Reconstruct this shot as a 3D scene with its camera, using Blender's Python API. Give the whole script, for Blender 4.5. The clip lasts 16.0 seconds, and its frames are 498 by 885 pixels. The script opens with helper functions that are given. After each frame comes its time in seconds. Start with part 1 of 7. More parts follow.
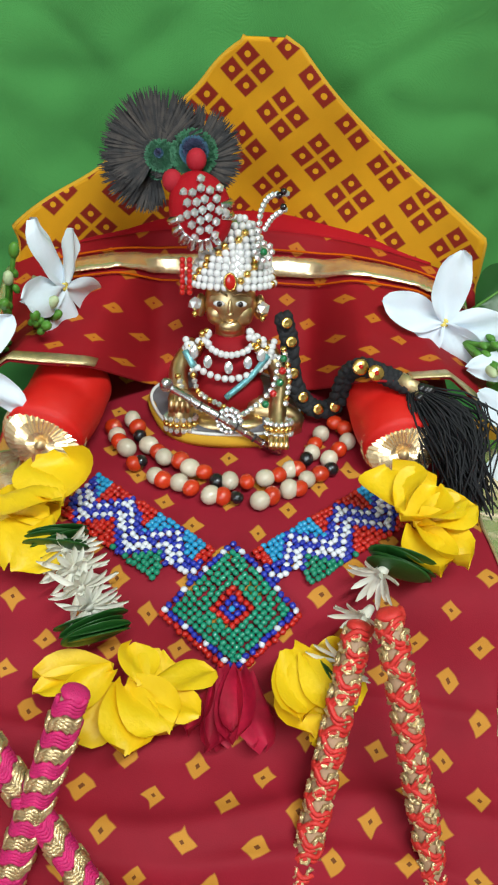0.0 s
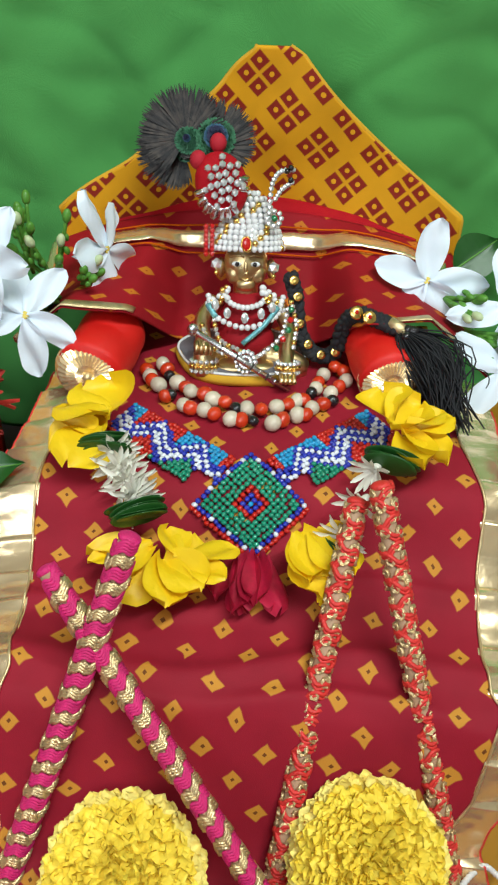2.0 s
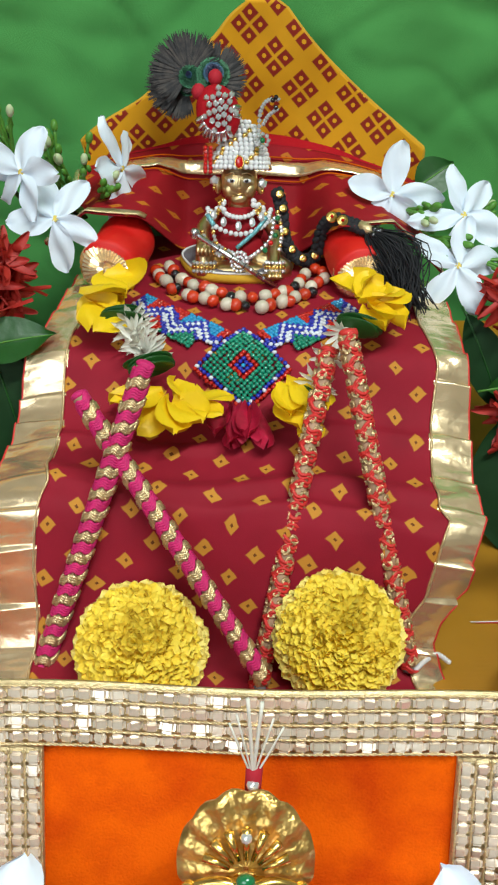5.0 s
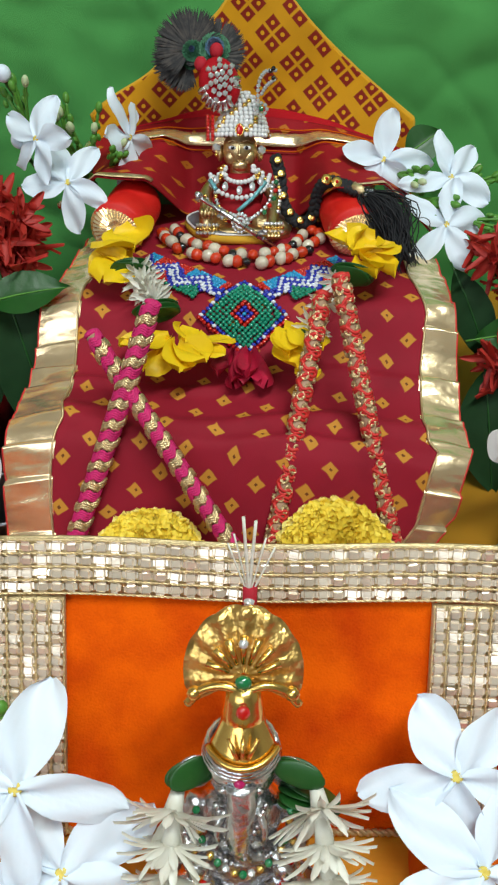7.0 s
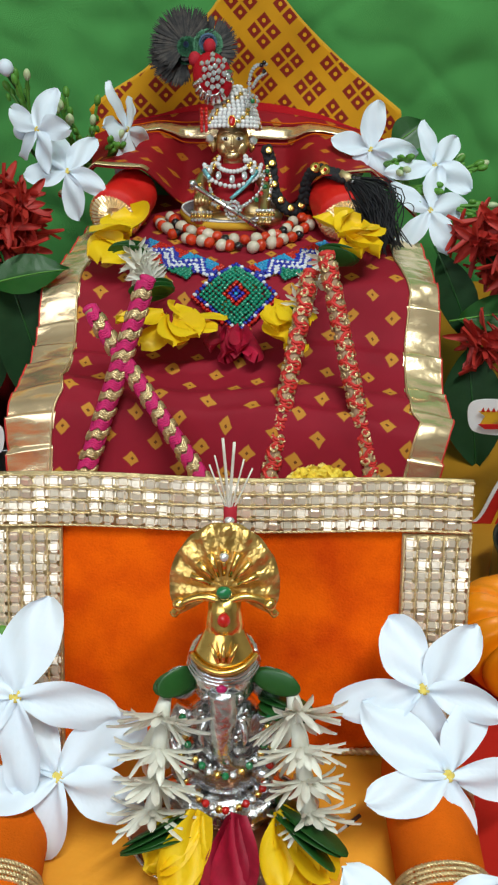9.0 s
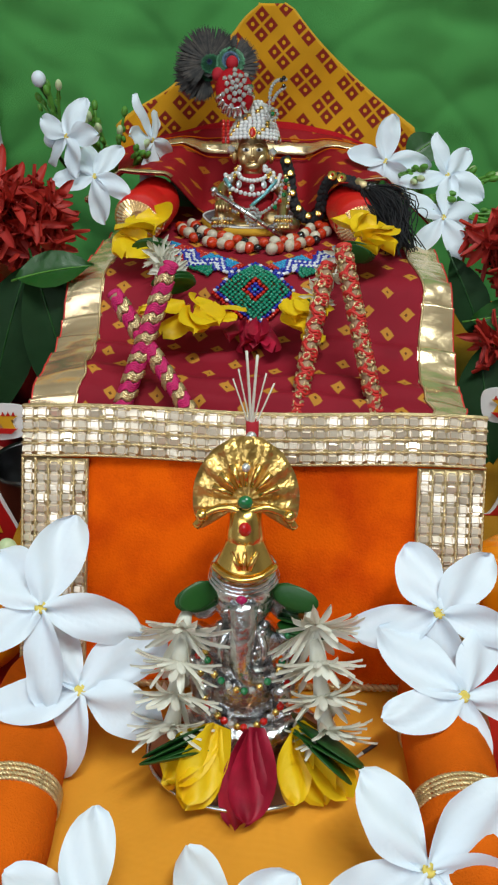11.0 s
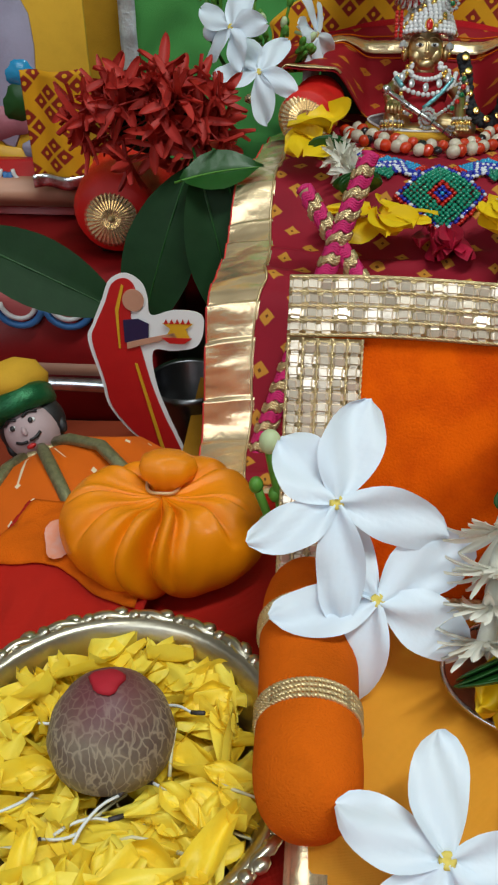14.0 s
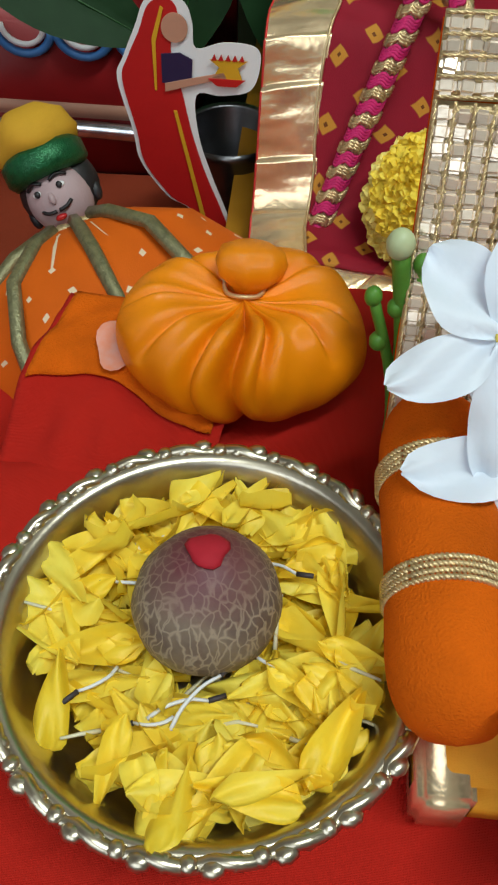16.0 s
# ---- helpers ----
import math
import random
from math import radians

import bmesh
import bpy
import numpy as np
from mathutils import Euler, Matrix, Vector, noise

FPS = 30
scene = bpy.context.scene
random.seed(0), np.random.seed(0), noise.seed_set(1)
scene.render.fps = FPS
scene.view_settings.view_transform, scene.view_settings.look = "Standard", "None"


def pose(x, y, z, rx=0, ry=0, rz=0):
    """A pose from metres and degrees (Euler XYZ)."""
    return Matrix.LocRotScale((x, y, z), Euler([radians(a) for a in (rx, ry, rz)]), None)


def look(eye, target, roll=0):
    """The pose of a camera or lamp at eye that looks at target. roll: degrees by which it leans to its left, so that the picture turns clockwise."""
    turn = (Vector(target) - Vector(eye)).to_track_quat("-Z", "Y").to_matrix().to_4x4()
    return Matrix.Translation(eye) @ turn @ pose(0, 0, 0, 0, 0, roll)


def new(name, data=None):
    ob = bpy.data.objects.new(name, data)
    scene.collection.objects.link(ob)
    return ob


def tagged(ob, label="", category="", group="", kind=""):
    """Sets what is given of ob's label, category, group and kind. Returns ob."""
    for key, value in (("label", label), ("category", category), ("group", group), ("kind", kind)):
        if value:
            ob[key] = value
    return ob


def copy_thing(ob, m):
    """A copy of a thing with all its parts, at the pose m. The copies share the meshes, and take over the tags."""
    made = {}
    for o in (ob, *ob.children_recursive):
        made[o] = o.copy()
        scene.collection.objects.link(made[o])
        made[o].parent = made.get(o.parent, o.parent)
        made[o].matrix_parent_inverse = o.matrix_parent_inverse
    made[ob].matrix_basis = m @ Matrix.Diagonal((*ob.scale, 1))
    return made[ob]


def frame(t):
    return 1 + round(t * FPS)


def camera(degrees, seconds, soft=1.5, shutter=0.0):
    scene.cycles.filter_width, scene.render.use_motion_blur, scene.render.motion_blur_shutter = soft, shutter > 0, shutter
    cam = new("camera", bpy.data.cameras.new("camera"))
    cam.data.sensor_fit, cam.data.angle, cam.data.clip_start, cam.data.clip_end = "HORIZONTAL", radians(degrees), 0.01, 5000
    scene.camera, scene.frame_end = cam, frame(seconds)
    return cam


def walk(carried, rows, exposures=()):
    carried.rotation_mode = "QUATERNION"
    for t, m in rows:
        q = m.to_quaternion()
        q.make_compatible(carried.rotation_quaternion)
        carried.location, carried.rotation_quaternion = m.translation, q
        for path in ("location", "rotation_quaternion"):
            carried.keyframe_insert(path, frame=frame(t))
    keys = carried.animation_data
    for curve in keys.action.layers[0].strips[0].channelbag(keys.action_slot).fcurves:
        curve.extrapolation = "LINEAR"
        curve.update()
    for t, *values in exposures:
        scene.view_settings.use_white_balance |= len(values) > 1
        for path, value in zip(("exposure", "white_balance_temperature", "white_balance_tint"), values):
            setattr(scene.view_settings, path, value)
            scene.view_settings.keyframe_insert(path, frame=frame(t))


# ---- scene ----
cam = camera(31.5, 16.0, soft=2.2)
ROWS = [
    (0.0, -0.0051, 0.005, 0.2311, 46.62, -1.46, 0.52),
    (0.5, -0.013, -0.008, 0.2296, 47.58, -1.73, 0.51),
    (1.0, -0.0119, -0.02, 0.2277, 49.16, -1.53, 0.53),
    (1.5, -0.0101, -0.041, 0.2308, 49.59, -1.6, 0.41),
    (2.0, -0.0102, -0.06, 0.2328, 50.0, -1.35, 0.33),
    (2.5, -0.0114, -0.079, 0.2347, 50.31, -1.27, 0.23),
    (3.0, -0.0104, -0.096, 0.2358, 50.53, -1.34, 0.22),
    (3.5, -0.0103, -0.11, 0.2338, 50.71, -1.25, 0.2),
    (4.0, -0.012, -0.123, 0.2297, 50.86, -1.17, 0.14),
    (4.5, -0.008, -0.134, 0.2289, 50.98, -1.09, 0.19),
    (7.0, -0.0034, -0.182, 0.2192, 51.94, -0.35, 0.3),
    (7.5, -0.0015, -0.189, 0.2213, 52.3, -0.25, 0.43),
    (8.0, 0.0005, -0.196, 0.2204, 52.46, -0.17, 0.4),
    (8.5, 0.0005, -0.199, 0.2214, 52.5, -0.09, 0.38),
    (9.0, 0.0018, -0.206, 0.2155, 52.81, -0.07, 0.35),
    (9.5, 0.0, -0.212, 0.2124, 54.05, -0.02, 0.45),
    (9.7, -0.0008, -0.216, 0.2093, 54.73, 0.01, 0.6),
    (12.0, 0.0006, -0.233, 0.1864, 57.34, 0.04, 1.82),
    (12.5, -0.0041, -0.228, 0.1821, 57.73, 0.49, 2.2),
    (13.0, -0.0228, -0.224, 0.1759, 57.01, 0.8, 3.17),
    (13.5, -0.0414, -0.219, 0.1688, 56.11, 0.92, 3.74),
    (14.0, -0.056, -0.218, 0.1619, 54.22, 0.67, 4.71),
    (14.5, -0.0646, -0.213, 0.1553, 51.54, 0.05, 4.8),
    (15.0, -0.0731, -0.203, 0.1468, 47.29, -0.46, 4.89),
    (15.5, -0.0798, -0.192, 0.1414, 41.95, -0.93, 5.16),
    (16.0, -0.0831, -0.181, 0.1462, 37.71, -1.02, 5.09),
]
EXPO = [(0.0, -0.25), (4.5, -0.32), (7.0, -0.5), (9.5, -0.62), (12.5, -0.83), (14.0, -0.85), (15.5, -0.80), (16.0, -0.85)]
walk(cam, [(t, pose(x, y, z, rx, ry, rz)) for t, x, y, z, rx, ry, rz in ROWS], EXPO)

# ---- world and lights ----
world = bpy.data.worlds.new("world")
scene.world = world
world.use_nodes = True
wn = world.node_tree
sky = wn.nodes.new("ShaderNodeTexSky")
sky.sky_type, sky.sun_disc = "NISHITA", False
sky.sun_elevation, sky.sun_rotation = radians(40), radians(160)
wn.links.new(sky.outputs[0], wn.nodes["Background"].inputs[0])
wn.nodes["Background"].inputs[1].default_value = 0.1


def area_lamp(name, eye, target, sx, sy, watts, colour):
    d = bpy.data.lights.new(name, "AREA")
    d.shape, d.size, d.size_y, d.energy, d.color = "RECTANGLE", sx, sy, watts, colour
    ob = new(name, d)
    ob.matrix_world = look(eye, target)
    return ob


# assumed daylight in an added, unseen window opening, and the tube light under the ceiling
area_lamp("assumed_window_light", (-0.7, -1.36, 1.05), (-0.2, 0, 0.1), 1.3, 0.9, 16, (0.86, 0.95, 1.0))
area_lamp("tube_lamp", (0.30, -0.42, 1.42), (0, 0.0, 0), 0.9, 0.10, 29, (0.90, 1.0, 0.96))


# ---- materials ----
def mat(name, col, rough=0.6, metal=0.0, var=0.15, scale=60.0, fine=900.0, bump=0.15, dark=None, sheen=0.0,
        trans=0.0, island=0.0, objvar=0.0, coat=0.0, depth=0.0004, weave=0.0, coords="Object", spec=0.5):
    """A surface with variation at two scales, grain or weave relief, and optional thin-leaf translucency."""
    m = bpy.data.materials.new(name)
    m.use_nodes = True
    nt = m.node_tree
    n, l = nt.nodes, nt.links
    b = n["Principled BSDF"]
    tc = n.new("ShaderNodeTexCoord")
    n1, n2 = n.new("ShaderNodeTexNoise"), n.new("ShaderNodeTexNoise")
    n1.inputs["Scale"].default_value, n2.inputs["Scale"].default_value = scale, fine
    n1.inputs["Detail"].default_value = 5
    l.new(tc.outputs[coords], n1.inputs["Vector"])
    l.new(tc.outputs[coords], n2.inputs["Vector"])
    dk = dark or [c * 0.55 for c in col]
    mix = n.new("ShaderNodeMix")
    mix.data_type = "RGBA"
    mix.inputs[6].default_value, mix.inputs[7].default_value = (*dk, 1), (*col, 1)
    ramp = n.new("ShaderNodeMapRange")
    ramp.inputs[1].default_value, ramp.inputs[2].default_value = 0.3, 0.62
    ramp.inputs[3].default_value, ramp.inputs[4].default_value = 1 - var * 2, 1.0
    l.new(n1.outputs[0], ramp.inputs[0])
    fac = ramp.outputs[0]
    f2 = n.new("ShaderNodeMath")
    f2.operation = "MULTIPLY_ADD"
    l.new(n2.outputs[0], f2.inputs[0])
    f2.inputs[1].default_value = var
    f2.inputs[2].default_value = -0.5 * var
    add = n.new("ShaderNodeMath")
    add.operation = "ADD"
    l.new(fac, add.inputs[0])
    l.new(f2.outputs[0], add.inputs[1])
    fac = add.outputs[0]
    if island or objvar:
        src = n.new("ShaderNodeNewGeometry").outputs["Random Per Island"] if island else n.new("ShaderNodeObjectInfo").outputs["Random"]
        k = n.new("ShaderNodeMath")
        k.operation = "MULTIPLY_ADD"
        l.new(src, k.inputs[0])
        k.inputs[1].default_value = -(island or objvar)
        l.new(fac, k.inputs[2])
        fac = k.outputs[0]
    l.new(fac, mix.inputs[0])
    l.new(mix.outputs[2], b.inputs["Base Color"])
    b.inputs["Roughness"].default_value, b.inputs["Metallic"].default_value = rough, metal
    b.inputs["Specular IOR Level"].default_value = spec
    b.inputs["Sheen Weight"].default_value = sheen
    b.inputs["Coat Weight"].default_value = coat
    if trans:
        tl, ms = n.new("ShaderNodeBsdfTranslucent"), n.new("ShaderNodeMixShader")
        l.new(mix.outputs[2], tl.inputs[0])
        ms.inputs[0].default_value = trans
        l.new(b.outputs[0], ms.inputs[1])
        l.new(tl.outputs[0], ms.inputs[2])
        l.new(ms.outputs[0], n["Material Output"].inputs[0])
    h = n2.outputs[0]
    if weave:
        wv = [n.new("ShaderNodeTexWave"), n.new("ShaderNodeTexWave")]
        for w, axis in zip(wv, ("X", "Y")):
            w.bands_direction = axis
            w.inputs["Scale"].default_value = weave
            w.inputs["Distortion"].default_value = 0.6
            l.new(tc.outputs[coords], w.inputs["Vector"])
        s = n.new("ShaderNodeMath")
        s.operation = "ADD"
        l.new(wv[0].outputs[1], s.inputs[0])
        l.new(wv[1].outputs[1], s.inputs[1])
        h = s.outputs[0]
    bp = n.new("ShaderNodeBump")
    bp.inputs["Strength"].default_value, bp.inputs["Distance"].default_value = bump, depth
    l.new(h, bp.inputs["Height"])
    l.new(bp.outputs[0], b.inputs["Normal"])
    return m


def math_node(nt, op, a, b=None, c=None):
    k = nt.nodes.new("ShaderNodeMath")
    k.operation = op
    for i, v in enumerate((a, b, c)):
        if v is None:
            continue
        if isinstance(v, (int, float)):
            k.inputs[i].default_value = v
        else:
            nt.links.new(v, k.inputs[i])
    return k.outputs[0]


def printed_cloth(name, ground, print_col, eye_col, px, py, turn, groups, size, eye, rough=0.75, jitter=0.12, stagger=True):
    """Tie-dye printed cloth: small diamonds or groups of four squares, each with an eye, on a UV grid in metres."""
    m = mat(name, ground, rough, var=0.22, scale=35, weave=0, fine=2500, bump=0.25, depth=0.0003, coords="UV", spec=0.25)
    nt = m.node_tree
    n, l = nt.nodes, nt.links
    b = n["Principled BSDF"]
    old = b.inputs["Base Color"].links[0].from_socket
    uv = n.new("ShaderNodeTexCoord").outputs["UV"]
    wob = n.new("ShaderNodeTexNoise")
    wob.inputs["Scale"].default_value = 70
    l.new(uv, wob.inputs["Vector"])
    wc = n.new("ShaderNodeVectorMath")
    wc.operation = "MULTIPLY_ADD"
    l.new(wob.outputs[1], wc.inputs[0])
    wc.inputs[1].default_value = (jitter * px,) * 3
    l.new(uv, wc.inputs[2])
    rot = n.new("ShaderNodeVectorRotate")
    rot.rotation_type = "Z_AXIS"
    rot.inputs["Angle"].default_value = radians(turn)
    l.new(wc.outputs[0], rot.inputs["Vector"])
    sep = n.new("ShaderNodeSeparateXYZ")
    l.new(rot.outputs[0], sep.inputs[0])
    x, y = sep.outputs[0], sep.outputs[1]

    def cells(ox, oy):
        fx = math_node(nt, "SUBTRACT", math_node(nt, "FRACT", math_node(nt, "MULTIPLY_ADD", x, 1 / px, ox)), 0.5)
        fy = math_node(nt, "SUBTRACT", math_node(nt, "FRACT", math_node(nt, "MULTIPLY_ADD", y, 1 / py, oy)), 0.5)
        ax, ay = math_node(nt, "MULTIPLY", math_node(nt, "ABSOLUTE", fx), px), math_node(nt, "MULTIPLY", math_node(nt, "ABSOLUTE", fy), py)
        if groups:
            h = groups
            ax, ay = math_node(nt, "ABSOLUTE", math_node(nt, "SUBTRACT", ax, h)), math_node(nt, "ABSOLUTE", math_node(nt, "SUBTRACT", ay, h))
            return math_node(nt, "MAXIMUM", ax, ay), math_node(nt, "POWER", math_node(nt, "ADD", math_node(nt, "POWER", ax, 2.0), math_node(nt, "POWER", ay, 2.0)), 0.5)
        d = math_node(nt, "ADD", ax, ay)
        return d, math_node(nt, "MULTIPLY", d, 1.0)

    pairs = [cells(0.5, 0.5)] + ([cells(0.0, 0.0)] if stagger else [])
    d, e = pairs[0]
    if stagger:
        d, e = math_node(nt, "MINIMUM", d, pairs[1][0]), math_node(nt, "MINIMUM", e, pairs[1][1])

    def soft(v, r):
        k = n.new("ShaderNodeMapRange")
        k.inputs[1].default_value, k.inputs[2].default_value = r * 1.06, r * 0.9
        l.new(v, k.inputs[0])
        return k.outputs[0]

    m1, m2 = n.new("ShaderNodeMix"), n.new("ShaderNodeMix")
    m1.data_type = m2.data_type = "RGBA"
    l.new(soft(d, size), m1.inputs[0])
    l.new(old, m1.inputs[6])
    m1.inputs[7].default_value = (*print_col, 1)
    l.new(soft(e, eye), m2.inputs[0])
    l.new(m1.outputs[2], m2.inputs[6])
    m2.inputs[7].default_value = (*eye_col, 1)
    l.new(m2.outputs[2], b.inputs["Base Color"])
    return m


M = {}
M["bandhani"] = printed_cloth("red_bandhani", (0.29, 0.008, 0.023), (0.54, 0.235, 0.03), (0.16, 0.05, 0.01), 0.0190, 0.0200, 4, 0, 0.0034, 0.0008, jitter=0.34)
M["bandhani_drape"] = printed_cloth("red_bandhani_drape", (0.30, 0.004, 0.011), (0.5, 0.15, 0.012), (0.3, 0.03, 0.01), 0.019, 0.021, 8, 0, 0.0031, 0.0005, jitter=0.3)
M["yellow_print"] = printed_cloth("yellow_print", (0.70, 0.33, 0.008), (0.24, 0.018, 0.008), (0.70, 0.33, 0.01), 0.0192, 0.0192, 47, 0.0037, 0.0030, 0.0011, jitter=0.06, stagger=False)
M["green"] = mat("green_cotton", (0.082, 0.33, 0.082), 0.85, var=0.20, scale=9, fine=1500, weave=1400, bump=0.35, depth=0.0002, spec=0.2)
M["red_cloth"] = mat("red_cloth", (0.52, 0.016, 0.008), 0.8, var=0.12, scale=30, weave=1300, bump=0.5, depth=0.0003, spec=0.2)
M["red_plain"] = mat("red_plain", (0.42, 0.004, 0.012), 0.7, var=0.15, scale=30, weave=1600, bump=0.35, depth=0.0002, spec=0.2)
M["red_satin"] = mat("red_satin", (0.72, 0.010, 0.006), 0.5, var=0.14, scale=40, weave=1800, bump=0.25, depth=0.0002, sheen=0.0)
M["gold_foil"] = mat("gold_foil", (1.0, 0.78, 0.48), 0.27, 0.82, var=0.10, scale=90, fine=420, bump=0.3, depth=0.0005)
M["gold"] = mat("gold_metal", (0.95, 0.64, 0.18), 0.24, 1.0, var=0.12, scale=150, fine=900, bump=0.1)
M["gold_thread"] = mat("gold_thread", (0.80, 0.62, 0.34), 0.38, 0.75, var=0.3, scale=400, fine=2500, bump=0.5)
M["pale_gold"] = mat("pale_gold", (1.0, 0.86, 0.70), 0.26, 0.55, var=0.22, scale=200, fine=900, bump=0.2, objvar=0.22)
M["gilt"] = mat("worn_gilt", (0.86, 0.56, 0.18), 0.36, 0.9, var=0.4, scale=220, fine=420, bump=0.8, depth=0.0012, dark=(0.40, 0.24, 0.06))
M["brass"] = mat("aged_brass", (0.78, 0.58, 0.30), 0.34, 1.0, var=0.3, scale=160, fine=700, bump=0.15)
M["plate_metal"] = mat("plate_brass", (0.62, 0.56, 0.44), 0.30, 1.0, var=0.3, scale=70, fine=700, bump=0.12)
M["silver"] = mat("silver", (0.80, 0.80, 0.82), 0.27, 1.0, var=0.3, scale=200, fine=900, bump=0.15, dark=(0.25, 0.25, 0.27))
M["old_silver"] = mat("old_silver", (0.88, 0.88, 0.90), 0.27, 1.0, var=0.42, scale=260, fine=520, bump=0.55, depth=0.0009, dark=(0.22, 0.22, 0.23))
M["copper"] = mat("copper_dish", (0.5, 0.26, 0.16), 0.3, 1.0, var=0.3, scale=150, bump=0.1)
M["pearl"] = mat("pearl", (0.80, 0.79, 0.80), 0.18, 0.0, var=0.15, scale=300, bump=0.02, coat=0.6, objvar=0.2)
M["rhine"] = mat("rhinestone", (0.90, 0.92, 0.92), 0.08, 0.60, var=0.2, scale=600, bump=0.02, coat=1.0, island=0.3)
M["velvet"] = mat("orange_velvet", (0.84, 0.115, 0.001), 0.9, spec=0.08, var=0.45, scale=70, fine=1800, bump=0.5, depth=0.0005, sheen=0.0, dark=(0.55, 0.045, 0.001))
M["bolster"] = mat("orange_felt", (0.70, 0.125, 0.005), 0.95, spec=0.08, var=0.3, scale=60, fine=2200, bump=0.7, depth=0.0005, sheen=0.0)
M["cushion"] = mat("yellow_cushion", (0.80, 0.33, 0.025), 0.55, var=0.12, scale=30, weave=1500, bump=0.3, depth=0.0002, sheen=0.0, spec=0.2)
M["satin"] = mat("orange_satin", (0.95, 0.28, 0.004), 0.25, var=0.12, scale=40, weave=2600, bump=0.3, depth=0.0002, sheen=0.0)
M["white_petal"] = mat("white_petal", (0.79, 0.88, 0.99), 0.5, var=0.05, scale=120, fine=500, bump=0.25, trans=0.15, dark=(0.82, 0.84, 0.88))
M["flower_eye"] = mat("flower_eye", (0.80, 0.62, 0.12), 0.6, var=0.2)
M["tuberose"] = mat("tuberose", (0.88, 0.87, 0.79), 0.55, var=0.15, scale=200, trans=0.2, dark=(0.68, 0.58, 0.38))
M["yellow_petal"] = mat("yellow_petal", (0.90, 0.62, 0.008), 0.5, var=0.12, scale=90, fine=700, bump=0.35, trans=0.15, island=0.15, dark=(0.80, 0.46, 0.004))
M["marigold"] = mat("marigold", (1.0, 0.80, 0.09), 0.6, var=0.10, scale=150, island=0.12, trans=0.12, dark=(1.0, 0.64, 0.015))
M["marigold_rim"] = mat("marigold_rim", (1.0, 0.86, 0.26), 0.6, var=0.12, scale=150, island=0.15, trans=0.12, dark=(1.0, 0.70, 0.05))
M["pale_marigold"] = mat("pale_marigold", (1.0, 0.86, 0.13), 0.5, var=0.14, scale=200, fine=700, bump=0.4, trans=0.22, objvar=0.6, dark=(1.0, 0.68, 0.010))
M["petal_base"] = mat("petal_base", (0.80, 0.76, 0.55), 0.5, var=0.2, scale=200, objvar=0.3)
M["dark_stem"] = mat("dark_stem", (0.05, 0.04, 0.045), 0.6, var=0.2)
M["maroon_petal"] = mat("maroon_petal", (0.62, 0.012, 0.062), 0.55, var=0.3, scale=120, trans=0.15, island=0.4, dark=(0.22, 0.003, 0.016))
M["red_petal"] = mat("red_petal", (0.60, 0.042, 0.026), 0.6, var=0.25, scale=90, trans=0.15, island=0.6, dark=(0.34, 0.014, 0.012))
M["leaf"] = mat("green_leaf", (0.016, 0.095, 0.014), 0.4, var=0.25, scale=70, fine=400, bump=0.3, trans=0.1, island=0.3)
# Darker copy of the leaf green: the leaves' shade is put into the colour.
M["leaf_shaded"] = mat("shaded_leaf", (0.010, 0.040, 0.011), 0.6, var=0.25, scale=60, fine=300, bump=0.3, spec=0.2)
M["bud"] = mat("green_bud", (0.13, 0.36, 0.05), 0.4, var=0.2, scale=150, trans=0.25)
M["bud_tip"] = mat("pale_bud", (0.62, 0.72, 0.42), 0.45, var=0.15, scale=150, trans=0.2)
M["black_wool"] = mat("black_wool", (0.014, 0.014, 0.018), 0.8, var=0.3, scale=500, fine=2500, bump=0.6, sheen=0.0)
M["nut"] = mat("betel_nut", (0.20, 0.15, 0.11), 0.55, var=0.4, scale=120, bump=0.2, dark=(0.09, 0.05, 0.05))
M["kumkum"] = mat("kumkum", (0.42, 0.006, 0.02), 0.8, var=0.2, scale=200)
M["ivory_bead"] = mat("ivory_bead", (0.74, 0.64, 0.50), 0.25, var=0.3, scale=200, objvar=0.4, coat=0.4)
M["red_bead"] = mat("red_bead", (0.68, 0.045, 0.010), 0.2, var=0.2, scale=200, objvar=0.5, coat=0.5)
M["black_bead"] = mat("black_bead", (0.012, 0.01, 0.012), 0.15, var=0.2, coat=0.5)
for nm, c in (("bead_green", (0.01, 0.27, 0.16)), ("bead_white", (0.74, 0.76, 0.84)), ("bead_blue", (0.02, 0.035, 0.42)), ("bead_sky", (0.02, 0.32, 0.62)), ("bead_red", (0.60, 0.018, 0.01))):
    M[nm] = mat(nm, c, 0.22, var=0.15, scale=300, objvar=0.35, coat=0.4, bump=0.02)
M["pink_cord"] = mat("pink_cord", (0.66, 0.015, 0.16), 0.6, var=0.25, scale=500, fine=3000, bump=0.7, sheen=0.0)
M["red_cord"] = mat("red_cord", (0.70, 0.035, 0.03), 0.5, var=0.2, scale=500, fine=3000, bump=0.6, sheen=0.0)
M["rod"] = mat("rod_wood", (0.45, 0.28, 0.17), 0.6, var=0.25, scale=200)
M["wall"] = mat("plaster", (0.45, 0.42, 0.38), 0.9, var=0.06, scale=4, fine=120, bump=0.2)
M["dark"] = mat("dark_board", (0.03, 0.022, 0.02), 0.6, var=0.3, scale=20)
M["gem_red"] = mat("red_gem", (0.55, 0.008, 0.006), 0.1, var=0.1, coat=1.0)
M["gem_green"] = mat("green_gem", (0.005, 0.16, 0.05), 0.1, var=0.1, coat=1.0)
M["gem_pink"] = mat("pink_gem", (0.50, 0.01, 0.12), 0.1, var=0.1, coat=1.0)
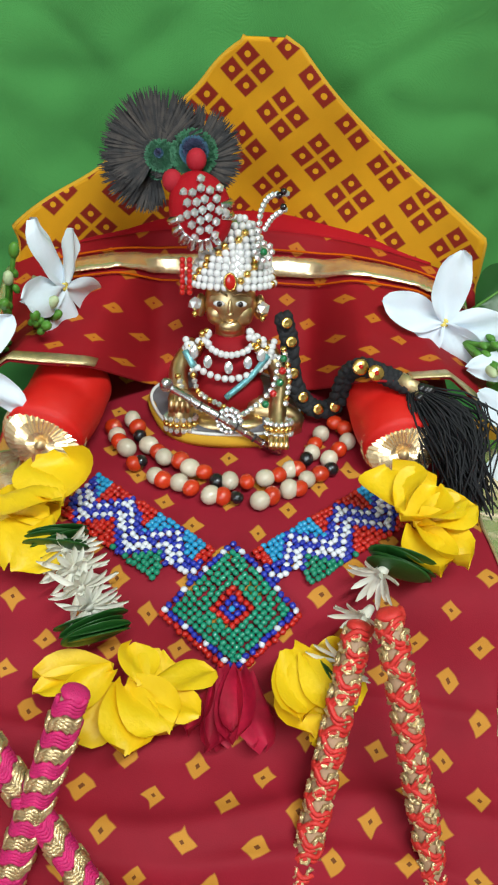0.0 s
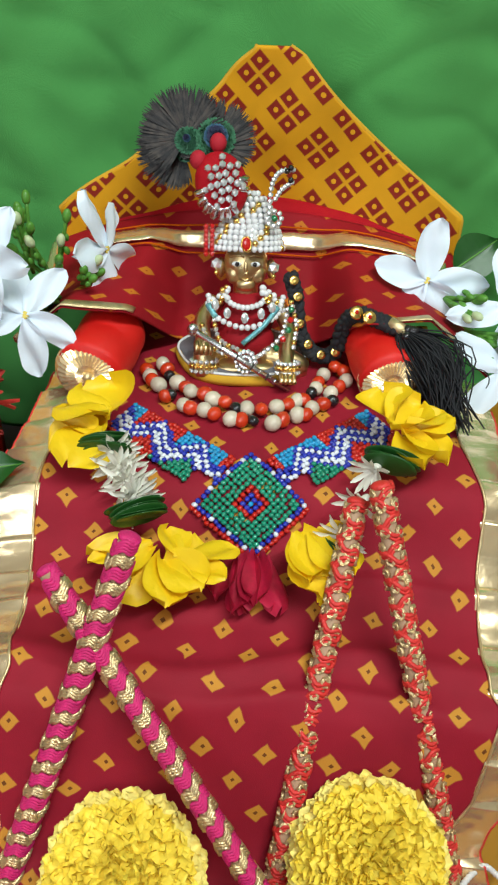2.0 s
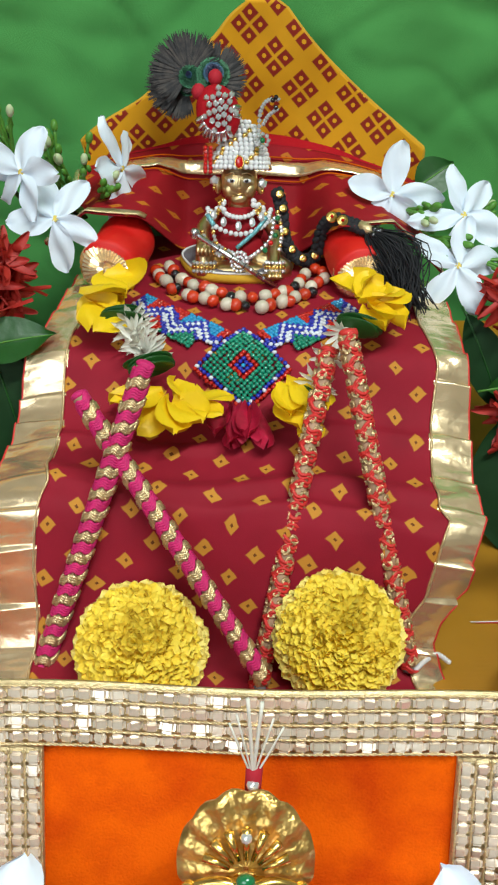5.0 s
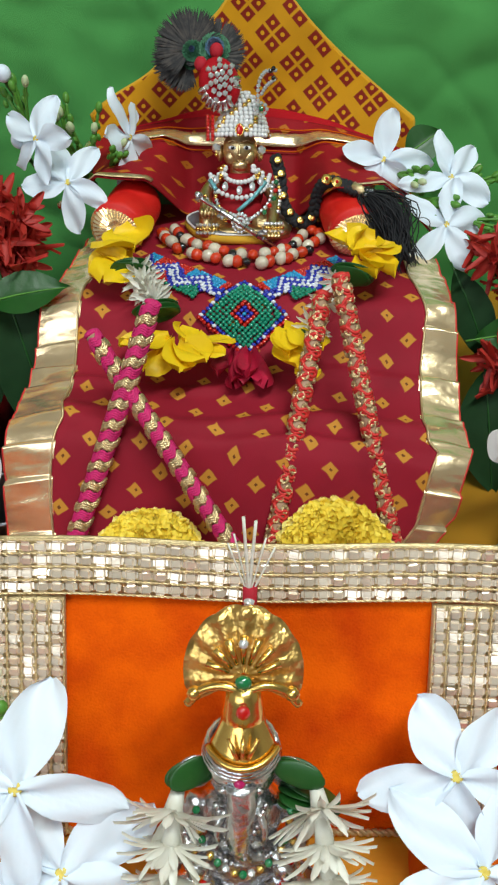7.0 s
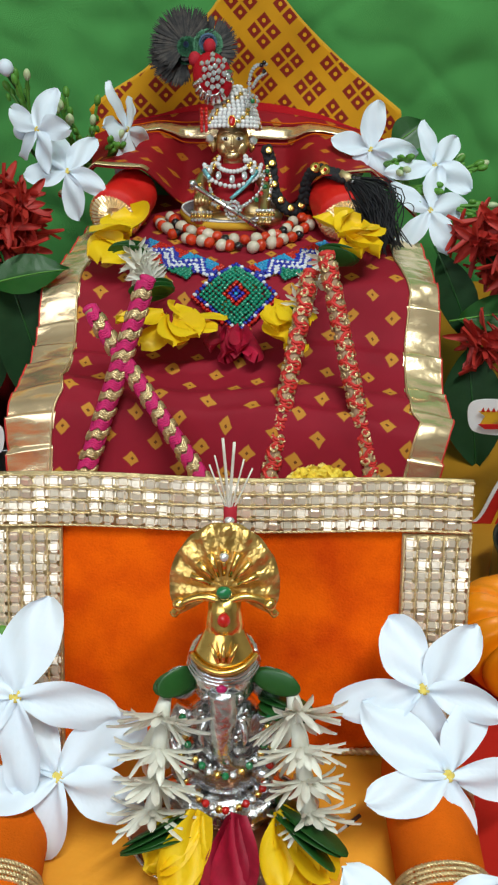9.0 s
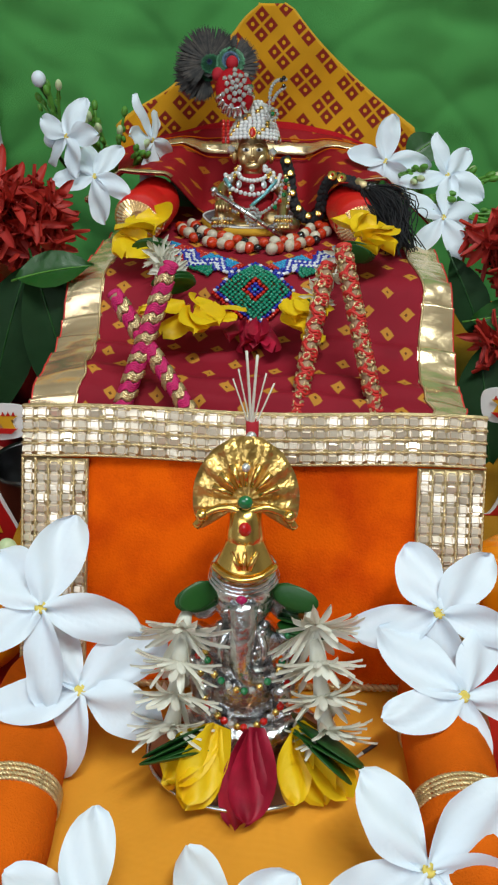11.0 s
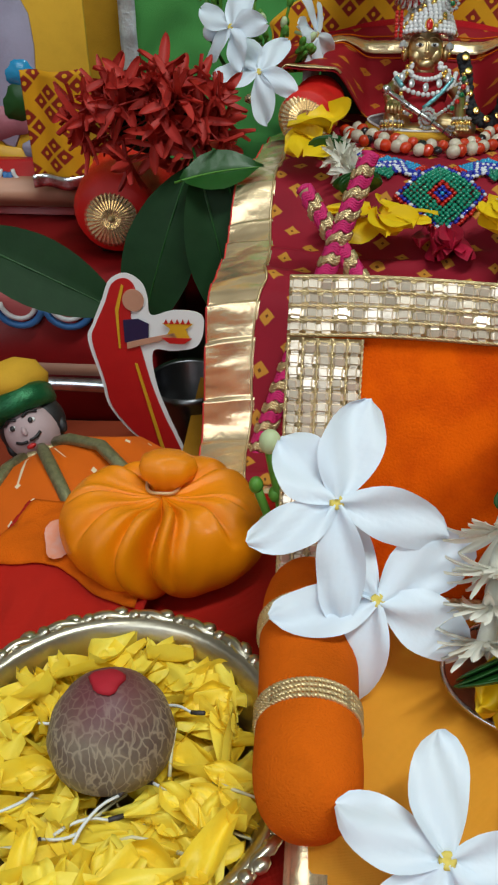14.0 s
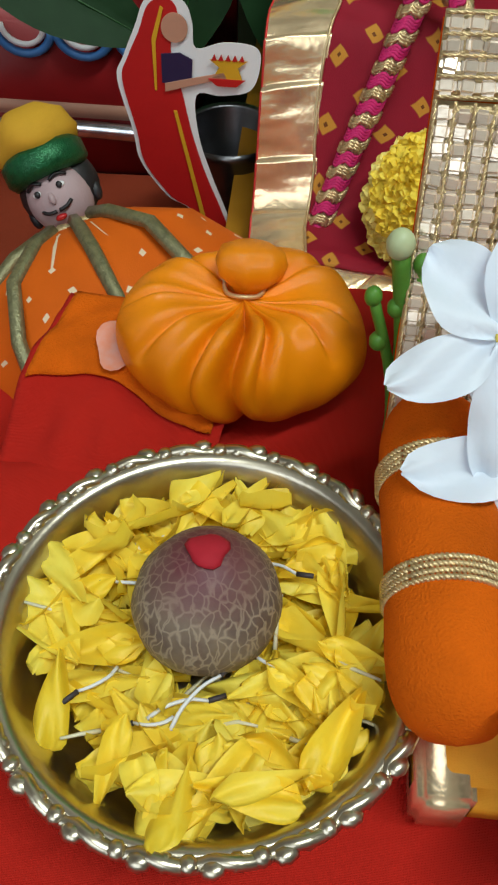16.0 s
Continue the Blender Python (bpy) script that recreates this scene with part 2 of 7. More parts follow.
M["feather"] = mat("feather_barbs", (0.058, 0.045, 0.038), 0.5, 0.0, var=0.4, scale=300, island=0.85, dark=(0.010, 0.009, 0.010), spec=0.3)
M["feather_green"] = mat("feather_green", (0.005, 0.105, 0.036), 0.35, 0.3, var=0.3, scale=300, island=0.4)
M["feather_blue"] = mat("feather_blue", (0.003, 0.008, 0.05), 0.3, 0.3, var=0.2, scale=300)
M["feather_teal"] = mat("feather_teal", (0.006, 0.06, 0.11), 0.3, 0.3, var=0.2, scale=300)
M["card_white"] = mat("card_white", (0.78, 0.79, 0.80), 0.5, var=0.05, scale=60)
M["card_red"] = mat("card_red", (0.48, 0.012, 0.012), 0.4, var=0.1, scale=80)
M["card_skin"] = mat("card_tan", (0.52, 0.26, 0.17), 0.5, var=0.1, scale=80)
M["card_navy"] = mat("card_navy", (0.02, 0.015, 0.06), 0.4, var=0.1)
M["card_gold"] = mat("card_yellow", (0.66, 0.36, 0.02), 0.4, var=0.1)
M["doll_cloth"] = printed_cloth("doll_cloth", (0.74, 0.13, 0.004), (0.80, 0.62, 0.42), (0.8, 0.62, 0.42), 0.011, 0.012, 20, 0, 0.0011, 0.0003, jitter=0.5)
M["doll_face"] = mat("doll_face", (0.42, 0.30, 0.31), 0.6, var=0.15, scale=100)
M["black_hair"] = mat("black_paint", (0.012, 0.010, 0.012), 0.5, var=0.2)
M["green_ribbon"] = mat("green_ribbon", (0.012, 0.13, 0.045), 0.3, 0.5, var=0.4, scale=500, fine=1500, bump=0.6)
M["olive_lace"] = mat("olive_lace", (0.26, 0.25, 0.13), 0.4, 0.5, var=0.4, scale=500, fine=1500, bump=0.7)
M["yellow_cloth"] = mat("yellow_cloth", (0.66, 0.36, 0.03), 0.75, var=0.15, scale=60, weave=1500, bump=0.3, depth=0.0002, spec=0.2)
M["red_brown"] = mat("red_brown_cloth", (0.24, 0.035, 0.012), 0.8, var=0.2, scale=40, weave=1500, bump=0.3, depth=0.0002, spec=0.2)
# Deeper red than card_red: the stool's shade is put into the colour.
M["stool_shaded_red"] = mat("stool_shaded_red", (0.30, 0.008, 0.010), 0.45, var=0.2, scale=60)
M["silver_braid"] = mat("silver_braid", (0.74, 0.82, 0.88), 0.32, 0.35, var=0.3, scale=160, fine=600, bump=0.6, depth=0.0008, dark=(0.42, 0.40, 0.46))
M["mustard"] = mat("mustard_cloth", (0.40, 0.18, 0.010), 0.5, var=0.15, scale=50, weave=1500, bump=0.25, depth=0.0002, spec=0.3)
M["grey_cloth"] = mat("grey_cloth", (0.16, 0.15, 0.17), 0.5, var=0.2, scale=80, weave=1500, bump=0.3)


M["turquoise_foil"] = mat("turquoise_foil", (0.22, 0.56, 0.62), 0.25, 0.5, var=0.4, scale=600, fine=1500, bump=0.5)


# ---- builders ----
def mesh_of(name, bm, material, smooth=True):
    me = bpy.data.meshes.new(name)
    for m in (material if isinstance(material, (list, tuple)) else [material]):
        me.materials.append(m)
    if smooth:
        for f in bm.faces:
            f.smooth = True
    bm.to_mesh(me)
    bm.free()
    return me


def part(name, bm, material, parent=None, label="", smooth=True):
    ob = new(name, mesh_of(name, bm, material, smooth))
    if parent:
        ob.parent = parent
    return tagged(ob, label)


def piece(name, me, parent, m):
    ob = new(name, me)
    ob.parent = parent
    ob.matrix_basis = m
    return ob


def thing(name, label, category, at=(0, 0, 0), group="", kind="", m=None):
    ob = new(name)
    ob.empty_display_size = 0.005
    ob.matrix_basis = m if m is not None else Matrix.Translation(at)
    return tagged(ob, label, category, group, kind)


def single(name, bm, material, label, category, group="", kind="", m=None, smooth=True):
    ob = part(name, bm, material, None, "", smooth)
    if m is not None:
        ob.matrix_basis = m
    return tagged(ob, label, category, group, kind)


def sheet(f, nu, nv, bm=None, uv=None, mi=0, thick=0.0):
    """A surface f(u, v) over the unit square; thick gives it an underside along -z of the world."""
    bm = bm or bmesh.new()
    lay = bm.loops.layers.uv.verify()
    vs = [[bm.verts.new(f(i / nu, j / nv)) for j in range(nv + 1)] for i in range(nu + 1)]
    for i in range(nu):
        for j in range(nv):
            fc = bm.faces.new((vs[i][j], vs[i + 1][j], vs[i + 1][j + 1], vs[i][j + 1]))
            fc.material_index = mi
            if uv:
                for lp, (a, b) in zip(fc.loops, ((i, j), (i + 1, j), (i + 1, j + 1), (i, j + 1))):
                    lp[lay].uv = uv(a / nu, b / nv)
    if thick:
        bmesh.ops.recalc_face_normals(bm, faces=bm.faces)
        bmesh.ops.solidify(bm, geom=list(bm.faces), thickness=thick)
    return bm


def tube(path, radius, n=8, bm=None, mi=0, caps=True):
    """A tube along points; radius is a number or a function of 0..1."""
    bm = bm or bmesh.new()
    path = [Vector(p) for p in path]
    rings, up = [], None
    for i, p in enumerate(path):
        d = (path[min(i + 1, len(path) - 1)] - path[max(i - 1, 0)]).normalized()
        if up is None:
            up = d.orthogonal().normalized()
        up = (up - d * up.dot(d)).normalized()
        side = d.cross(up)
        r = radius(i / (len(path) - 1)) if callable(radius) else radius
        rings.append([bm.verts.new(p + (up * math.cos(a) + side * math.sin(a)) * r) for a in (2 * math.pi * k / n for k in range(n))])
    for a, b in zip(rings, rings[1:]):
        for k in range(n):
            bm.faces.new((a[k], a[(k + 1) % n], b[(k + 1) % n], b[k])).material_index = mi
    if caps:
        bm.faces.new(rings[0][::-1]).material_index = mi
        bm.faces.new(rings[-1]).material_index = mi
    return bm


def lathe(profile, n=32, bm=None, wob=None, mi=0, m=None):
    """Turns (radius, height) pairs about z; wob(angle, i) scales the radius."""
    bm = bm or bmesh.new()
    m = m or Matrix()
    rings = []
    for i, (r, z) in enumerate(profile):
        rings.append([bm.verts.new(m @ Vector((math.cos(a) * r * (wob(a, i) if wob else 1), math.sin(a) * r * (wob(a, i) if wob else 1), z))) for a in (2 * math.pi * k / n for k in range(n))])
    for a, b in zip(rings, rings[1:]):
        for k in range(n):
            bm.faces.new((a[k], a[(k + 1) % n], b[(k + 1) % n], b[k])).material_index = mi
    for ring, flip in ((rings[0], True), (rings[-1], False)):
        fc = bm.faces.new(ring[::-1] if flip else ring)
        fc.material_index = mi
    return bm


def ball(c, r, bm=None, u=10, v=7, mi=0, rot=None):
    """An ellipsoid; r is a number or three half axes."""
    bm = bm or bmesh.new()
    r = (r, r, r) if isinstance(r, (int, float)) else r
    m = Matrix.Translation(c) @ (rot or Matrix()) @ Matrix.Diagonal((*r, 1))
    before = len(bm.faces)
    bmesh.ops.create_uvsphere(bm, u_segments=u, v_segments=v, radius=1, matrix=m)
    bm.faces.ensure_lookup_table()
    for fc in bm.faces[before:]:
        fc.material_index = mi
    return bm


def block(lo, hi, bm=None, bevel=0.0, mi=0):
    bm2 = bmesh.new()
    c = [(a + b) / 2 for a, b in zip(lo, hi)]
    bmesh.ops.create_cube(bm2, size=1, matrix=Matrix.Translation(c) @ Matrix.Diagonal((*[b - a for a, b in zip(lo, hi)], 1)))
    if bevel:
        bmesh.ops.bevel(bm2, geom=list(bm2.edges), offset=bevel, segments=3, affect="EDGES")
    if bm is None:
        return bm2
    me = bpy.data.meshes.new("tmp")
    bm2.to_mesh(me)
    bm2.free()
    bm.from_mesh(me)
    bpy.data.meshes.remove(me)
    return bm


def petal(bm, m, length, width, cup=0.2, curl=0.3, tip=0.6, base=0.25, nu=5, nv=4, wav=0.0, thick=0.0, mi=0, seed=0):
    """One petal from the origin along +y, its face up (+z), laid by the matrix m."""
    rnd = random.Random(seed)
    ph = rnd.random() * 6.28
    vs = []
    for j in range(nv + 1):
        t = j / nv
        w = width * 0.5 * (base + (1 - base) * math.sin(min(1, t / tip) * math.pi / 2)) * (math.sqrt(max(0.0, 1 - max(0, (t - tip) / (1 - tip)) ** 2)) if t > tip else 1)
        w = max(w, width * 0.06)
        row = []
        for i in range(nu + 1):
            s = i / nu * 2 - 1
            z = cup * width * (s * s) * 0.5 + curl * length * t * t * 0.5 + wav * width * math.sin(ph + s * 4 + t * 5)
            row.append(bm.verts.new(m @ Vector((s * w, t * length, z))))
        vs.append(row)
    fs = []
    for j in range(nv):
        for i in range(nu):
            fc = bm.faces.new((vs[j][i], vs[j][i + 1], vs[j + 1][i + 1], vs[j + 1][i]))
            fc.material_index = mi
            fs.append(fc)
    return fs


def rot(rx, ry, rz):
    return Euler((radians(rx), radians(ry), radians(rz))).to_matrix().to_4x4()


def frame_from(at, normal, spin=0.0):
    """Local z along normal, local y as near to up as it goes."""
    z = Vector(normal).normalized()
    x = Vector((0, 0, 1)).cross(z)
    x = x.normalized() if x.length > 1e-4 else Vector((1, 0, 0))
    y = z.cross(x)
    m = Matrix((x, y, z)).transposed().to_4x4()
    return Matrix.Translation(at) @ m @ rot(0, 0, spin)


def lerp(a, b, t):
    return a + (b - a) * t


def spline(pts, n):
    """Points along a smooth curve through pts."""
    pts = [Vector(p) for p in pts]
    ext = [pts[0] * 2 - pts[1]] + pts + [pts[-1] * 2 - pts[-2]]
    out = []
    for i in range(n + 1):
        s = i / n * (len(pts) - 1)
        k = min(int(s), len(pts) - 2)
        t = s - k
        a, b, c, d = ext[k:k + 4]
        out.append(0.5 * ((2 * b) + (c - a) * t + (2 * a - 5 * b + 4 * c - d) * t * t + (3 * b - a - 3 * c + d) * t ** 3))
    return out

# ---- the room and the altar ----
FLOOR_Z = -0.75


def wall_box(name, lo, hi, label):
    return single(name, block(lo, hi), M["wall"], label, "wall", kind="structure", smooth=False)


wall_box("floor", (-1.6, -1.5, FLOOR_Z - 0.1), (1.6, 0.7, FLOOR_Z), "plain pale floor of the prayer room")
wall_box("ceiling", (-1.6, -1.5, 1.5), (1.6, 0.7, 1.6), "plain white plastered ceiling")
wall_box("wall_north", (-1.6, 0.6, FLOOR_Z), (1.6, 0.7, 1.5), "plain wall behind the altar")
wall_box("wall_east", (1.5, -1.5, FLOOR_Z), (1.6, 0.7, 1.5), "plain plastered side wall")
wall_box("wall_west", (-1.6, -1.5, FLOOR_Z), (-1.5, 0.7, 1.5), "plain plastered side wall")
bm = block((-1.6, -1.5, FLOOR_Z), (-1.35, -1.4, 1.5))
block((-0.05, -1.5, FLOOR_Z), (1.6, -1.4, 1.5), bm)
block((-1.35, -1.5, FLOOR_Z), (-0.05, -1.4, 0.55), bm)
single("wall_south", bm, M["wall"], "plain wall out of view with an assumed window opening", "wall", kind="structure", smooth=False)

single("altar_table", block((-0.45, -0.30, -0.135), (0.45, 0.50, -0.095), bevel=0.003), M["dark"], "dark wooden altar table under the cloths", "table")


def step_cloth(u, v):
    x, y = lerp(-0.42, 0.42, u), lerp(-0.295, -0.012, v)
    d1, d2 = min(1, max(0, (-0.122 - x) / 0.025)), min(1, max(0, (y + 0.078) / 0.03))
    return (x, y, -0.006 - 0.028 * d1 * d1 * (3 - 2 * d1) * d2 * d2 * (3 - 2 * d2) + 0.0006 * noise.noise((x * 30, y * 30, 0)) + 0.0004 * math.sin(x * 160 + y * 40))


step_ = thing("altar_step", "low altar step covered in bright red cotton cloth", "altar step")
part("cloth", sheet(step_cloth, 120, 60), M["red_cloth"], step_)
for lo, hi in (((-0.12, -0.295, -0.0948), (0.42, -0.012, -0.0078)), ((-0.42, -0.295, -0.0948), (-0.1205, -0.08, -0.0078)), ((-0.42, -0.0795, -0.0948), (-0.1205, -0.012, -0.036))):
    part("board", block(lo, hi, bevel=0.0006), M["red_cloth"], step_)

single("table_cloth", sheet(lambda u, v: (lerp(-0.44, -0.112, u), lerp(-0.01, 0.149, v), -0.0936 + 0.0010 * noise.noise((u * 12, v * 8, 2))), 40, 24), M["red_brown"], "dull red-brown cloth spread on the altar table", "cloth")

# mustard cloth on the low board under and beside the bed
low = thing("floor_board", "low board spread with smooth mustard-yellow cloth under the bed", "board")
part("board", block((-0.108, -0.0115, -0.0948), (0.24, 0.325, -0.0548), bevel=0.002), M["dark"], low)
part("cloth", sheet(lambda u, v: (lerp(-0.110, 0.242, u), lerp(-0.0112, 0.327, v), -0.0538 + 0.0008 * noise.noise((u * 9, v * 9, 3)) + 0.0003 * noise.noise((u * 40, v * 30, 6))), 80, 80), M["mustard"], low, "smooth mustard cloth")

# green backdrop curtain, hanging with soft folds
bm = sheet(lambda u, v: (lerp(-0.176, 0.42, u), 0.345 + 0.011 * noise.noise((u * 7, v * 3, 1)) + 0.006 * noise.noise((u * 18 + v * 3, v * 5, 3)) + 0.0026 * noise.noise((u * 26, v * 22, 8)) + 0.0012 * math.sin(u * 60 + 5 * math.sin(v * 4)) + 0.0014 * max(0, 1 - 5 * abs(noise.noise((u * 5 + v * 4, v * 9 - u * 3, 17)))) + 0.0012 * max(0, 1 - 6 * abs(noise.noise((u * 11, v * 13 + u * 6, 27)))), lerp(-0.094, 0.45, v)), 200, 170, thick=0.0012)
single("green_curtain", bm, M["green"], "plain green cotton cloth hung as a backdrop", "curtain")
# orange side hanging with silver braid
bm = sheet(lambda u, v: (lerp(-0.50, -0.172, u), 0.352 + 0.004 * noise.noise((u * 6, v * 3, 4)), lerp(-0.094, 0.45, v)), 30, 30, thick=0.0012)
single("orange_hanging", bm, M["yellow_cloth"], "plain mustard-orange cloth hung beside the green curtain", "curtain")
braid = thing("silver_braid", "shiny silver sequin braid sewn along the curtain edge", "trim")
bm = sheet(lambda u, v: (-0.1785 + 0.010 * u, 0.333 + 0.0012 * abs(math.sin(v * 60)) + 0.0005 * noise.noise((u * 3, v * 90, 1)), lerp(-0.05, 0.45, v)), 4, 240, thick=0.0008)
part("ribbon", bm, M["silver_braid"], braid)

# ---- the bed with its cloths ----
PROF = ((0.0, -0.0490), (0.050, -0.0478), (0.062, -0.0462), (0.069, -0.0390), (0.076, -0.0230), (0.081, -0.0135), (0.085, -0.0035), (0.091, 0.0045), (0.105, 0.0058), (0.120, 0.0064), (0.132, 0.0090), (0.141, 0.0125), (0.146, 0.0165), (0.150, 0.0220), (0.155, 0.0282), (0.162, 0.0310), (0.175, 0.0315), (0.20, 0.0312), (0.24, 0.030), (0.32, 0.030))
PY, PZ = [p[0] for p in PROF], [p[1] for p in PROF]


def bed_z(x, y):
    """Height of the bed's cloth: it lies on the floor, climbs to a step and then to the seat, and falls a little to the right."""
    z = sum(float(np.interp(y + o, PY, PZ)) for o in (-0.003, -0.0015, 0, 0.0015, 0.003)) / 5
    return z - 0.085 * x * float(np.interp(y, [0.1, 0.16], [1, 0.1]))


# length along the cloth against distance from the front
ARC_Y = np.linspace(0.034, 0.264, 700)
ARC_S = np.concatenate(([0.0], np.cumsum(np.hypot(np.diff(ARC_Y), np.diff([bed_z(0, y) for y in ARC_Y])))))


def arc_of(y):
    return float(np.interp(y, ARC_Y, ARC_S))


def y_of(arc):
    return float(np.interp(arc, ARC_S, ARC_Y))


def bed_fold(x, y):
    z = 0.0009 * noise.noise((x * 40, y * 55, 0)) + 0.0005 * noise.noise((x * 110, y * 60, 5))
    for y0, amp, w, sl in ((0.104, 0.0022, 0.0042, 0.05), (0.128, 0.0018, 0.003, 0.1), (0.0925, 0.0016, 0.0030, -0.04), (0.047, 0.0012, 0.003, 0.12)):
        d = (y - y0 - sl * x - 0.004 * math.sin(x * 60)) / w
        z += amp * math.exp(-d * d)
    return z


def edge_l(y):
    return float(np.interp(y, [0.036, 0.054, 0.070, 0.078, 0.086, 0.098, 0.107, 0.125, 0.147, 0.170, 0.182, 0.23], [-0.0811, -0.0822, -0.0808, -0.0817, -0.0803, -0.0768, -0.0785, -0.0772, -0.0784, -0.0768, -0.0745, -0.0745]))


def edge_r(y):
    return float(np.interp(y, [0.036, 0.043, 0.059, 0.073, 0.0775, 0.084, 0.0935, 0.099, 0.112, 0.138, 0.155, 0.182, 0.23], [0.0660, 0.0650, 0.0600, 0.0575, 0.0640, 0.0675, 0.0722, 0.0690, 0.0684, 0.0702, 0.0733, 0.0690, 0.0690]))


bed = thing("deity_bed", "small bed with red bandhani spread and pleated gold skirt", "doll bed", (0, 0, 0))
# Near-black bed body: the shade under the skirt is put into its colour.
part("mattress", block((-0.072, 0.098, -0.0535), (0.056, 0.30, -0.0045), bevel=0.004), M["dark"], bed)
part("mattress_head", block((-0.07, 0.172, -0.0043), (0.058, 0.30, 0.0265), bevel=0.004), M["dark"], bed)


def spread(u, v):
    y = y_of(lerp(arc_of(0.0375), arc_of(0.262), v))
    x = lerp(edge_l(y), edge_r(y), u)
    return (x, y, bed_z(x, y) + bed_fold(x, y))


def spread_uv(u, v):
    x, y, z = spread(u, v)
    return (x + 0.0236 + 0.002 * math.sin(y * 30), arc_of(y) - arc_of(0.091))


part("bedspread", sheet(spread, 110, 210, uv=spread_uv, thick=0.0006), M["bandhani"], bed, "red tie-dye cloth with small yellow diamonds")
for side, ef in (("l", edge_l), ("r", edge_r)):
    pts = [(ef(y), y, bed_z(ef(y), y) + bed_fold(ef(y), y) + 0.0004) for y in np.linspace(0.0375, 0.21, 170)]
    part("edging", tube(pts, 0.0005, 5), M["gold_thread"], bed)


def pleats(inner, outer, drop, n, seed):
    """A strip of gold foil laid in flat overlapping pleats between an inner and an outer edge."""
    rnd = random.Random(seed)
    widths = [rnd.uniform(0.7, 1.4) for _ in range(n)]
    tot = sum(widths)
    cuts = np.cumsum([0] + widths) / tot
    amps = [rnd.uniform(0.0016, 0.0042) for _ in range(n)]
    skew = [rnd.uniform(-0.003, 0.003) for _ in range(n)]

    def f(u, v):
        k = min(n - 1, int(np.searchsorted(cuts, v, side="right")) - 1)
        t = (v - cuts[k]) / (cuts[k + 1] - cuts[k])
        a, b = Vector(inner(v)), Vector(outer(min(1, max(0, v + skew[k] * u))))
        p = a.lerp(b, u)
        steep = min(1.0, max(0.0, 1 - abs(p.y - 0.076) / 0.016))
        h = (0.25 + 0.75 * u) * amps[k] * (1 - t) + (0.0009 * noise.noise((u * 2, v * 38, seed)) + 0.0003 * noise.noise((u * 5, v * 110, seed + 9))) * (0.3 + u) - drop * u * u
        p.z += h * (1 - 0.6 * steep)
        p.y += 0.002 * u * (t - 0.5) - h * 0.9 * steep
        return p
    return f


def down(v, back=0.0):
    """Distance from the front, stepping evenly along the cloth."""
    return y_of(lerp(arc_of(0.225), arc_of(0.040), v)) + back


def left_in(v):
    y = down(v)
    return (edge_l(y) + 0.001, y, bed_z(edge_l(y), y) + bed_fold(edge_l(y), y) - 0.0006)


def left_out(v):
    y = down(v)
    x = float(np.interp(y, [0.03, 0.06, 0.10, 0.127, 0.146, 0.185, 0.235], [-0.1000, -0.1005, -0.0990, -0.0965, -0.0960, -0.0900, -0.0820]))
    return (x, y, bed_z(edge_l(y), y) - 0.003)


def right_in(v):
    y = down(v)
    return (edge_r(y) - 0.001, y, bed_z(edge_r(y), y) + bed_fold(edge_r(y), y) - 0.0006)


def right_out(v):
    y = down(v)
    x = float(np.interp(y, [0.036, 0.048, 0.062, 0.070, 0.074, 0.080, 0.098, 0.118, 0.139, 0.184, 0.235], [0.0860, 0.0840, 0.0725, 0.0690, 0.0710, 0.0800, 0.0870, 0.0855, 0.0870, 0.0865, 0.0830]))
    return (x, y, bed_z(edge_r(y), y) - 0.003)


def front_in(v):
    x = lerp(edge_l(0.038) + 0.001, edge_r(0.038) - 0.001, v)
    return (x, 0.0385, bed_z(x, 0.0385) - 0.0012)


def front_out(v):
    x = lerp(edge_l(0.038) - 0.010, edge_r(0.038) + 0.012, v)
    return (x, 0.029, bed_z(x, 0.029) - 0.0025)


for fi, fo, n, sd in ((left_in, left_out, 13, 3), (right_in, right_out, 12, 7), (front_in, front_out, 6, 11)):
    bm = sheet(pleats(fi, fo, 0.002, n, sd), 8, 260)
    part("pleated_skirt", bm, M["gold_foil"], bed, "pleated gold foil skirt")
    part("skirt_hem", tube([pleats(fi, fo, 0.002, n, sd)(1.0, v) for v in np.linspace(0, 1, 260)], 0.0004, 4), M["red_cord"], bed)


# backrest with the draped cloth, its gold tape and side folds
def drape(u, v):
    x = lerp(-0.088, 0.080, u)
    side = min(1, max(0, (abs(x + 0.004) - (0.030 if x < 0 else 0.022)) / 0.017))
    side = side * side * (3 - 2 * side)
    top = Vector((x, 0.290 - 0.8 * x * x, 0.068 - 0.045 * x - 2.0 * x * x))
    mid = Vector((x * 0.98, 0.264 - 0.022 * side, lerp(0.036, 0.058, side) - 0.02 * x))
    low = Vector((x * (1.0 + 0.06 * side), lerp(0.243, 0.216, side), lerp(0.032, 0.0615, side) - 0.02 * x))
    p = (top * (1 - v) ** 2 + mid * 2 * v * (1 - v) + low * v * v)
    p.z -= v * max(0, abs(x + 0.004) - (0.068 if x < 0 else 0.060))
    p.z += 0.0018 * noise.noise((x * 45, v * 3, 2)) * (0.3 + v) + 0.001 * math.sin(x * 140 + v * 6) * v
    return p


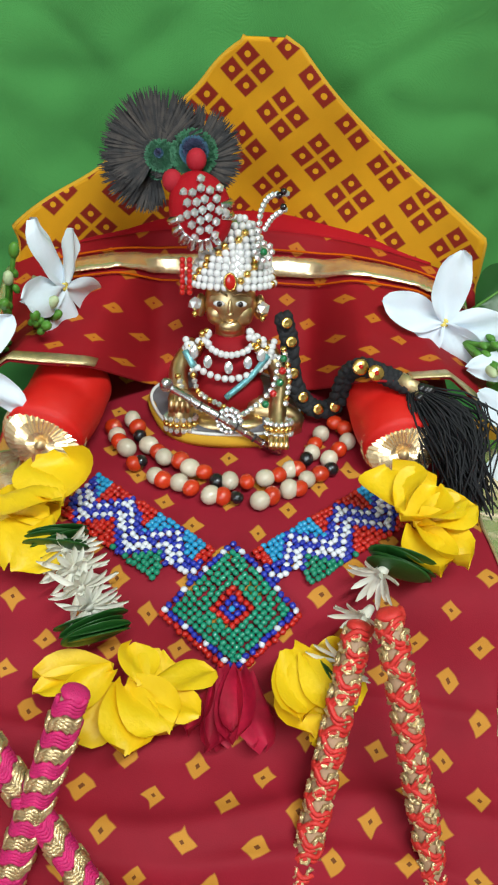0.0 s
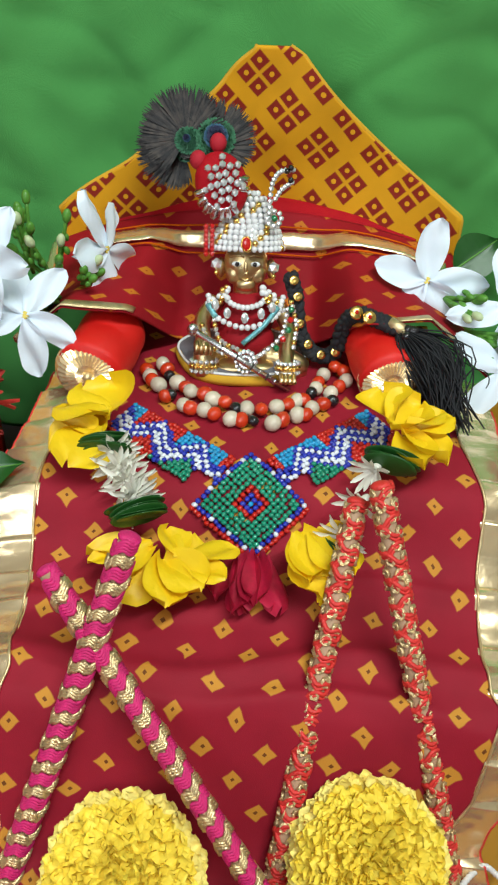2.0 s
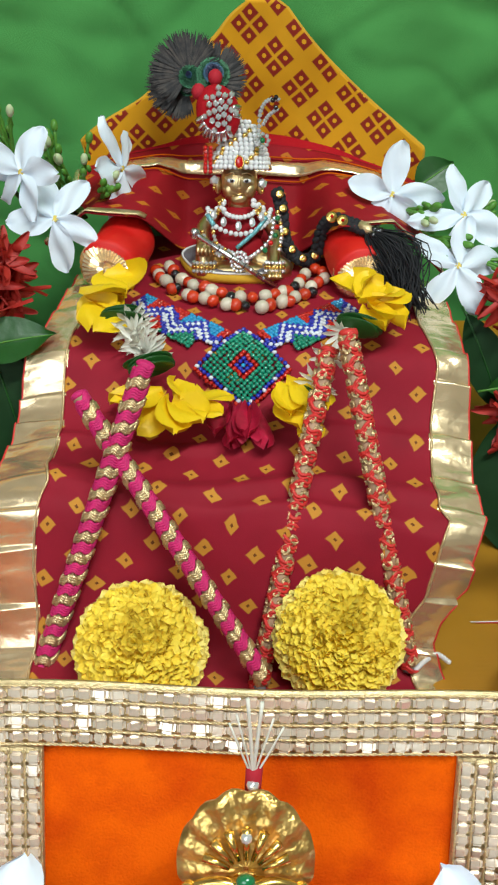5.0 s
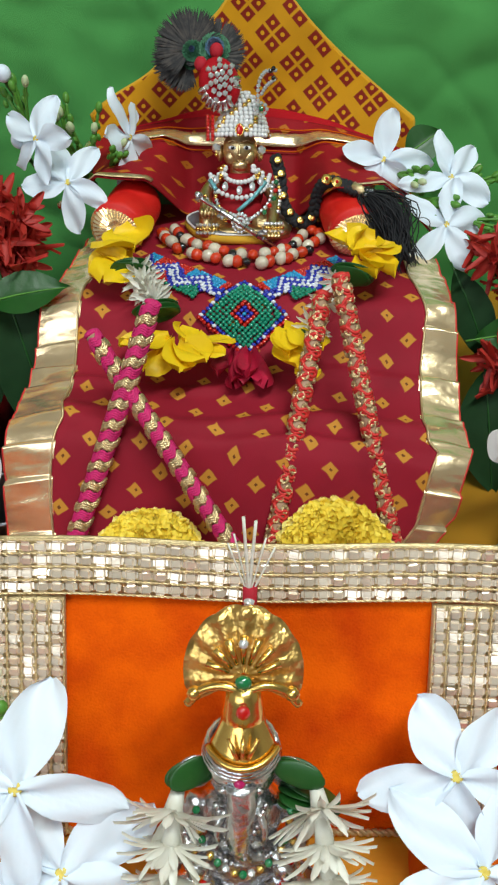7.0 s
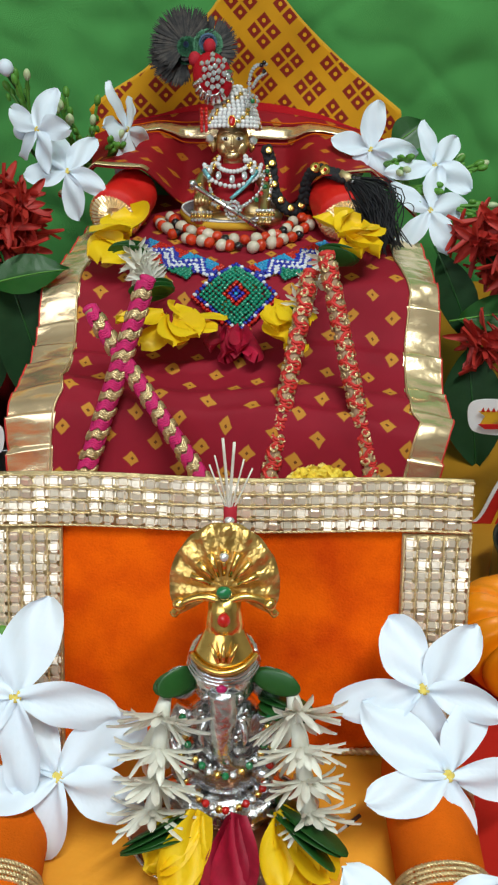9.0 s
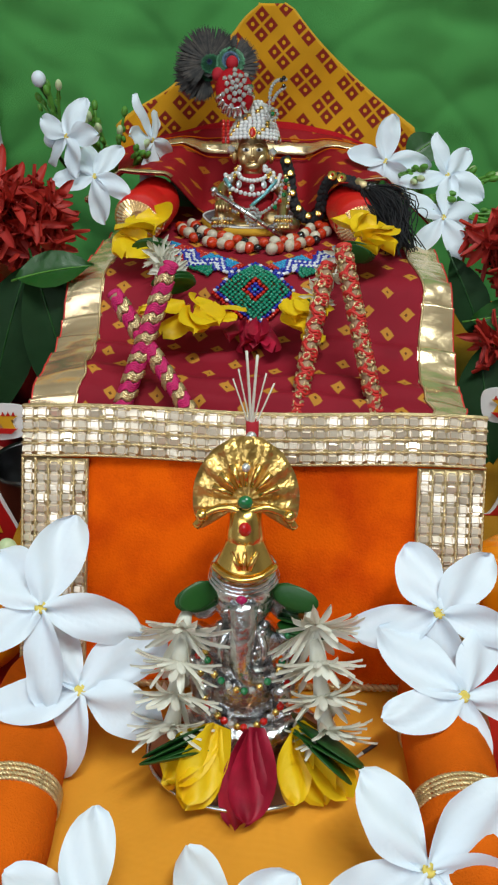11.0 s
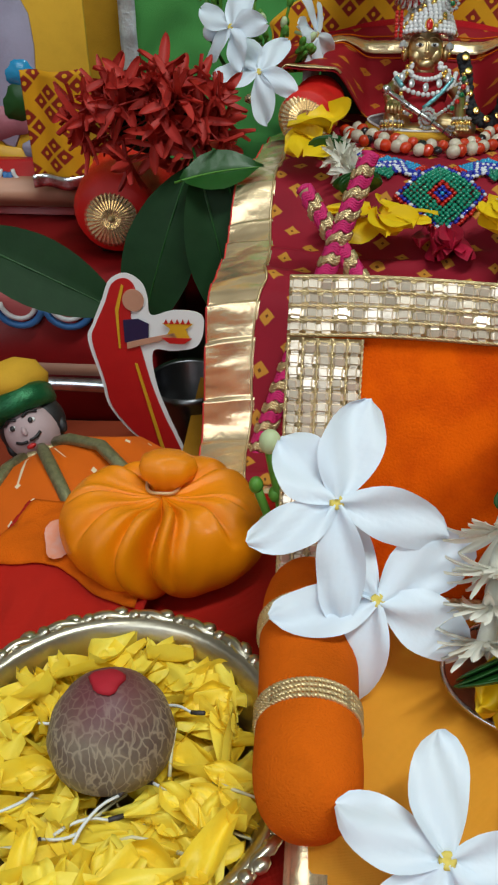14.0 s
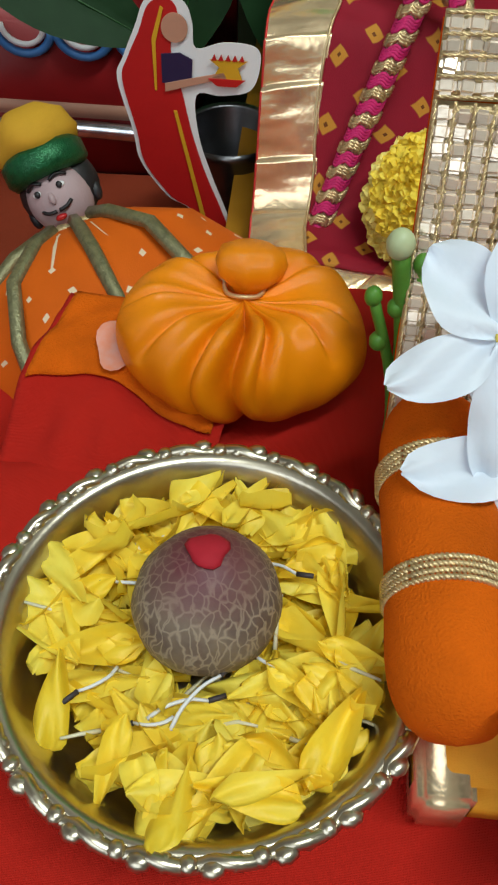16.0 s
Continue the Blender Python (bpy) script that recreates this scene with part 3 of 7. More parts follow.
back = thing("backrest", "curved backrest draped with red bandhani cloth and gold tape", "backrest")
part("drape", sheet(drape, 90, 50, uv=lambda u, v: (u * 0.168, -v * 0.085), thick=0.0006), M["bandhani_drape"], back, "red bandhani cloth hanging over the backrest")
part("top_cloth", sheet(lambda u, v: (lerp(-0.066, 0.064, u), 0.2905 - 0.8 * lerp(-0.066, 0.064, u) ** 2 + 0.012 * v, 0.0675 - 0.045 * lerp(-0.066, 0.064, u) - 2.0 * lerp(-0.066, 0.064, u) ** 2 + 0.0022 * math.sin(v * 2.6)), 60, 8, thick=0.0008), M["red_plain"], back)
part("core", block((-0.060, 0.297, -0.0948), (0.058, 0.312, 0.060), bevel=0.004), M["dark"], back)


def tape_on(v0, v1):
    def f(u, v):
        p = drape(lerp(0.11, 0.97, u), lerp(v0, v1, v))
        return p + Vector((0, -0.0012, 0.0012)) + Vector((0, 0, 0.00016 * math.sin(u * 420) + 0.0005 * noise.noise((u * 30, v, 3))))
    return f


part("gold_tape", sheet(tape_on(0.12, 0.215), 140, 3, thick=0.0005), M["gold_foil"], back, "shiny gold foil tape")
for v0 in (0.09, 0.25):
    part("tape_cord", tube([drape(u, v0) + Vector((0, -0.0014, 0.0014)) for u in np.linspace(0.1, 0.97, 120)], 0.0004, 5), M["bolster"], back)
for ua, ub in ((0.0, 0.24), (0.79, 1.0)):
    part("hem_tape", sheet(lambda u, v: drape(lerp(ua, ub, u), lerp(0.90, 0.985, v)) + Vector((0, -0.0012, 0.0012)), 40, 2, thick=0.0004), M["gold_thread"], back)
bm = tube([drape(0.005, v) + Vector((-0.001, 0, 0.0008)) for v in np.linspace(0.1, 1, 30)], 0.0022, 6)
part("side_tape", bm, M["gold_foil"], back)

# printed yellow cloth standing behind like a peaked fan
def fan(u, v):
    z = lerp(0.045, 0.1305, v)
    d = max(0.0, 0.1290 - z)
    r, l = min(0.081, 0.0105 + 0.80 * d + 6.3 * d * d), min(0.087, 0.0065 + 1.08 * d + 4.6 * d * d)
    r, l = r - 0.004 * max(0, (v - 0.97) / 0.03), l + 0.0015 * math.sin(v * 22)
    x = lerp(-l, r, u)
    y = 0.307 - 0.25 * math.sqrt(x * x + 0.0003) + 0.0025 * noise.noise((x * 40, z * 30, 7)) + 0.0012 * math.sin(x * 90 + z * 30)
    return (x, y + 0.04 * (z - 0.1), z)


def fan_uv(u, v):
    x, y, z = fan(u, v)
    return (x * 1.03 - 0.004, z + 0.002)


bm = sheet(fan, 70, 60, uv=fan_uv, thick=0.0012)
peak = thing("printed_cloth", "mustard-yellow cloth printed with dark red squares, peaked", "cloth")
part("cloth", bm, M["yellow_print"], peak)
for u in (0.0, 1.0):
    part("hem", tube([fan(u, v) for v in np.linspace(0, 1, 50)], 0.0009, 6), M["yellow_cloth"], peak, "rolled yellow hem")


# ---- bolsters of the bed ----
def pleated_cap(parent, r, m):
    """A gathered gold fan over a bolster's end; local z points outwards."""
    bm = bmesh.new()
    n = 34
    ring = []
    for i, (k, z) in enumerate(((0.12, 0.0034), (0.35, 0.0040), (0.65, 0.0030), (0.9, 0.0012), (1.04, -0.0022), (1.0, -0.0040))):
        ring.append([bm.verts.new(m @ Vector((math.cos(a) * r * k, math.sin(a) * r * k, z + (0.0011 * k if j % 2 else 0)))) for j, a in enumerate(2 * math.pi * j / (2 * n) for j in range(2 * n))])
    for a, b in zip(ring, ring[1:]):
        for j in range(2 * n):
            bm.faces.new((a[j], a[(j + 1) % (2 * n)], b[(j + 1) % (2 * n)], b[j]))
    bm.faces.new(ring[0])
    part("pleated_cap", bm, M["gold_foil"], parent, "gathered gold foil end cap", smooth=False)
    part("knot", ball(m @ Vector((0, 0, 0.0042)), 0.0018, u=10, v=6), M["gold_thread"], parent)


def bed_bolster(x, y0, y1, z, r, lean):
    b = thing("bolster", "red satin bolster with a gathered gold end cap", "bolster", group="red bolsters")
    pts = [(lerp(x, x + lean, t), lerp(y0, y1, t), z + 0.0006 * math.sin(t * 9)) for t in np.linspace(0, 1, 14)]
    part("roll", tube(pts, lambda t: r * (0.97 + 0.03 * math.sin(t * 3)), 28), M["red_satin"], b)
    pleated_cap(b, r * 0.98, frame_from((x, y0, z), (-lean * 6, -1, 0.12)))


bed_bolster(-0.0655, 0.2035, 0.230, 0.0440, 0.0128, 0.006)
bed_bolster(0.0455, 0.2045, 0.230, 0.0425, 0.0124, -0.004)

# ---- the small seat in front ----
SX0, SX1 = -0.0605, 0.0525
seat = thing("small_throne", "small seat of yellow cushion and orange velvet back with gold trim", "doll seat")
part("base", block((SX0 + 0.002, -0.139, -0.0044), (SX1 - 0.002, -0.062, 0.0075), bevel=0.0035), M["cushion"], seat)


def seat_top(u, v):
    x, y = lerp(SX0 + 0.004, SX1 - 0.004, u), lerp(-0.137, -0.064, v)
    e = min(1, min(u, 1 - u, v, 1 - v) * 9)
    return (x, y, 0.0075 + 0.0038 * math.sin(e * math.pi / 2) + 0.0005 * noise.noise((x * 60, y * 60, 1)))


part("cushion", sheet(seat_top, 60, 40), M["cushion"], seat, "mustard-yellow satin cushion top")
for x in (SX0 + 0.0065, SX1 - 0.0065):
    part("gold_ribbon", block((x - 0.0045, -0.1402, -0.0044), (x + 0.0045, -0.100, 0.0086), bevel=0.0012), M["gold_foil"], seat, "wide woven gold ribbon")

# the back panel: local x across, y up the slope, z out of its face
PB = Vector((-0.0040, -0.0712, 0.0115))
UP = Vector((0, 0.485, 0.8745)).normalized()
PM = Matrix((Vector((1, 0, 0)), UP, Vector((1, 0, 0)).cross(UP))).transposed().to_4x4()
PM = Matrix.Translation(PB) @ PM @ rot(0, 0, -0.8)
PW, PH, TR, TS = 0.0598, 0.0735, 0.0138, 0.0172


def panel_board(u, v):
    x, y = lerp(-PW, PW, u), lerp(-0.006, PH - 0.0012, v)
    y += 0.0005 * math.sin(u * 9) * v
    return PM @ Vector((x, y, 0.0006 * noise.noise((x * 40, y * 40, 3))))


part("panel", sheet(panel_board, 40, 30, thick=0.0015), M["velvet"], seat, "orange velvet back panel")
bead_me = mesh_of("sequin", block((-0.00172, -0.00150, -0.0002), (0.00168, 0.00148, 0.0011), bevel=0.00075), M["pale_gold"], False)
rnd = random.Random(5)
trim_top = part("top_trim", sheet(lambda u, v: PM @ Vector((lerp(-PW, PW, u), lerp(PH - TR, PH, v) + 0.0005 * math.sin(u * 9) * 1.0, 0.0012)), 30, 3, thick=0.0008), M["gold_thread"], seat)
side_l = part("side_trim", sheet(lambda u, v: PM @ Vector((lerp(-PW, -PW + TS, u), lerp(0, PH - TR, v), 0.0012)), 3, 24, thick=0.0008), M["gold_thread"], seat)
side_r = part("side_trim", sheet(lambda u, v: PM @ Vector((lerp(PW - TS, PW, u), lerp(0, PH - TR, v), 0.0012)), 3, 24, thick=0.0008), M["gold_thread"], seat)
for k in range(35):
    for j in range(4):
        x = -PW + 0.0018 + k * 0.00341
        y = PH - TR + 0.0021 + j * 0.00315 + 0.0005 * math.sin((x + PW) / (2 * PW) * 9)
        piece("sequin", bead_me, trim_top, PM @ Matrix.Translation((x, y, 0.0014)) @ rot(rnd.gauss(-3, 9), rnd.gauss(0, 10), rnd.gauss(0, 3)))
for side, x0 in ((side_l, -PW), (side_r, PW - TS)):
    for k in range(22):
        for j in range(5):
            piece("sequin", bead_me, side, PM @ Matrix.Translation((x0 + 0.0019 + j * 0.00332, 0.0012 + k * 0.00268, 0.0014)) @ rot(rnd.gauss(-3, 9), rnd.gauss(0, 10), rnd.gauss(0, 3) + 90) @ Matrix.Diagonal((0.8, 1.15, 1, 1)))


def twisted(path, r, name, parent, mat_name, turns=60):
    """A cord of two strands wound round each other."""
    path = [Vector(p) for p in path]
    bm = bmesh.new()
    for ph in (0, math.pi):
        pts = []
        for i, p in enumerate(path):
            d = (path[min(i + 1, len(path) - 1)] - path[max(i - 1, 0)]).normalized()
            a = d.orthogonal().normalized()
            b = d.cross(a)
            w = i / (len(path) - 1) * turns * 6.283 + ph
            pts.append(p + (a * math.cos(w) + b * math.sin(w)) * r * 0.5)
        tube(pts, r * 0.6, 5, bm)
    return part(name, bm, M[mat_name], parent)


def on_panel(x, y, z=0.0022):
    return PM @ Vector((x, y, z))


for j in range(5):
    y = PH - TR + 0.0005 + j * 0.00318
    twisted([on_panel(x, y + 0.0005 * math.sin((x + PW) / (2 * PW) * 9)) for x in np.linspace(-PW, PW, 200)], 0.00036, "trim_cord", seat, "gold_thread", 45)
for x0 in (-PW, PW - TS):
    for j in range(6):
        twisted([on_panel(x0 + 0.0003 + j * 0.00332, y) for y in np.linspace(0, PH - TR, 110)], 0.00036, "trim_cord", seat, "gold_thread", 24)
twisted([(x, -0.0715, 0.0128) for x in np.linspace(SX0 + 0.006, SX1 - 0.006, 160)], 0.0010, "seam_cord", seat, "gold_thread", 30)


def seat_bolster(x0, x1, y0, y1, z, r):
    b = thing("bolster", "soft orange felt bolster with gold cord bands", "bolster", group="orange bolsters")
    pts = [(lerp(x0, x1, t), lerp(y0, y1, t), z + 0.0008 * math.sin(t * 3)) for t in np.linspace(0, 1, 40)]
    part("roll", tube(pts, lambda t: max(0.0006, r * (1 - abs(2 * t - 1) ** 7) ** 0.5) * (1 + 0.02 * math.sin(t * 11)), 32), M["bolster"], b)
    for t in (0.36, 0.70):
        for k in range(4):
            c = Vector(pts[0]).lerp(Vector(pts[-1]), t + (k - 1.5) * 0.018)
            c.z += 0.0008 * math.sin(t * 3)
            d = Vector((x1 - x0, y1 - y0, 0)).normalized()
            a = Vector((d.y, -d.x, 0))
            rr = r * (1 + 0.02 * math.sin(t * 11)) + 0.0001
            twisted([c + a * math.cos(w) * rr + Vector((0, 0, 1)) * math.sin(w) * rr for w in np.linspace(0, 6.283, 160)], 0.0006, "gold_cord", b, "gold_thread", 40)


seat_bolster(-0.0545, -0.0560, -0.1345, -0.0690, 0.0180, 0.0102)
seat_bolster(0.0445, 0.0440, -0.1345, -0.0690, 0.0180, 0.0102)

# ---- brass plate with petals and a betel nut ----
PC = Vector((-0.0935, -0.1165, -0.0055))


def build_plate():
    t = thing("scalloped_plate", "round brass plate with a scalloped beaded rim, on red cloth", "plate", PC)
    prof = ((0.020, 0.0010), (0.024, 0.0), (0.029, 0.0015), (0.0325, 0.010), (0.0350, 0.0165), (0.0360, 0.0178), (0.0350, 0.0182), (0.0335, 0.0170), (0.0310, 0.0110), (0.0280, 0.0030), (0.018, 0.0022), (0.002, 0.0020))
    part("dish", lathe(prof, 80), M["plate_metal"], t)
    bm = bmesh.new()
    rnd = random.Random(2)
    tube([(math.cos(a) * (0.0358 + 0.0009 * abs(math.sin(a * 11))), math.sin(a) * (0.0358 + 0.0009 * abs(math.sin(a * 11))), 0.0176 + 0.0005 * math.sin(a * 22)) for a in np.linspace(0, 6.2832, 240)], 0.0012, 7, bm)
    for k in range(66):
        a = 2 * math.pi * k / 66
        big = k % 3 == 0
        rr = 0.0364 + (0.0006 if big else 0.0)
        ball((math.cos(a) * rr, math.sin(a) * rr, 0.0178), (0.0021 if big else 0.0016, 0.0016, 0.0012), bm, 8, 6, rot=rot(rnd.uniform(-15, 15), rnd.uniform(-15, 15), math.degrees(a) + 90 + rnd.uniform(-25, 25)))
    part("scalloped_rim", bm, M["plate_metal"], t, "cast scalloped rim")
    return t


build_plate()


def build_nut():
    prof = ((0.0010, -0.0002), (0.0085, 0.0002), (0.0118, 0.0035), (0.0125, 0.0080), (0.0113, 0.0130), (0.0085, 0.0175), (0.0052, 0.0205), (0.0022, 0.0218), (0.0004, 0.0221))
    t = thing("betel_nut", "brown veined betel nut with a red kumkum dot, among petals", "betel nut", PC + Vector((-0.0005, 0.0035, 0.0105)))
    t.matrix_basis = t.matrix_basis @ rot(-6, 2, 10)
    ob = part("nut", lathe(prof, 40, wob=lambda a, i: 1 + 0.02 * math.sin(a * 2 + 1)), M["nut"], t)
    bm = lathe(((0.0030, 0.0213), (0.0034, 0.0219), (0.0027, 0.0226), (0.0005, 0.0229)), 18, wob=lambda a, i: 1 + 0.12 * math.sin(a * 3) + 0.06 * math.sin(a * 5 + 1))
    part("kumkum_dot", bm, M["kumkum"], t, "red kumkum paste dot")
    return t


nt = M["nut"].node_tree
vor = nt.nodes.new("ShaderNodeTexVoronoi")
vor.feature = "DISTANCE_TO_EDGE"
vor.inputs["Scale"].default_value = 620
mp = nt.nodes.new("ShaderNodeMapping")
mp.inputs["Scale"].default_value = (1, 1, 0.28)
tco = nt.nodes.new("ShaderNodeTexCoord")
wn2 = nt.nodes.new("ShaderNodeTexNoise")
wn2.inputs["Scale"].default_value = 220
vma = nt.nodes.new("ShaderNodeVectorMath")
vma.operation = "MULTIPLY_ADD"
vma.inputs[1].default_value = (0.0035, 0.0035, 0.0035)
nt.links.new(tco.outputs["Object"], wn2.inputs["Vector"])
nt.links.new(wn2.outputs[1], vma.inputs[0])
nt.links.new(tco.outputs["Object"], vma.inputs[2])
nt.links.new(vma.outputs[0], mp.inputs[0])
nt.links.new(mp.outputs[0], vor.inputs["Vector"])
mr = nt.nodes.new("ShaderNodeMapRange")
mr.inputs[1].default_value, mr.inputs[2].default_value, mr.inputs[3].default_value, mr.inputs[4].default_value = 0.02, 0.12, 1, 0
nt.links.new(vor.outputs["Distance"], mr.inputs[0])
mx = nt.nodes.new("ShaderNodeMix")
mx.data_type = "RGBA"
bs = nt.nodes["Principled BSDF"]
nt.links.new(bs.inputs["Base Color"].links[0].from_socket, mx.inputs[6])
mx.inputs[7].default_value = (0.33, 0.26, 0.19, 1)
nt.links.new(mr.outputs[0], mx.inputs[0])
# a wash of kumkum runs down from the top
spz = nt.nodes.new("ShaderNodeSeparateXYZ")
nt.links.new(vma.outputs[0], spz.inputs[0])
wash = nt.nodes.new("ShaderNodeMapRange")
wash.inputs[1].default_value, wash.inputs[2].default_value, wash.inputs[4].default_value = 0.0160, 0.0225, 0.75
nt.links.new(spz.outputs[2], wash.inputs[0])
mx2 = nt.nodes.new("ShaderNodeMix")
mx2.data_type = "RGBA"
nt.links.new(wash.outputs[0], mx2.inputs[0])
nt.links.new(mx.outputs[2], mx2.inputs[6])
mx2.inputs[7].default_value = (0.13, 0.012, 0.03, 1)
nt.links.new(mx2.outputs[2], bs.inputs["Base Color"])
build_nut()


def ray_floret(length, width, seed):
    """One loose marigold floret: a folded, softly ruffled blade that narrows into a pale tube."""
    bm = bmesh.new()
    rnd = random.Random(seed)
    petal(bm, Matrix(), length, width, cup=rnd.choice((-1, 1, 1)) * rnd.uniform(0.35, 1.1), curl=rnd.uniform(-0.45, 0.45), tip=0.80, base=0.14, nu=9, nv=13, wav=0.10, seed=seed)
    ph = rnd.uniform(0, 6)
    for v in bm.verts:
        t = max(0.0, v.co.y / length - 0.55) / 0.45
        v.co.z += t * 0.16 * width * math.sin(v.co.x / width * 11 + ph)
        v.co.y += t * 0.05 * length * math.sin(v.co.x / width * 7 + ph)
    return bm


rnd = random.Random(21)
florets = [mesh_of("petal", ray_floret(rnd.uniform(0.0110, 0.0175), rnd.uniform(0.0044, 0.0078), k), M["pale_marigold"]) for k in range(14)]
stalks = []
for k in range(4):
    ln = rnd.uniform(0.006, 0.010)
    stalks.append(mesh_of("stalk", tube([(0, 0, 0), (0.0003, -ln * 0.5, 0.0003), (0.0006 * (k - 1), -ln, 0.0002)], lambda t: 0.00045 - 0.0002 * t, 6), M["petal_base"]))
n = 0
while n < 285:
    a, r = rnd.uniform(0, 6.283), 0.0280 * math.sqrt(rnd.random())
    x, y = r * math.cos(a), r * math.sin(a)
    if math.hypot(x + 0.001, y - 0.002) < 0.0100 or (x < -0.004 and y < -0.012 and math.hypot(x, y) > 0.019 and x < y * 0.6):
        continue
    n += 1
    lvl = rnd.random()
    h = 0.0040 + 0.0075 * lvl + max(0, r - 0.021) * 0.9
    p = PC + Vector((x, y, h))
    m = Matrix.Translation(p) @ rot(rnd.gauss(0, 13), rnd.gauss(0, 24), rnd.uniform(0, 360)) @ Matrix.Translation((0, -0.006, 0))
    ob = new("marigold_petal", rnd.choice(florets))
    ob.matrix_basis = m
    tagged(ob, "loose frilled yellow marigold petal lying in the brass plate", "petal", "loose marigold petals")
    if rnd.random() < 0.3 and r < 0.019:
        piece("stalk", rnd.choice(stalks), ob, Matrix())
# thin dry styles that lie across the petals
for k in range(9):
    a, r = rnd.uniform(0, 6.283), rnd.uniform(0.013, 0.017)
    p = PC + Vector((r * math.cos(a), r * math.sin(a), 0.0125 + max(0, r - 0.024) * 0.8))
    ln = rnd.uniform(0.006, 0.012)
    pts = [(0, 0, 0), (ln * 0.3, 0.0006, 0.0006), (ln * 0.7, 0.0002, 0.001), (ln, -0.001, 0.0004)]
    ob = thing("dry_floret", "thin grey-white dry marigold floret with a dark tip", "dry floret", group="dry florets", m=Matrix.Translation(p) @ rot(0, rnd.uniform(-20, 10), rnd.uniform(0, 360)))
    part("stalk", tube(spline(pts, 8), lambda t: 0.0004 - 0.0001 * t, 5), M["card_white"], ob)
    part("tip", tube([(ln, -0.001, 0.0004), (ln + 0.003, -0.0012, 0.0003)], 0.0005, 5), M["dark_stem"], ob)


# ---- orange satin pouch ----
def build_pouch():
    t = thing("satin_pouch", "shiny orange satin pouch gathered and tied in a knot", "pouch", (-0.0940, -0.0470, -0.0052))
    bm = bmesh.new()
    nu, nv = 260, 70
    # deep folds: angle, width, depth, reach down, drift round the bag
    creases = [(4.74, 0.085, 0.60, 1.30, 0.04), (4.30, 0.065, 0.34, 0.80, 0.30), (5.12, 0.065, 0.32, 0.78, -0.28), (5.80, 0.07, 0.20, 0.42, -0.25), (6.15, 0.05, 0.12, 0.32, 0.1), (3.75, 0.07, 0.20, 0.46, 0.35), (3.2, 0.06, 0.14, 0.36, 0.0), (0.9, 0.12, 0.16, 0.5, -0.2), (2.2, 0.12, 0.16, 0.5, 0.1)]
    rings = []
    for j in range(nv + 1):
        v = j / nv
        th = v * math.pi
        ring = []
        for i in range(nu):
            a = 2 * math.pi * i / nu
            r = math.sin(th) ** 0.66
            f = 0.99 + 0.09 * noise.noise((math.cos(a) * 1.1, math.sin(a) * 1.1, v * 1.6 + 3)) + 0.015 * noise.noise((math.cos(a) * 4, math.sin(a) * 4, v * 6 + 2))
            for c, w, dep, end, bend in creases:
                d = (a - c - bend * v + 0.10 * math.sin(v * 7 + c) + math.pi) % 6.2832 - math.pi
                fade = min(1, v / 0.10) * max(0, 1 - v / end) ** 0.7
                w2 = w * (0.7 + 0.9 * v)
                f += dep * fade * (0.34 * math.exp(-(d / (3.2 * w2)) ** 2) - 0.95 * math.exp(-abs(d / w2) ** 1.5))
            z = 0.0160 + 0.0160 * math.cos(th) - 0.0062 * math.exp(-(v / 0.13) ** 2)
            z = max(z * (0.38 + 0.62 * f), 0.0003)
            ring.append(bm.verts.new((math.cos(a) * r * f * 0.0268, math.sin(a) * r * f * 0.0200, z)))
        rings.append(ring)
    for a, b in zip(rings, rings[1:]):
        for i in range(nu):
            bm.faces.new((a[i], b[i], b[(i + 1) % nu], a[(i + 1) % nu]))
    part("bag", bm, M["satin"], t)
    bm = bmesh.new()
    lathe(((0.0034, -0.0070), (0.0046, -0.0052), (0.0074, -0.0026), (0.0083, 0.0006), (0.0074, 0.0034), (0.0046, 0.0050), (0.0004, 0.0055)), 60, bm, wob=lambda a, i: 1 + 0.06 * math.sin(a * 2 + 1) + (0.05 - 0.008 * i) * math.sin(a * 7 + i * 0.3))
    bmesh.ops.transform(bm, matrix=Matrix.Translation((0.001, 0.0060, 0.0300)) @ rot(-20, 4, 0) @ Matrix.Diagonal((0.86, 0.80, 0.85, 1)), verts=bm.verts)
    part("topknot", bm, M["satin"], t, "puffed knot of orange satin")
    part("tie", tube([(math.cos(a) * 0.0042, math.sin(a) * 0.0042 + 0.0035, 0.0266 + 0.0004 * math.sin(a * 3)) for a in np.linspace(0, 6.283, 26)], 0.0005, 5), M["gold_thread"], t)
    return t


build_pouch()


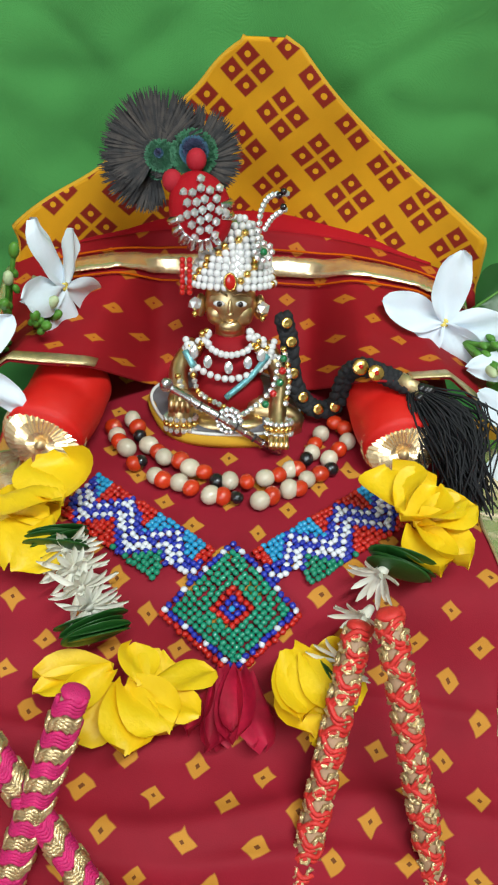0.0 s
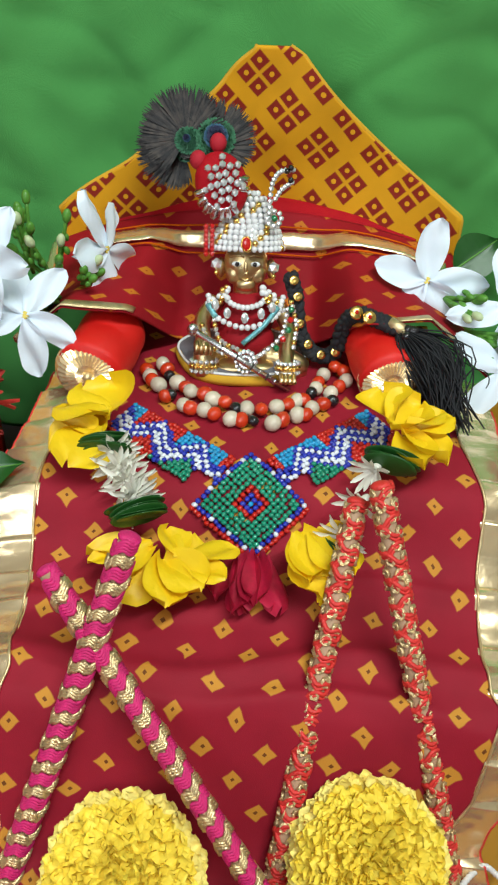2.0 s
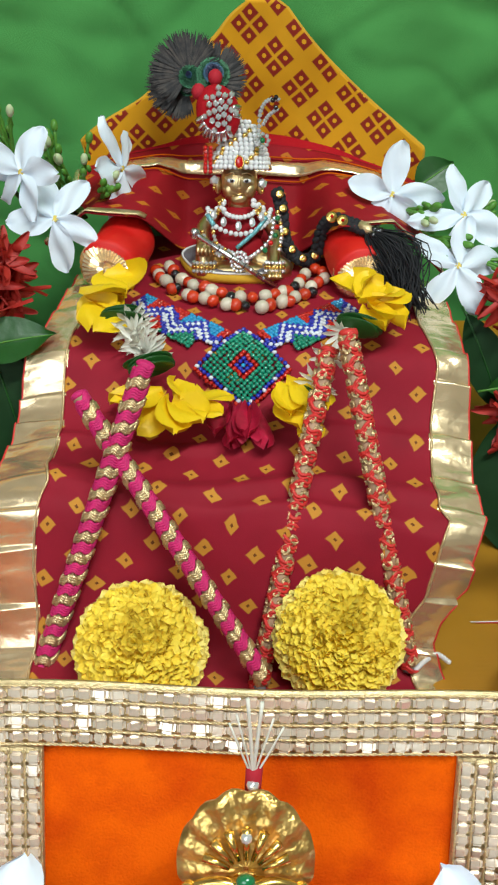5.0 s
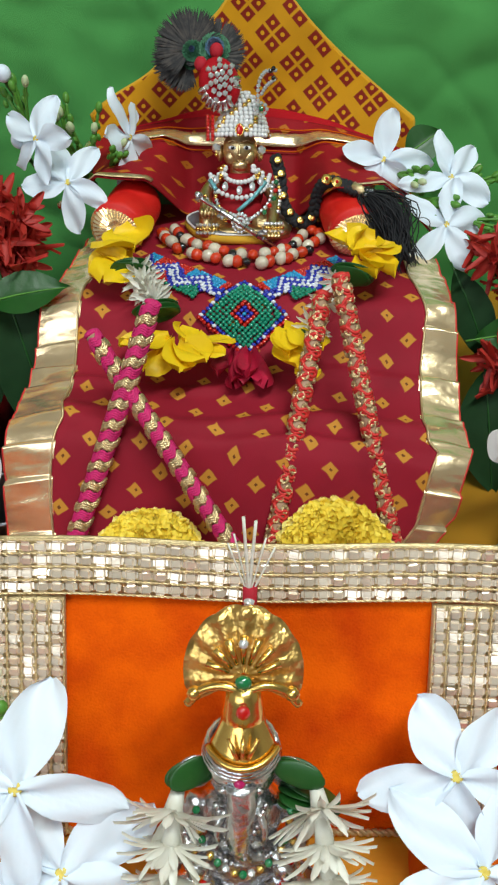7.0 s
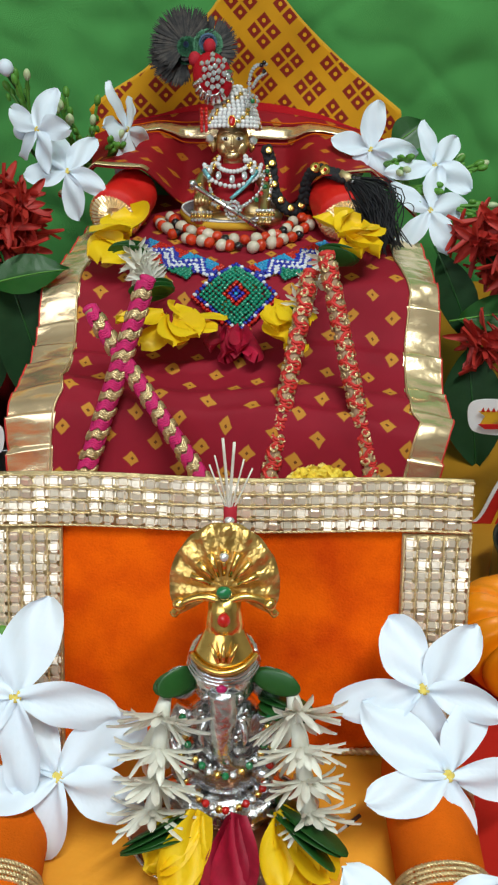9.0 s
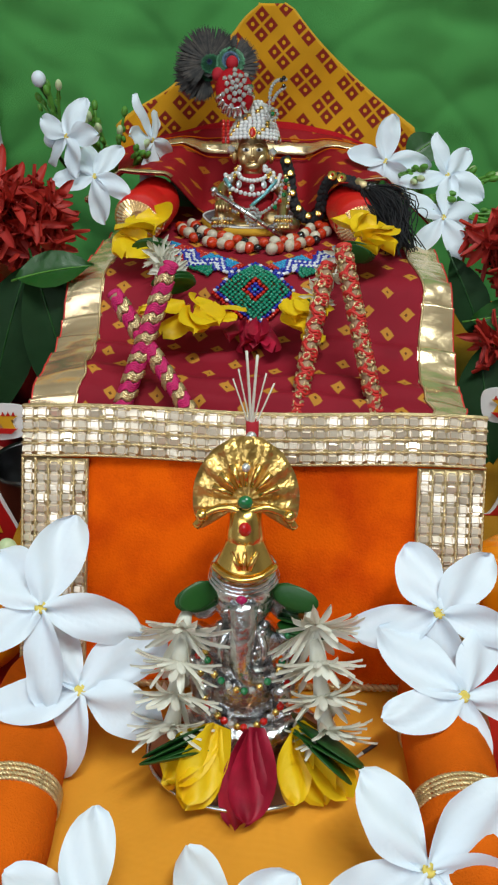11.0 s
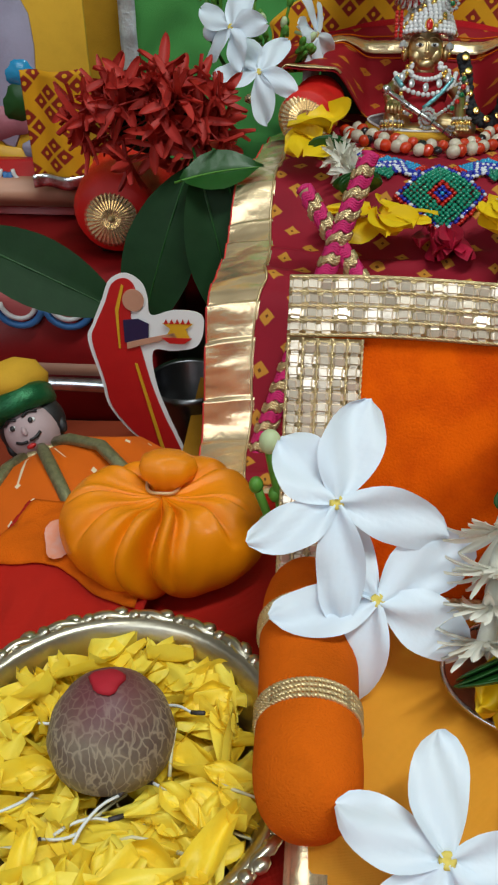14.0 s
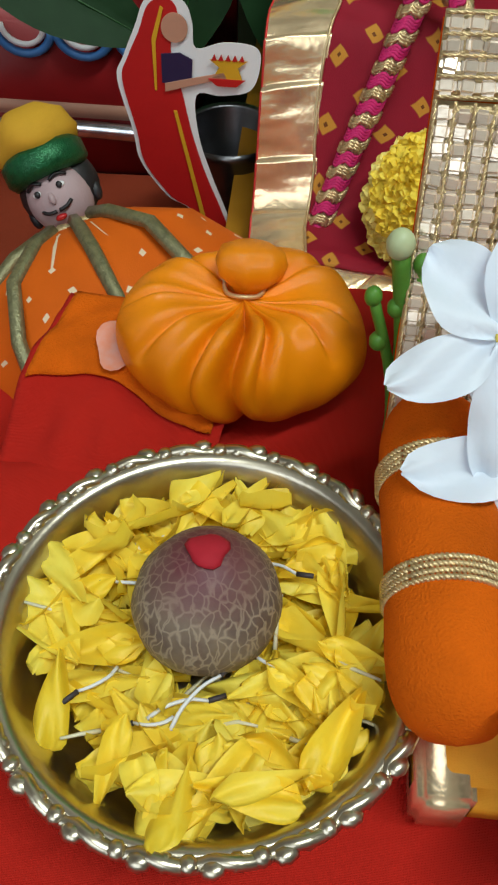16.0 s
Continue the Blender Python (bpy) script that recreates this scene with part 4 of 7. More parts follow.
# ---- flowers ----
def white_flower(at, normal, spin, size, seed, reach=(1, 1, 1, 1, 1), group="white jasmine flowers"):
    """Five broad white petals that overlap like a pinwheel, with a pale yellow eye."""
    rnd = random.Random(seed)
    t = thing("crape_jasmine", "fresh white crape jasmine flower with five twisted petals", "flower", group=group, m=frame_from(at, normal, spin))
    for k in range(5):
        bm = bmesh.new()
        ln, wd = size * 0.5 * rnd.uniform(0.92, 1.16) * reach[k], size * 0.285 * rnd.uniform(0.88, 1.18)
        m = rot(0, 0, 72 * k + rnd.uniform(-11, 11)) @ Matrix.Translation((0, 0.0006, 0.0006)) @ rot(rnd.uniform(-6, 12), 14, 0)
        petal(bm, m, ln, wd, cup=rnd.uniform(-0.12, 0.22), curl=rnd.uniform(-0.75, 0.05), tip=0.5, base=0.22, nu=8, nv=12, wav=0.075, seed=seed * 7 + k)
        for vtx in bm.verts:
            loc = m.inverted() @ vtx.co
            loc.x += 0.17 * ln * (loc.y / ln) ** 2
            loc.z += (0.006 * math.sin(loc.x * 900) + 0.030 * math.sin(loc.y * 620 + k) * abs(loc.x) / wd) * size * loc.y / ln
            vtx.co = m @ loc
        part("petal", bm, M["white_petal"], t)
    bm = lathe(((0.0013, 0.0002), (0.0015, 0.0010), (0.0009, 0.0013), (0.0003, 0.0009)), 10, wob=lambda a, i: 1 + 0.15 * math.sin(a * 5))
    part("flower_eye", bm, M["flower_eye"], t, "pale yellow eye")
    part("flower_tube", tube([(0, 0, 0.0004), (0, 0.0005, -0.006), (0, 0.002, -0.011)], lambda q: 0.0011 - 0.0003 * q, 7), M["bud_tip"], t)
    return t


WHITE = (
    ((-0.0511, -0.0825, 0.0500), (0.0, -0.75, 0.66), -15, 0.041, (1.12, 0.78, 0.82, 1.0, 1.15)), ((-0.0421, -0.0915, 0.0325), (-0.05, -0.72, 0.71), -35, 0.039, (1.0, 1.0, 1.05, 1.1, 1.0)),
    ((0.0425, -0.0745, 0.0430), (-0.1, -0.75, 0.65), -30, 0.038), ((0.0470, -0.0900, 0.0315), (0.1, -0.72, 0.68), -28, 0.041),
    ((0.0610, 0.2430, 0.0625), (-0.1, -0.85, 0.5), 0, 0.043), ((-0.0627, 0.2440, 0.0720), (0.93, -0.42, 0.15), 12, 0.042),
    ((-0.0880, 0.2120, 0.0620), (-0.1, -0.8, 0.55), -30, 0.042), ((-0.1010, 0.2180, 0.0800), (-0.45, -0.7, 0.4), 5, 0.040),
    ((0.0920, 0.2300, 0.0590), (0.2, -0.8, 0.5), 25, 0.042), ((0.0890, 0.2120, 0.0430), (0.1, -0.8, 0.55), -10, 0.042),
    ((-0.0325, -0.1410, 0.0260), (0.0, -0.55, 0.83), 0, 0.037), ((-0.0060, -0.1395, 0.0170), (0.0, -0.45, 0.87), 30, 0.037), ((0.0340, -0.1290, 0.0250), (0.1, -0.6, 0.8), 30, 0.043),
)
for k, (at, nrm, spin, size, *reach) in enumerate(WHITE):
    white_flower(at, nrm, spin, size, k + 1, *reach)


def marigold(at, tilt, spin, r, h, seed):
    """A dense pompom of small frilled petals in spirals, broad and pale at the rim, tight in the middle."""
    rnd = random.Random(seed)
    t = thing("marigold", "large fluffy yellow marigold head propped on the bed cloth", "flower", group="marigold heads", m=Matrix.Translation(at) @ rot(tilt, 0, spin))
    rings = 17
    for j in range(rings):
        bm = bmesh.new()
        q = j / (rings - 1)
        el = lerp(-14, 86, q ** 0.9)
        cnt = max(6, int(66 * math.cos(radians(max(0, el))) + 5))
        for k in range(cnt):
            a = 360 * (k + 0.5 * (j % 2) + rnd.uniform(-0.5, 0.5)) / cnt
            rr = r * math.cos(radians(max(0, el))) * 0.80 * rnd.uniform(0.94, 1.04)
            z = h * 0.86 * math.sin(radians(max(0, el))) + h * 0.18
            m = rot(0, 0, a) @ Matrix.Translation((0, rr, z)) @ rot(lerp(-12, 62, q ** 1.6) + rnd.gauss(0, 9), rnd.gauss(0, 13), rnd.gauss(0, 16))
            petal(bm, m, r * rnd.uniform(0.20, 0.28) * (1.0 - 0.25 * q), r * rnd.uniform(0.16, 0.23) * (1.0 - 0.25 * q), cup=rnd.uniform(0.1, 0.8), curl=rnd.uniform(-0.35, 0.35), tip=0.82, base=0.5, nu=4, nv=4, wav=0.15, seed=rnd.randrange(9999))
        part("petal_ring", bm, M["marigold_rim"] if q < 0.3 else M["marigold"], t)
    part("core", ball((0, 0, h * 0.36), (r * 0.74, r * 0.74, h * 0.62), u=20, v=12), M["marigold"], t)
    return t


marigold((-0.0410, 0.0570, -0.0320), 34, 0, 0.0229, 0.0225, 3)
marigold((0.0300, 0.0625, -0.0310), 34, 0, 0.0229, 0.0225, 8)


# ---- dandiya sticks ----
def tinsel_knot():
    """A flat lump of wound gold tinsel."""
    bm = bmesh.new()
    rnd = random.Random(14)
    pts = []
    for k in range(7):
        a0, rr = rnd.uniform(0, 6.283), rnd.uniform(0.0007, 0.0018)
        pts += [(0.0002 + 0.0005 * math.sin(3 * a + k), rr * math.cos(a + a0), rr * 0.9 * math.sin(a + a0)) for a in np.linspace(0, 5.2, 8)]
    tube(pts, 0.00033, 4, bm)
    return mesh_of("gold_knot", bm, M["gold_thread"])


KNOT = tinsel_knot()


def stick(a, b, r, cord, label, pitch, seed):
    a, b = Vector(a), Vector(b)
    ln = (b - a).length
    q = (b - a).normalized().to_track_quat("Z", "Y").to_matrix().to_4x4()
    t = thing("dandiya_stick", label, "stick", group="dandiya sticks", m=Matrix.Translation(a) @ q)
    part("rod", tube([(0, 0, z) for z in np.linspace(0, ln, 12)], r * 0.80, 16), M["rod"], t)
    turns = ln / pitch
    n = int(turns * 28)

    def helix(rr, wob=0.0, freq=1.0, zo=0.0):
        return [(math.cos(w) * rr, math.sin(w) * rr, min(ln, max(0, w / 6.283 * pitch + zo + wob * math.sin(w * freq)))) for w in np.linspace(0, turns * 6.283, n)]
    if cord == "pink_cord":
        for zo in (0.0, 0.0010, 0.0020, 0.0030):
            part("cord", tube([(x, y, z + zo * 0.9) for x, y, z in helix(r * 0.92, 0.0008, 4)], 0.00068, 5), M["pink_cord"], t, "bright pink cord")
        for zo in (0.0052, 0.0062, 0.0072):
            twisted([(x, y, z + zo * 0.9) for x, y, z in helix(r * 0.97, 0.0008, 4)], 0.0010, "gold_chain", t, "gold_thread", int(turns * 9))
    else:
        for s in (1, -1):
            bm = tube([(math.cos(s * w) * r * 0.98, math.sin(s * w) * r * 0.98, min(ln, max(0, w / 6.283 * pitch + 0.0009 * math.sin(w * 3)))) for w in np.linspace(0, turns * 6.283, n)], 0.00075, 5)
            part("cord", bm, M["red_cord"], t, "coral red cord")
            bm = tube([(math.cos(s * w) * r * 0.90, math.sin(s * w) * r * 0.90, min(ln, max(0, w / 6.283 * pitch + 0.0013 + 0.0009 * math.sin(w * 3)))) for w in np.linspace(0, turns * 6.283, n)], 0.0006, 5)
            part("cord", bm, M["red_cord"], t, "coral red cord")
        knots = random.Random(seed)
        for k in range(int(turns * 2)):
            z = (k + 0.5) * pitch / 2
            for w in np.arange(4) * 1.571 + (k % 2) * 0.785:
                m = Matrix.Translation((math.cos(w) * r * 0.86, math.sin(w) * r * 0.86, z + knots.gauss(0, 0.0003))) @ rot(0, 0, math.degrees(w)) @ rot(knots.uniform(0, 360), 0, 0) @ Matrix.Scale(knots.uniform(0.8, 1.15), 4)
                piece("gold_knot", KNOT, t, m)
    for z in (0.0006, ln - 0.0006):
        part("end_cap", ball((0, 0, z), (r * 0.95, r * 0.95, 0.0016), u=14, v=8), M["pink_cord"] if cord == "pink_cord" else M["red_cord"] if z < 0.01 else M["grey_cloth"], t)
    return t


PK, RD = "dandiya stick wound with bright pink cord and gold braid", "dandiya stick wound with coral cord and gold knots"
stick((-0.0393, 0.1075, 0.0584), (-0.0798, 0.0557, -0.0470), 0.0036, "pink_cord", PK, 0.0084, 1)
stick((-0.0639, 0.1062, 0.0458), (0.0000, 0.0500, -0.0310), 0.0032, "pink_cord", PK, 0.0084, 2)
stick((0.0258, 0.1335, 0.0488), (0.0012, 0.0522, -0.0480), 0.0034, "red_cord", RD, 0.0082, 3)
stick((0.0313, 0.1303, 0.0585), (0.0591, 0.0623, -0.0490), 0.0034, "red_cord", RD, 0.0082, 4)


# ---- the brass child deity and its adornments ----
# the figure leans back
LEANT = Matrix.Translation((0, 0.2440, 0.0756)) @ rot(-23, 0, 0) @ Matrix.Translation((0, -0.2405, -0.0772))


def build_statue():
    bm = bmesh.new()
    ball((-0.0092, 0.2500, 0.0690), (0.0086, 0.0080, 0.0098), bm, 28, 20)
    ball((-0.0092, 0.2462, 0.0616), (0.0044, 0.0036, 0.0030), bm, 16, 10)
    ball((-0.0092, 0.2420, 0.0682), (0.0009, 0.0010, 0.0030), bm, 10, 8)
    ball((-0.0092, 0.2420, 0.0662), (0.0013, 0.0010, 0.0008), bm, 10, 8)
    for s in (-1, 1):
        ball((-0.0092 + s * 0.0042, 0.2462, 0.0655), (0.0036, 0.0030, 0.0040), bm, 14, 10)
        ball((-0.0092 + s * 0.0036, 0.2422, 0.0696), (0.0019, 0.0010, 0.0010), bm, 12, 8, mi=1)
        ball((-0.0092 + s * 0.0034, 0.2413, 0.0696), (0.0009, 0.0005, 0.0009), bm, 8, 6, mi=2)
        tube(spline([(-0.0092 + s * 0.0010, 0.2420, 0.0722), (-0.0092 + s * 0.0036, 0.2420, 0.0731), (-0.0092 + s * 0.0064, 0.2440, 0.0720)], 6), 0.0004, 5, bm)
        ball((-0.0092 + s * 0.0098, 0.2500, 0.0675), (0.0018, 0.0024, 0.0040), bm, 10, 8)
    tube([(-0.0114, 0.2438, 0.0640), (-0.0092, 0.2428, 0.0633), (-0.0070, 0.2438, 0.0640)], 0.0005, 6, bm)
    tube([(-0.0092, 0.250, 0.064), (-0.0092, 0.2505, 0.055)], 0.0050, 14, bm)
    ball((-0.0092, 0.2490, 0.0485), (0.0118, 0.0078, 0.0105), bm, 22, 14, mi=3)
    ball((-0.0092, 0.2460, 0.0400), (0.0120, 0.0085, 0.0085), bm, 20, 12, mi=3)
    # the arm bent over the raised knee, and the arm that leans down
    tube(spline([(-0.0200, 0.2480, 0.0545), (-0.0255, 0.2430, 0.0480), (-0.0250, 0.2350, 0.0415)], 8), lambda t: 0.0036 - 0.0006 * t, 12, bm)
    ball((-0.0245, 0.2330, 0.0400), (0.0042, 0.0036, 0.0036), bm, 14, 9)
    for k in range(4):
        x = -0.0272 + k * 0.0018
        tube([(x, 0.2310, 0.0415), (x, 0.2292, 0.0392), (x, 0.2296, 0.0368)], 0.0010, 7, bm)
    tube(spline([(-0.0170, 0.2470, 0.0350), (-0.0240, 0.2360, 0.0370), (-0.0245, 0.2350, 0.0275)], 8), lambda t: 0.0050 - 0.0012 * t, 12, bm)
    tube(spline([(0.0025, 0.2490, 0.0545), (0.0078, 0.2430, 0.0460), (0.0070, 0.2330, 0.0355), (0.0075, 0.2270, 0.0305)], 10), lambda t: 0.0036 - 0.0010 * t, 12, bm)
    for k in range(4):
        x = 0.0050 + k * 0.0016
        tube([(x, 0.2280, 0.0310), (x, 0.2240, 0.0296), (x, 0.2215, 0.0282)], 0.0009, 7, bm)
    tube(spline([(-0.0020, 0.2440, 0.0345), (0.0080, 0.2420, 0.0330), (0.0130, 0.2400, 0.0300), (0.0040, 0.2330, 0.0285)], 10), lambda t: 0.0052 - 0.0020 * t, 12, bm)
    ball((-0.0090, 0.2440, 0.0300), (0.0180, 0.0120, 0.0045), bm, 24, 10)
    single("child_deity_statue", bm, [M["brass"], M["card_white"], M["black_bead"], M["bandhani_drape"]], "small seated brass child deity statue on a cushion", "statue", m=LEANT)


build_statue()

cush = thing("oval_cushion", "flat oval grey cloth cushion with a gold brocade edge", "cushion", (-0.0095, 0.2330, 0.0300))
prof = ((0.0250, 0.0), (0.0295, 0.0010), (0.0300, 0.0030), (0.0285, 0.0045))
bm = lathe(prof, 60, wob=lambda a, i: (1.0 + 0.03 * math.sin(a * 5)))
bmesh.ops.transform(bm, matrix=Matrix.Diagonal((0.90, 0.66, 1, 1)), verts=bm.verts)
part("brocade_edge", bm, M["yellow_cloth"], cush, "gold brocade band")
bm = lathe(((0.0286, 0.0038), (0.0280, 0.0050), (0.02, 0.0056), (0.001, 0.0058)), 60, wob=lambda a, i: 1.0 + 0.03 * math.sin(a * 5) + 0.02 * math.sin(a * 11))
bmesh.ops.transform(bm, matrix=Matrix.Diagonal((0.90, 0.60, 1, 1)) @ Matrix.Translation((0, 0.001, 0)), verts=bm.verts)
part("top", bm, M["grey_cloth"], cush)
pts = [(math.cos(a) * 0.0286 * 0.90 * (1 + 0.03 * math.sin(a * 5)), math.sin(a) * 0.0286 * 0.61 * (1 + 0.03 * math.sin(a * 5)), 0.0050) for a in np.linspace(0, 6.283, 90)]
part("piping", tube(pts, 0.0006, 5), M["pearl"], cush)

bm = bmesh.new()
bmesh.ops.create_uvsphere(bm, u_segments=8, v_segments=5, radius=1)
PEARL = mesh_of("pearl_bead", bm, M["pearl"])
bm = bmesh.new()
bmesh.ops.create_icosphere(bm, subdivisions=1, radius=1)
STONE = mesh_of("rhinestone", bm, M["rhine"], False)
bm = bmesh.new()
bmesh.ops.create_uvsphere(bm, u_segments=8, v_segments=5, radius=1)
GOLDB = mesh_of("gold_bead", bm, M["gold"])


def bead_at(name, me, parent, p, r):
    return piece(name, me, parent, Matrix.Translation(p) @ Matrix.Diagonal((r, r, r, 1)))


# pearl crown
crown = thing("pearl_headdress", "pointed headdress thickly sewn with white pearls, on the statue", "crown", m=LEANT)
CB, CT = Vector((-0.0092, 0.2500, 0.0755)), Vector((-0.0068, 0.2530, 0.0955))
rows_ = 11
for j in range(rows_):
    t = j / (rows_ - 1)
    r = 0.0126 * (1 - t) ** 0.62 + 0.0016
    c = CB.lerp(CT, t)
    n = max(4, int(6.283 * r / 0.0024))
    for k in range(n):
        a = 6.283 * (k + 0.5 * (j % 2)) / n
        if math.sin(a) > 0.55 and j < 9:
            continue
        p = c + Vector((math.cos(a) * r, math.sin(a) * r * 0.85, 0))
        bead_at("pearl", GOLDB if (k + j) % 7 == 0 else PEARL, crown, p, 0.00125)
bm = lathe(((0.0124, 0.0), (0.0108, 0.004), (0.0088, 0.009), (0.0066, 0.0125), (0.0042, 0.0170), (0.0014, 0.0202)), 28, m=Matrix.Translation(CB) @ Matrix.Shear("XY", 4, (0.10, 0.14)))
part("cap", bm, M["silver"], crown)
bm = bmesh.new()
ball((-0.0092, 0.2372, 0.0775), (0.0017, 0.0008, 0.0026), bm, 12, 8)
part("front_jewel", bm, M["gem_red"], crown, "red enamel drop on the brow")
part("jewel_rim", tube([(-0.0092 + 0.0018 * math.sin(a), 0.2372, 0.0775 + 0.0027 * math.cos(a)) for a in np.linspace(0, 6.283, 20)], 0.0004, 5), M["gold"], crown)

# hooked pearl plume
plume = thing("pearl_plume", "hooked hair plume of rhinestones and black stones", "hair ornament", m=LEANT)
pts = spline([(0.0002, 0.2400, 0.0850), (-0.0006, 0.2400, 0.0905), (-0.0003, 0.2405, 0.0985), (0.0024, 0.2405, 0.1035), (0.0075, 0.2410, 0.1045)], 15)
for k, p in enumerate(pts):
    bead_at("stone", STONE, plume, p, 0.00115)
for k, p in enumerate(spline([(0.0012, 0.2395, 0.0940), (0.0035, 0.2390, 0.0975), (0.0070, 0.2385, 0.1000)], 6)):
    bead_at("stone", STONE, plume, p, 0.0011)
for k in range(8):
    a = k * 0.785
    bead_at("stone", STONE, plume, (0.0010 + 0.0026 * math.cos(a), 0.2385, 0.0870 + 0.0026 * math.sin(a)), 0.0011)
part("centre_stone", ball((0.0010, 0.2380, 0.0870), 0.0013, u=8, v=6), M["gem_green"], plume)
for p in ((0.0066, 0.2400, 0.1052), (0.0066, 0.2380, 0.1008), (0.0052, 0.2400, 0.1040)):
    part("black_stone", ball(p, 0.0011, u=8, v=6), M["black_bead"], plume)

# red and silver turban knot with rhinestones
knot = thing("turban_knot", "red and silver wound knot set with clear rhinestones", "hair ornament", m=LEANT)
KC = Vector((-0.0190, 0.2430, 0.0985))
bm = bmesh.new()
ball(KC, (0.0098, 0.0066, 0.0122), bm, 26, 18, rot=rot(0, -16, 0))
part("wound_body", bm, M["red_plain"], knot)
for k in range(9):
    a = -2.85 + k * 0.32 + (0.5 if k > 6 else 0)
    d = Vector((math.cos(a), 0, math.sin(a)))
    pts = [KC + Vector((d.x * 0.0064, -0.0042, d.z * 0.0080)), KC + Vector((d.x * 0.0082, -0.0028, d.z * 0.0102)), KC + Vector((d.x * 0.0094, -0.0004, d.z * 0.0117)), KC + Vector((d.x * 0.0092, 0.004, d.z * 0.0112))]
    part("silver_strip", tube(spline(pts, 10), 0.0015, 6), M["silver"], knot, "silver foil strip")
rnd = random.Random(4)
for r, n in ((0, 1), (0.0028, 6), (0.0055, 11), (0.0078, 7)):
    for k in range(n):
        a = 6.283 * k / n + r * 100
        x, z = r * math.cos(a) * 0.9, r * math.sin(a) * 1.15
        bead_at("stone", STONE, knot, KC + Vector((x + 0.001, -0.0084 + r * r * 60, z + 0.001)), 0.0015)
for p in ((-0.0278, 0.2430, 0.1072), (-0.0205, 0.2450, 0.1135)):
    part("red_pompom", ball(p, (0.0032, 0.0030, 0.0036), u=12, v=8), M["kumkum"], knot)
for x in (-0.0245, -0.0222):
    for k in range(7):
        bead_at("red_bead", mesh_of("red_bead", ball((0, 0, 0), 1, u=8, v=5), M["gem_red"]) if k == 0 and x < -0.023 else bpy.data.meshes["red_bead"], knot, (x, 0.2405, 0.0835 - k * 0.0017), 0.00105)


def feather(at, normal, spin, r, seed, eye):
    """A peacock feather's eye: dark barbs in a round fan, green and blue in the middle."""
    rnd = random.Random(seed)
    t = thing("peacock_feather", "dark peacock feather with a green and blue eye", "feather", group="peacock feathers", m=frame_from(at, normal, spin))
    bm = bmesh.new()
    for k in range(420):
        a = rnd.uniform(-122, 122)
        m = Matrix.Translation((0, -0.25 * r, rnd.uniform(-0.0006, 0.0010))) @ rot(rnd.gauss(1, 1.2), 0, a)
        petal(bm, m, r * (1.22 - 0.30 * (abs(a) / 118) ** 2) * rnd.uniform(0.90, 1.05), r * 0.055, cup=0.15, curl=rnd.uniform(-0.02, 0.05), tip=0.8, base=0.4, nu=1, nv=4, seed=k)
    part("vane", bm, M["feather"], t)
    for nm, rr, z, mt, dy in (("green_ring", 0.54, 0.0026, "feather_green", -0.05), ("teal_ring", 0.33, 0.0032, "feather_teal", 0.0), ("blue_eye", 0.25, 0.0038, "feather_blue", 0.02)):
        if not eye:
            rr, dy, z = rr * (0.62 if nm == "green_ring" else 0.3), dy - 0.30, z - 0.0008
        bm = bmesh.new()
        for k in range(60):
            a = k * 6 + rnd.uniform(-3, 3)
            m = Matrix.Translation((0, dy * r, z)) @ rot(0, 0, a)
            petal(bm, m, r * rr * rnd.uniform(0.97, 1.02) * (1.0 if abs(a - 180) > 40 or nm != "blue_eye" else 0.7), r * rr * 0.42, cup=0.0, curl=0.0, tip=0.6, base=0.3, nu=1, nv=2, seed=k)
        tagged(part(nm, bm, M[mt], t), kind="stuff")
    part("quill", tube([(0, 0.1 * r, 0.0005), (0, -0.7 * r, 0), (0.004, -1.5 * r, -0.003)], 0.0004, 5), M["bud_tip"], t)
    return t


feather((-0.0215, 0.2700, 0.1062), (0.0, -0.85, 0.5), -8, 0.0142, 1, True)
feather((-0.0345, 0.2715, 0.1090), (-0.1, -0.85, 0.5), 32, 0.0155, 2, False)
feather((-0.0380, 0.2740, 0.1010), (-0.1, -0.85, 0.5), 78, 0.0150, 3, False)


# earrings, necklaces, flute, bracelets
for x, z in ((-0.0205, 0.0695), (0.0014, 0.0685)):
    er = thing("earring", "round rhinestone earring with a gold drop", "earring", group="earrings", m=LEANT)
    bead_at("stone", STONE, er, (x, 0.2415, z), 0.0024)
    bead_at("drop", GOLDB, er, (x, 0.2412, z - 0.0032), 0.0010)
neck = thing("pearl_necklace", "two-strand pearl necklace with rhinestone drops", "necklace", m=LEANT)
for pts, n in (([(-0.0180, 0.2440, 0.0580), (-0.0145, 0.2400, 0.0548), (-0.0092, 0.2385, 0.0535), (-0.0035, 0.2400, 0.0548), (0.0000, 0.2440, 0.0580)], 13),
               ([(-0.0235, 0.2440, 0.0570), (-0.0205, 0.2385, 0.0500), (-0.0092, 0.2360, 0.0462), (0.0022, 0.2385, 0.0500), (0.0055, 0.2440, 0.0570)], 21)):
    for p in spline(pts, n):
        bead_at("pearl", PEARL, neck, p, 0.00125)
for x, z in ((-0.0160, 0.0515), (-0.0092, 0.0497), (-0.0030, 0.0515), (0.0012, 0.0540), (-0.0205, 0.0545)):
    part("drop", ball((x, 0.2372, z), (0.0015, 0.0010, 0.0022), u=10, v=7), M["rhine"], neck, smooth=False)
rnd = random.Random(44)
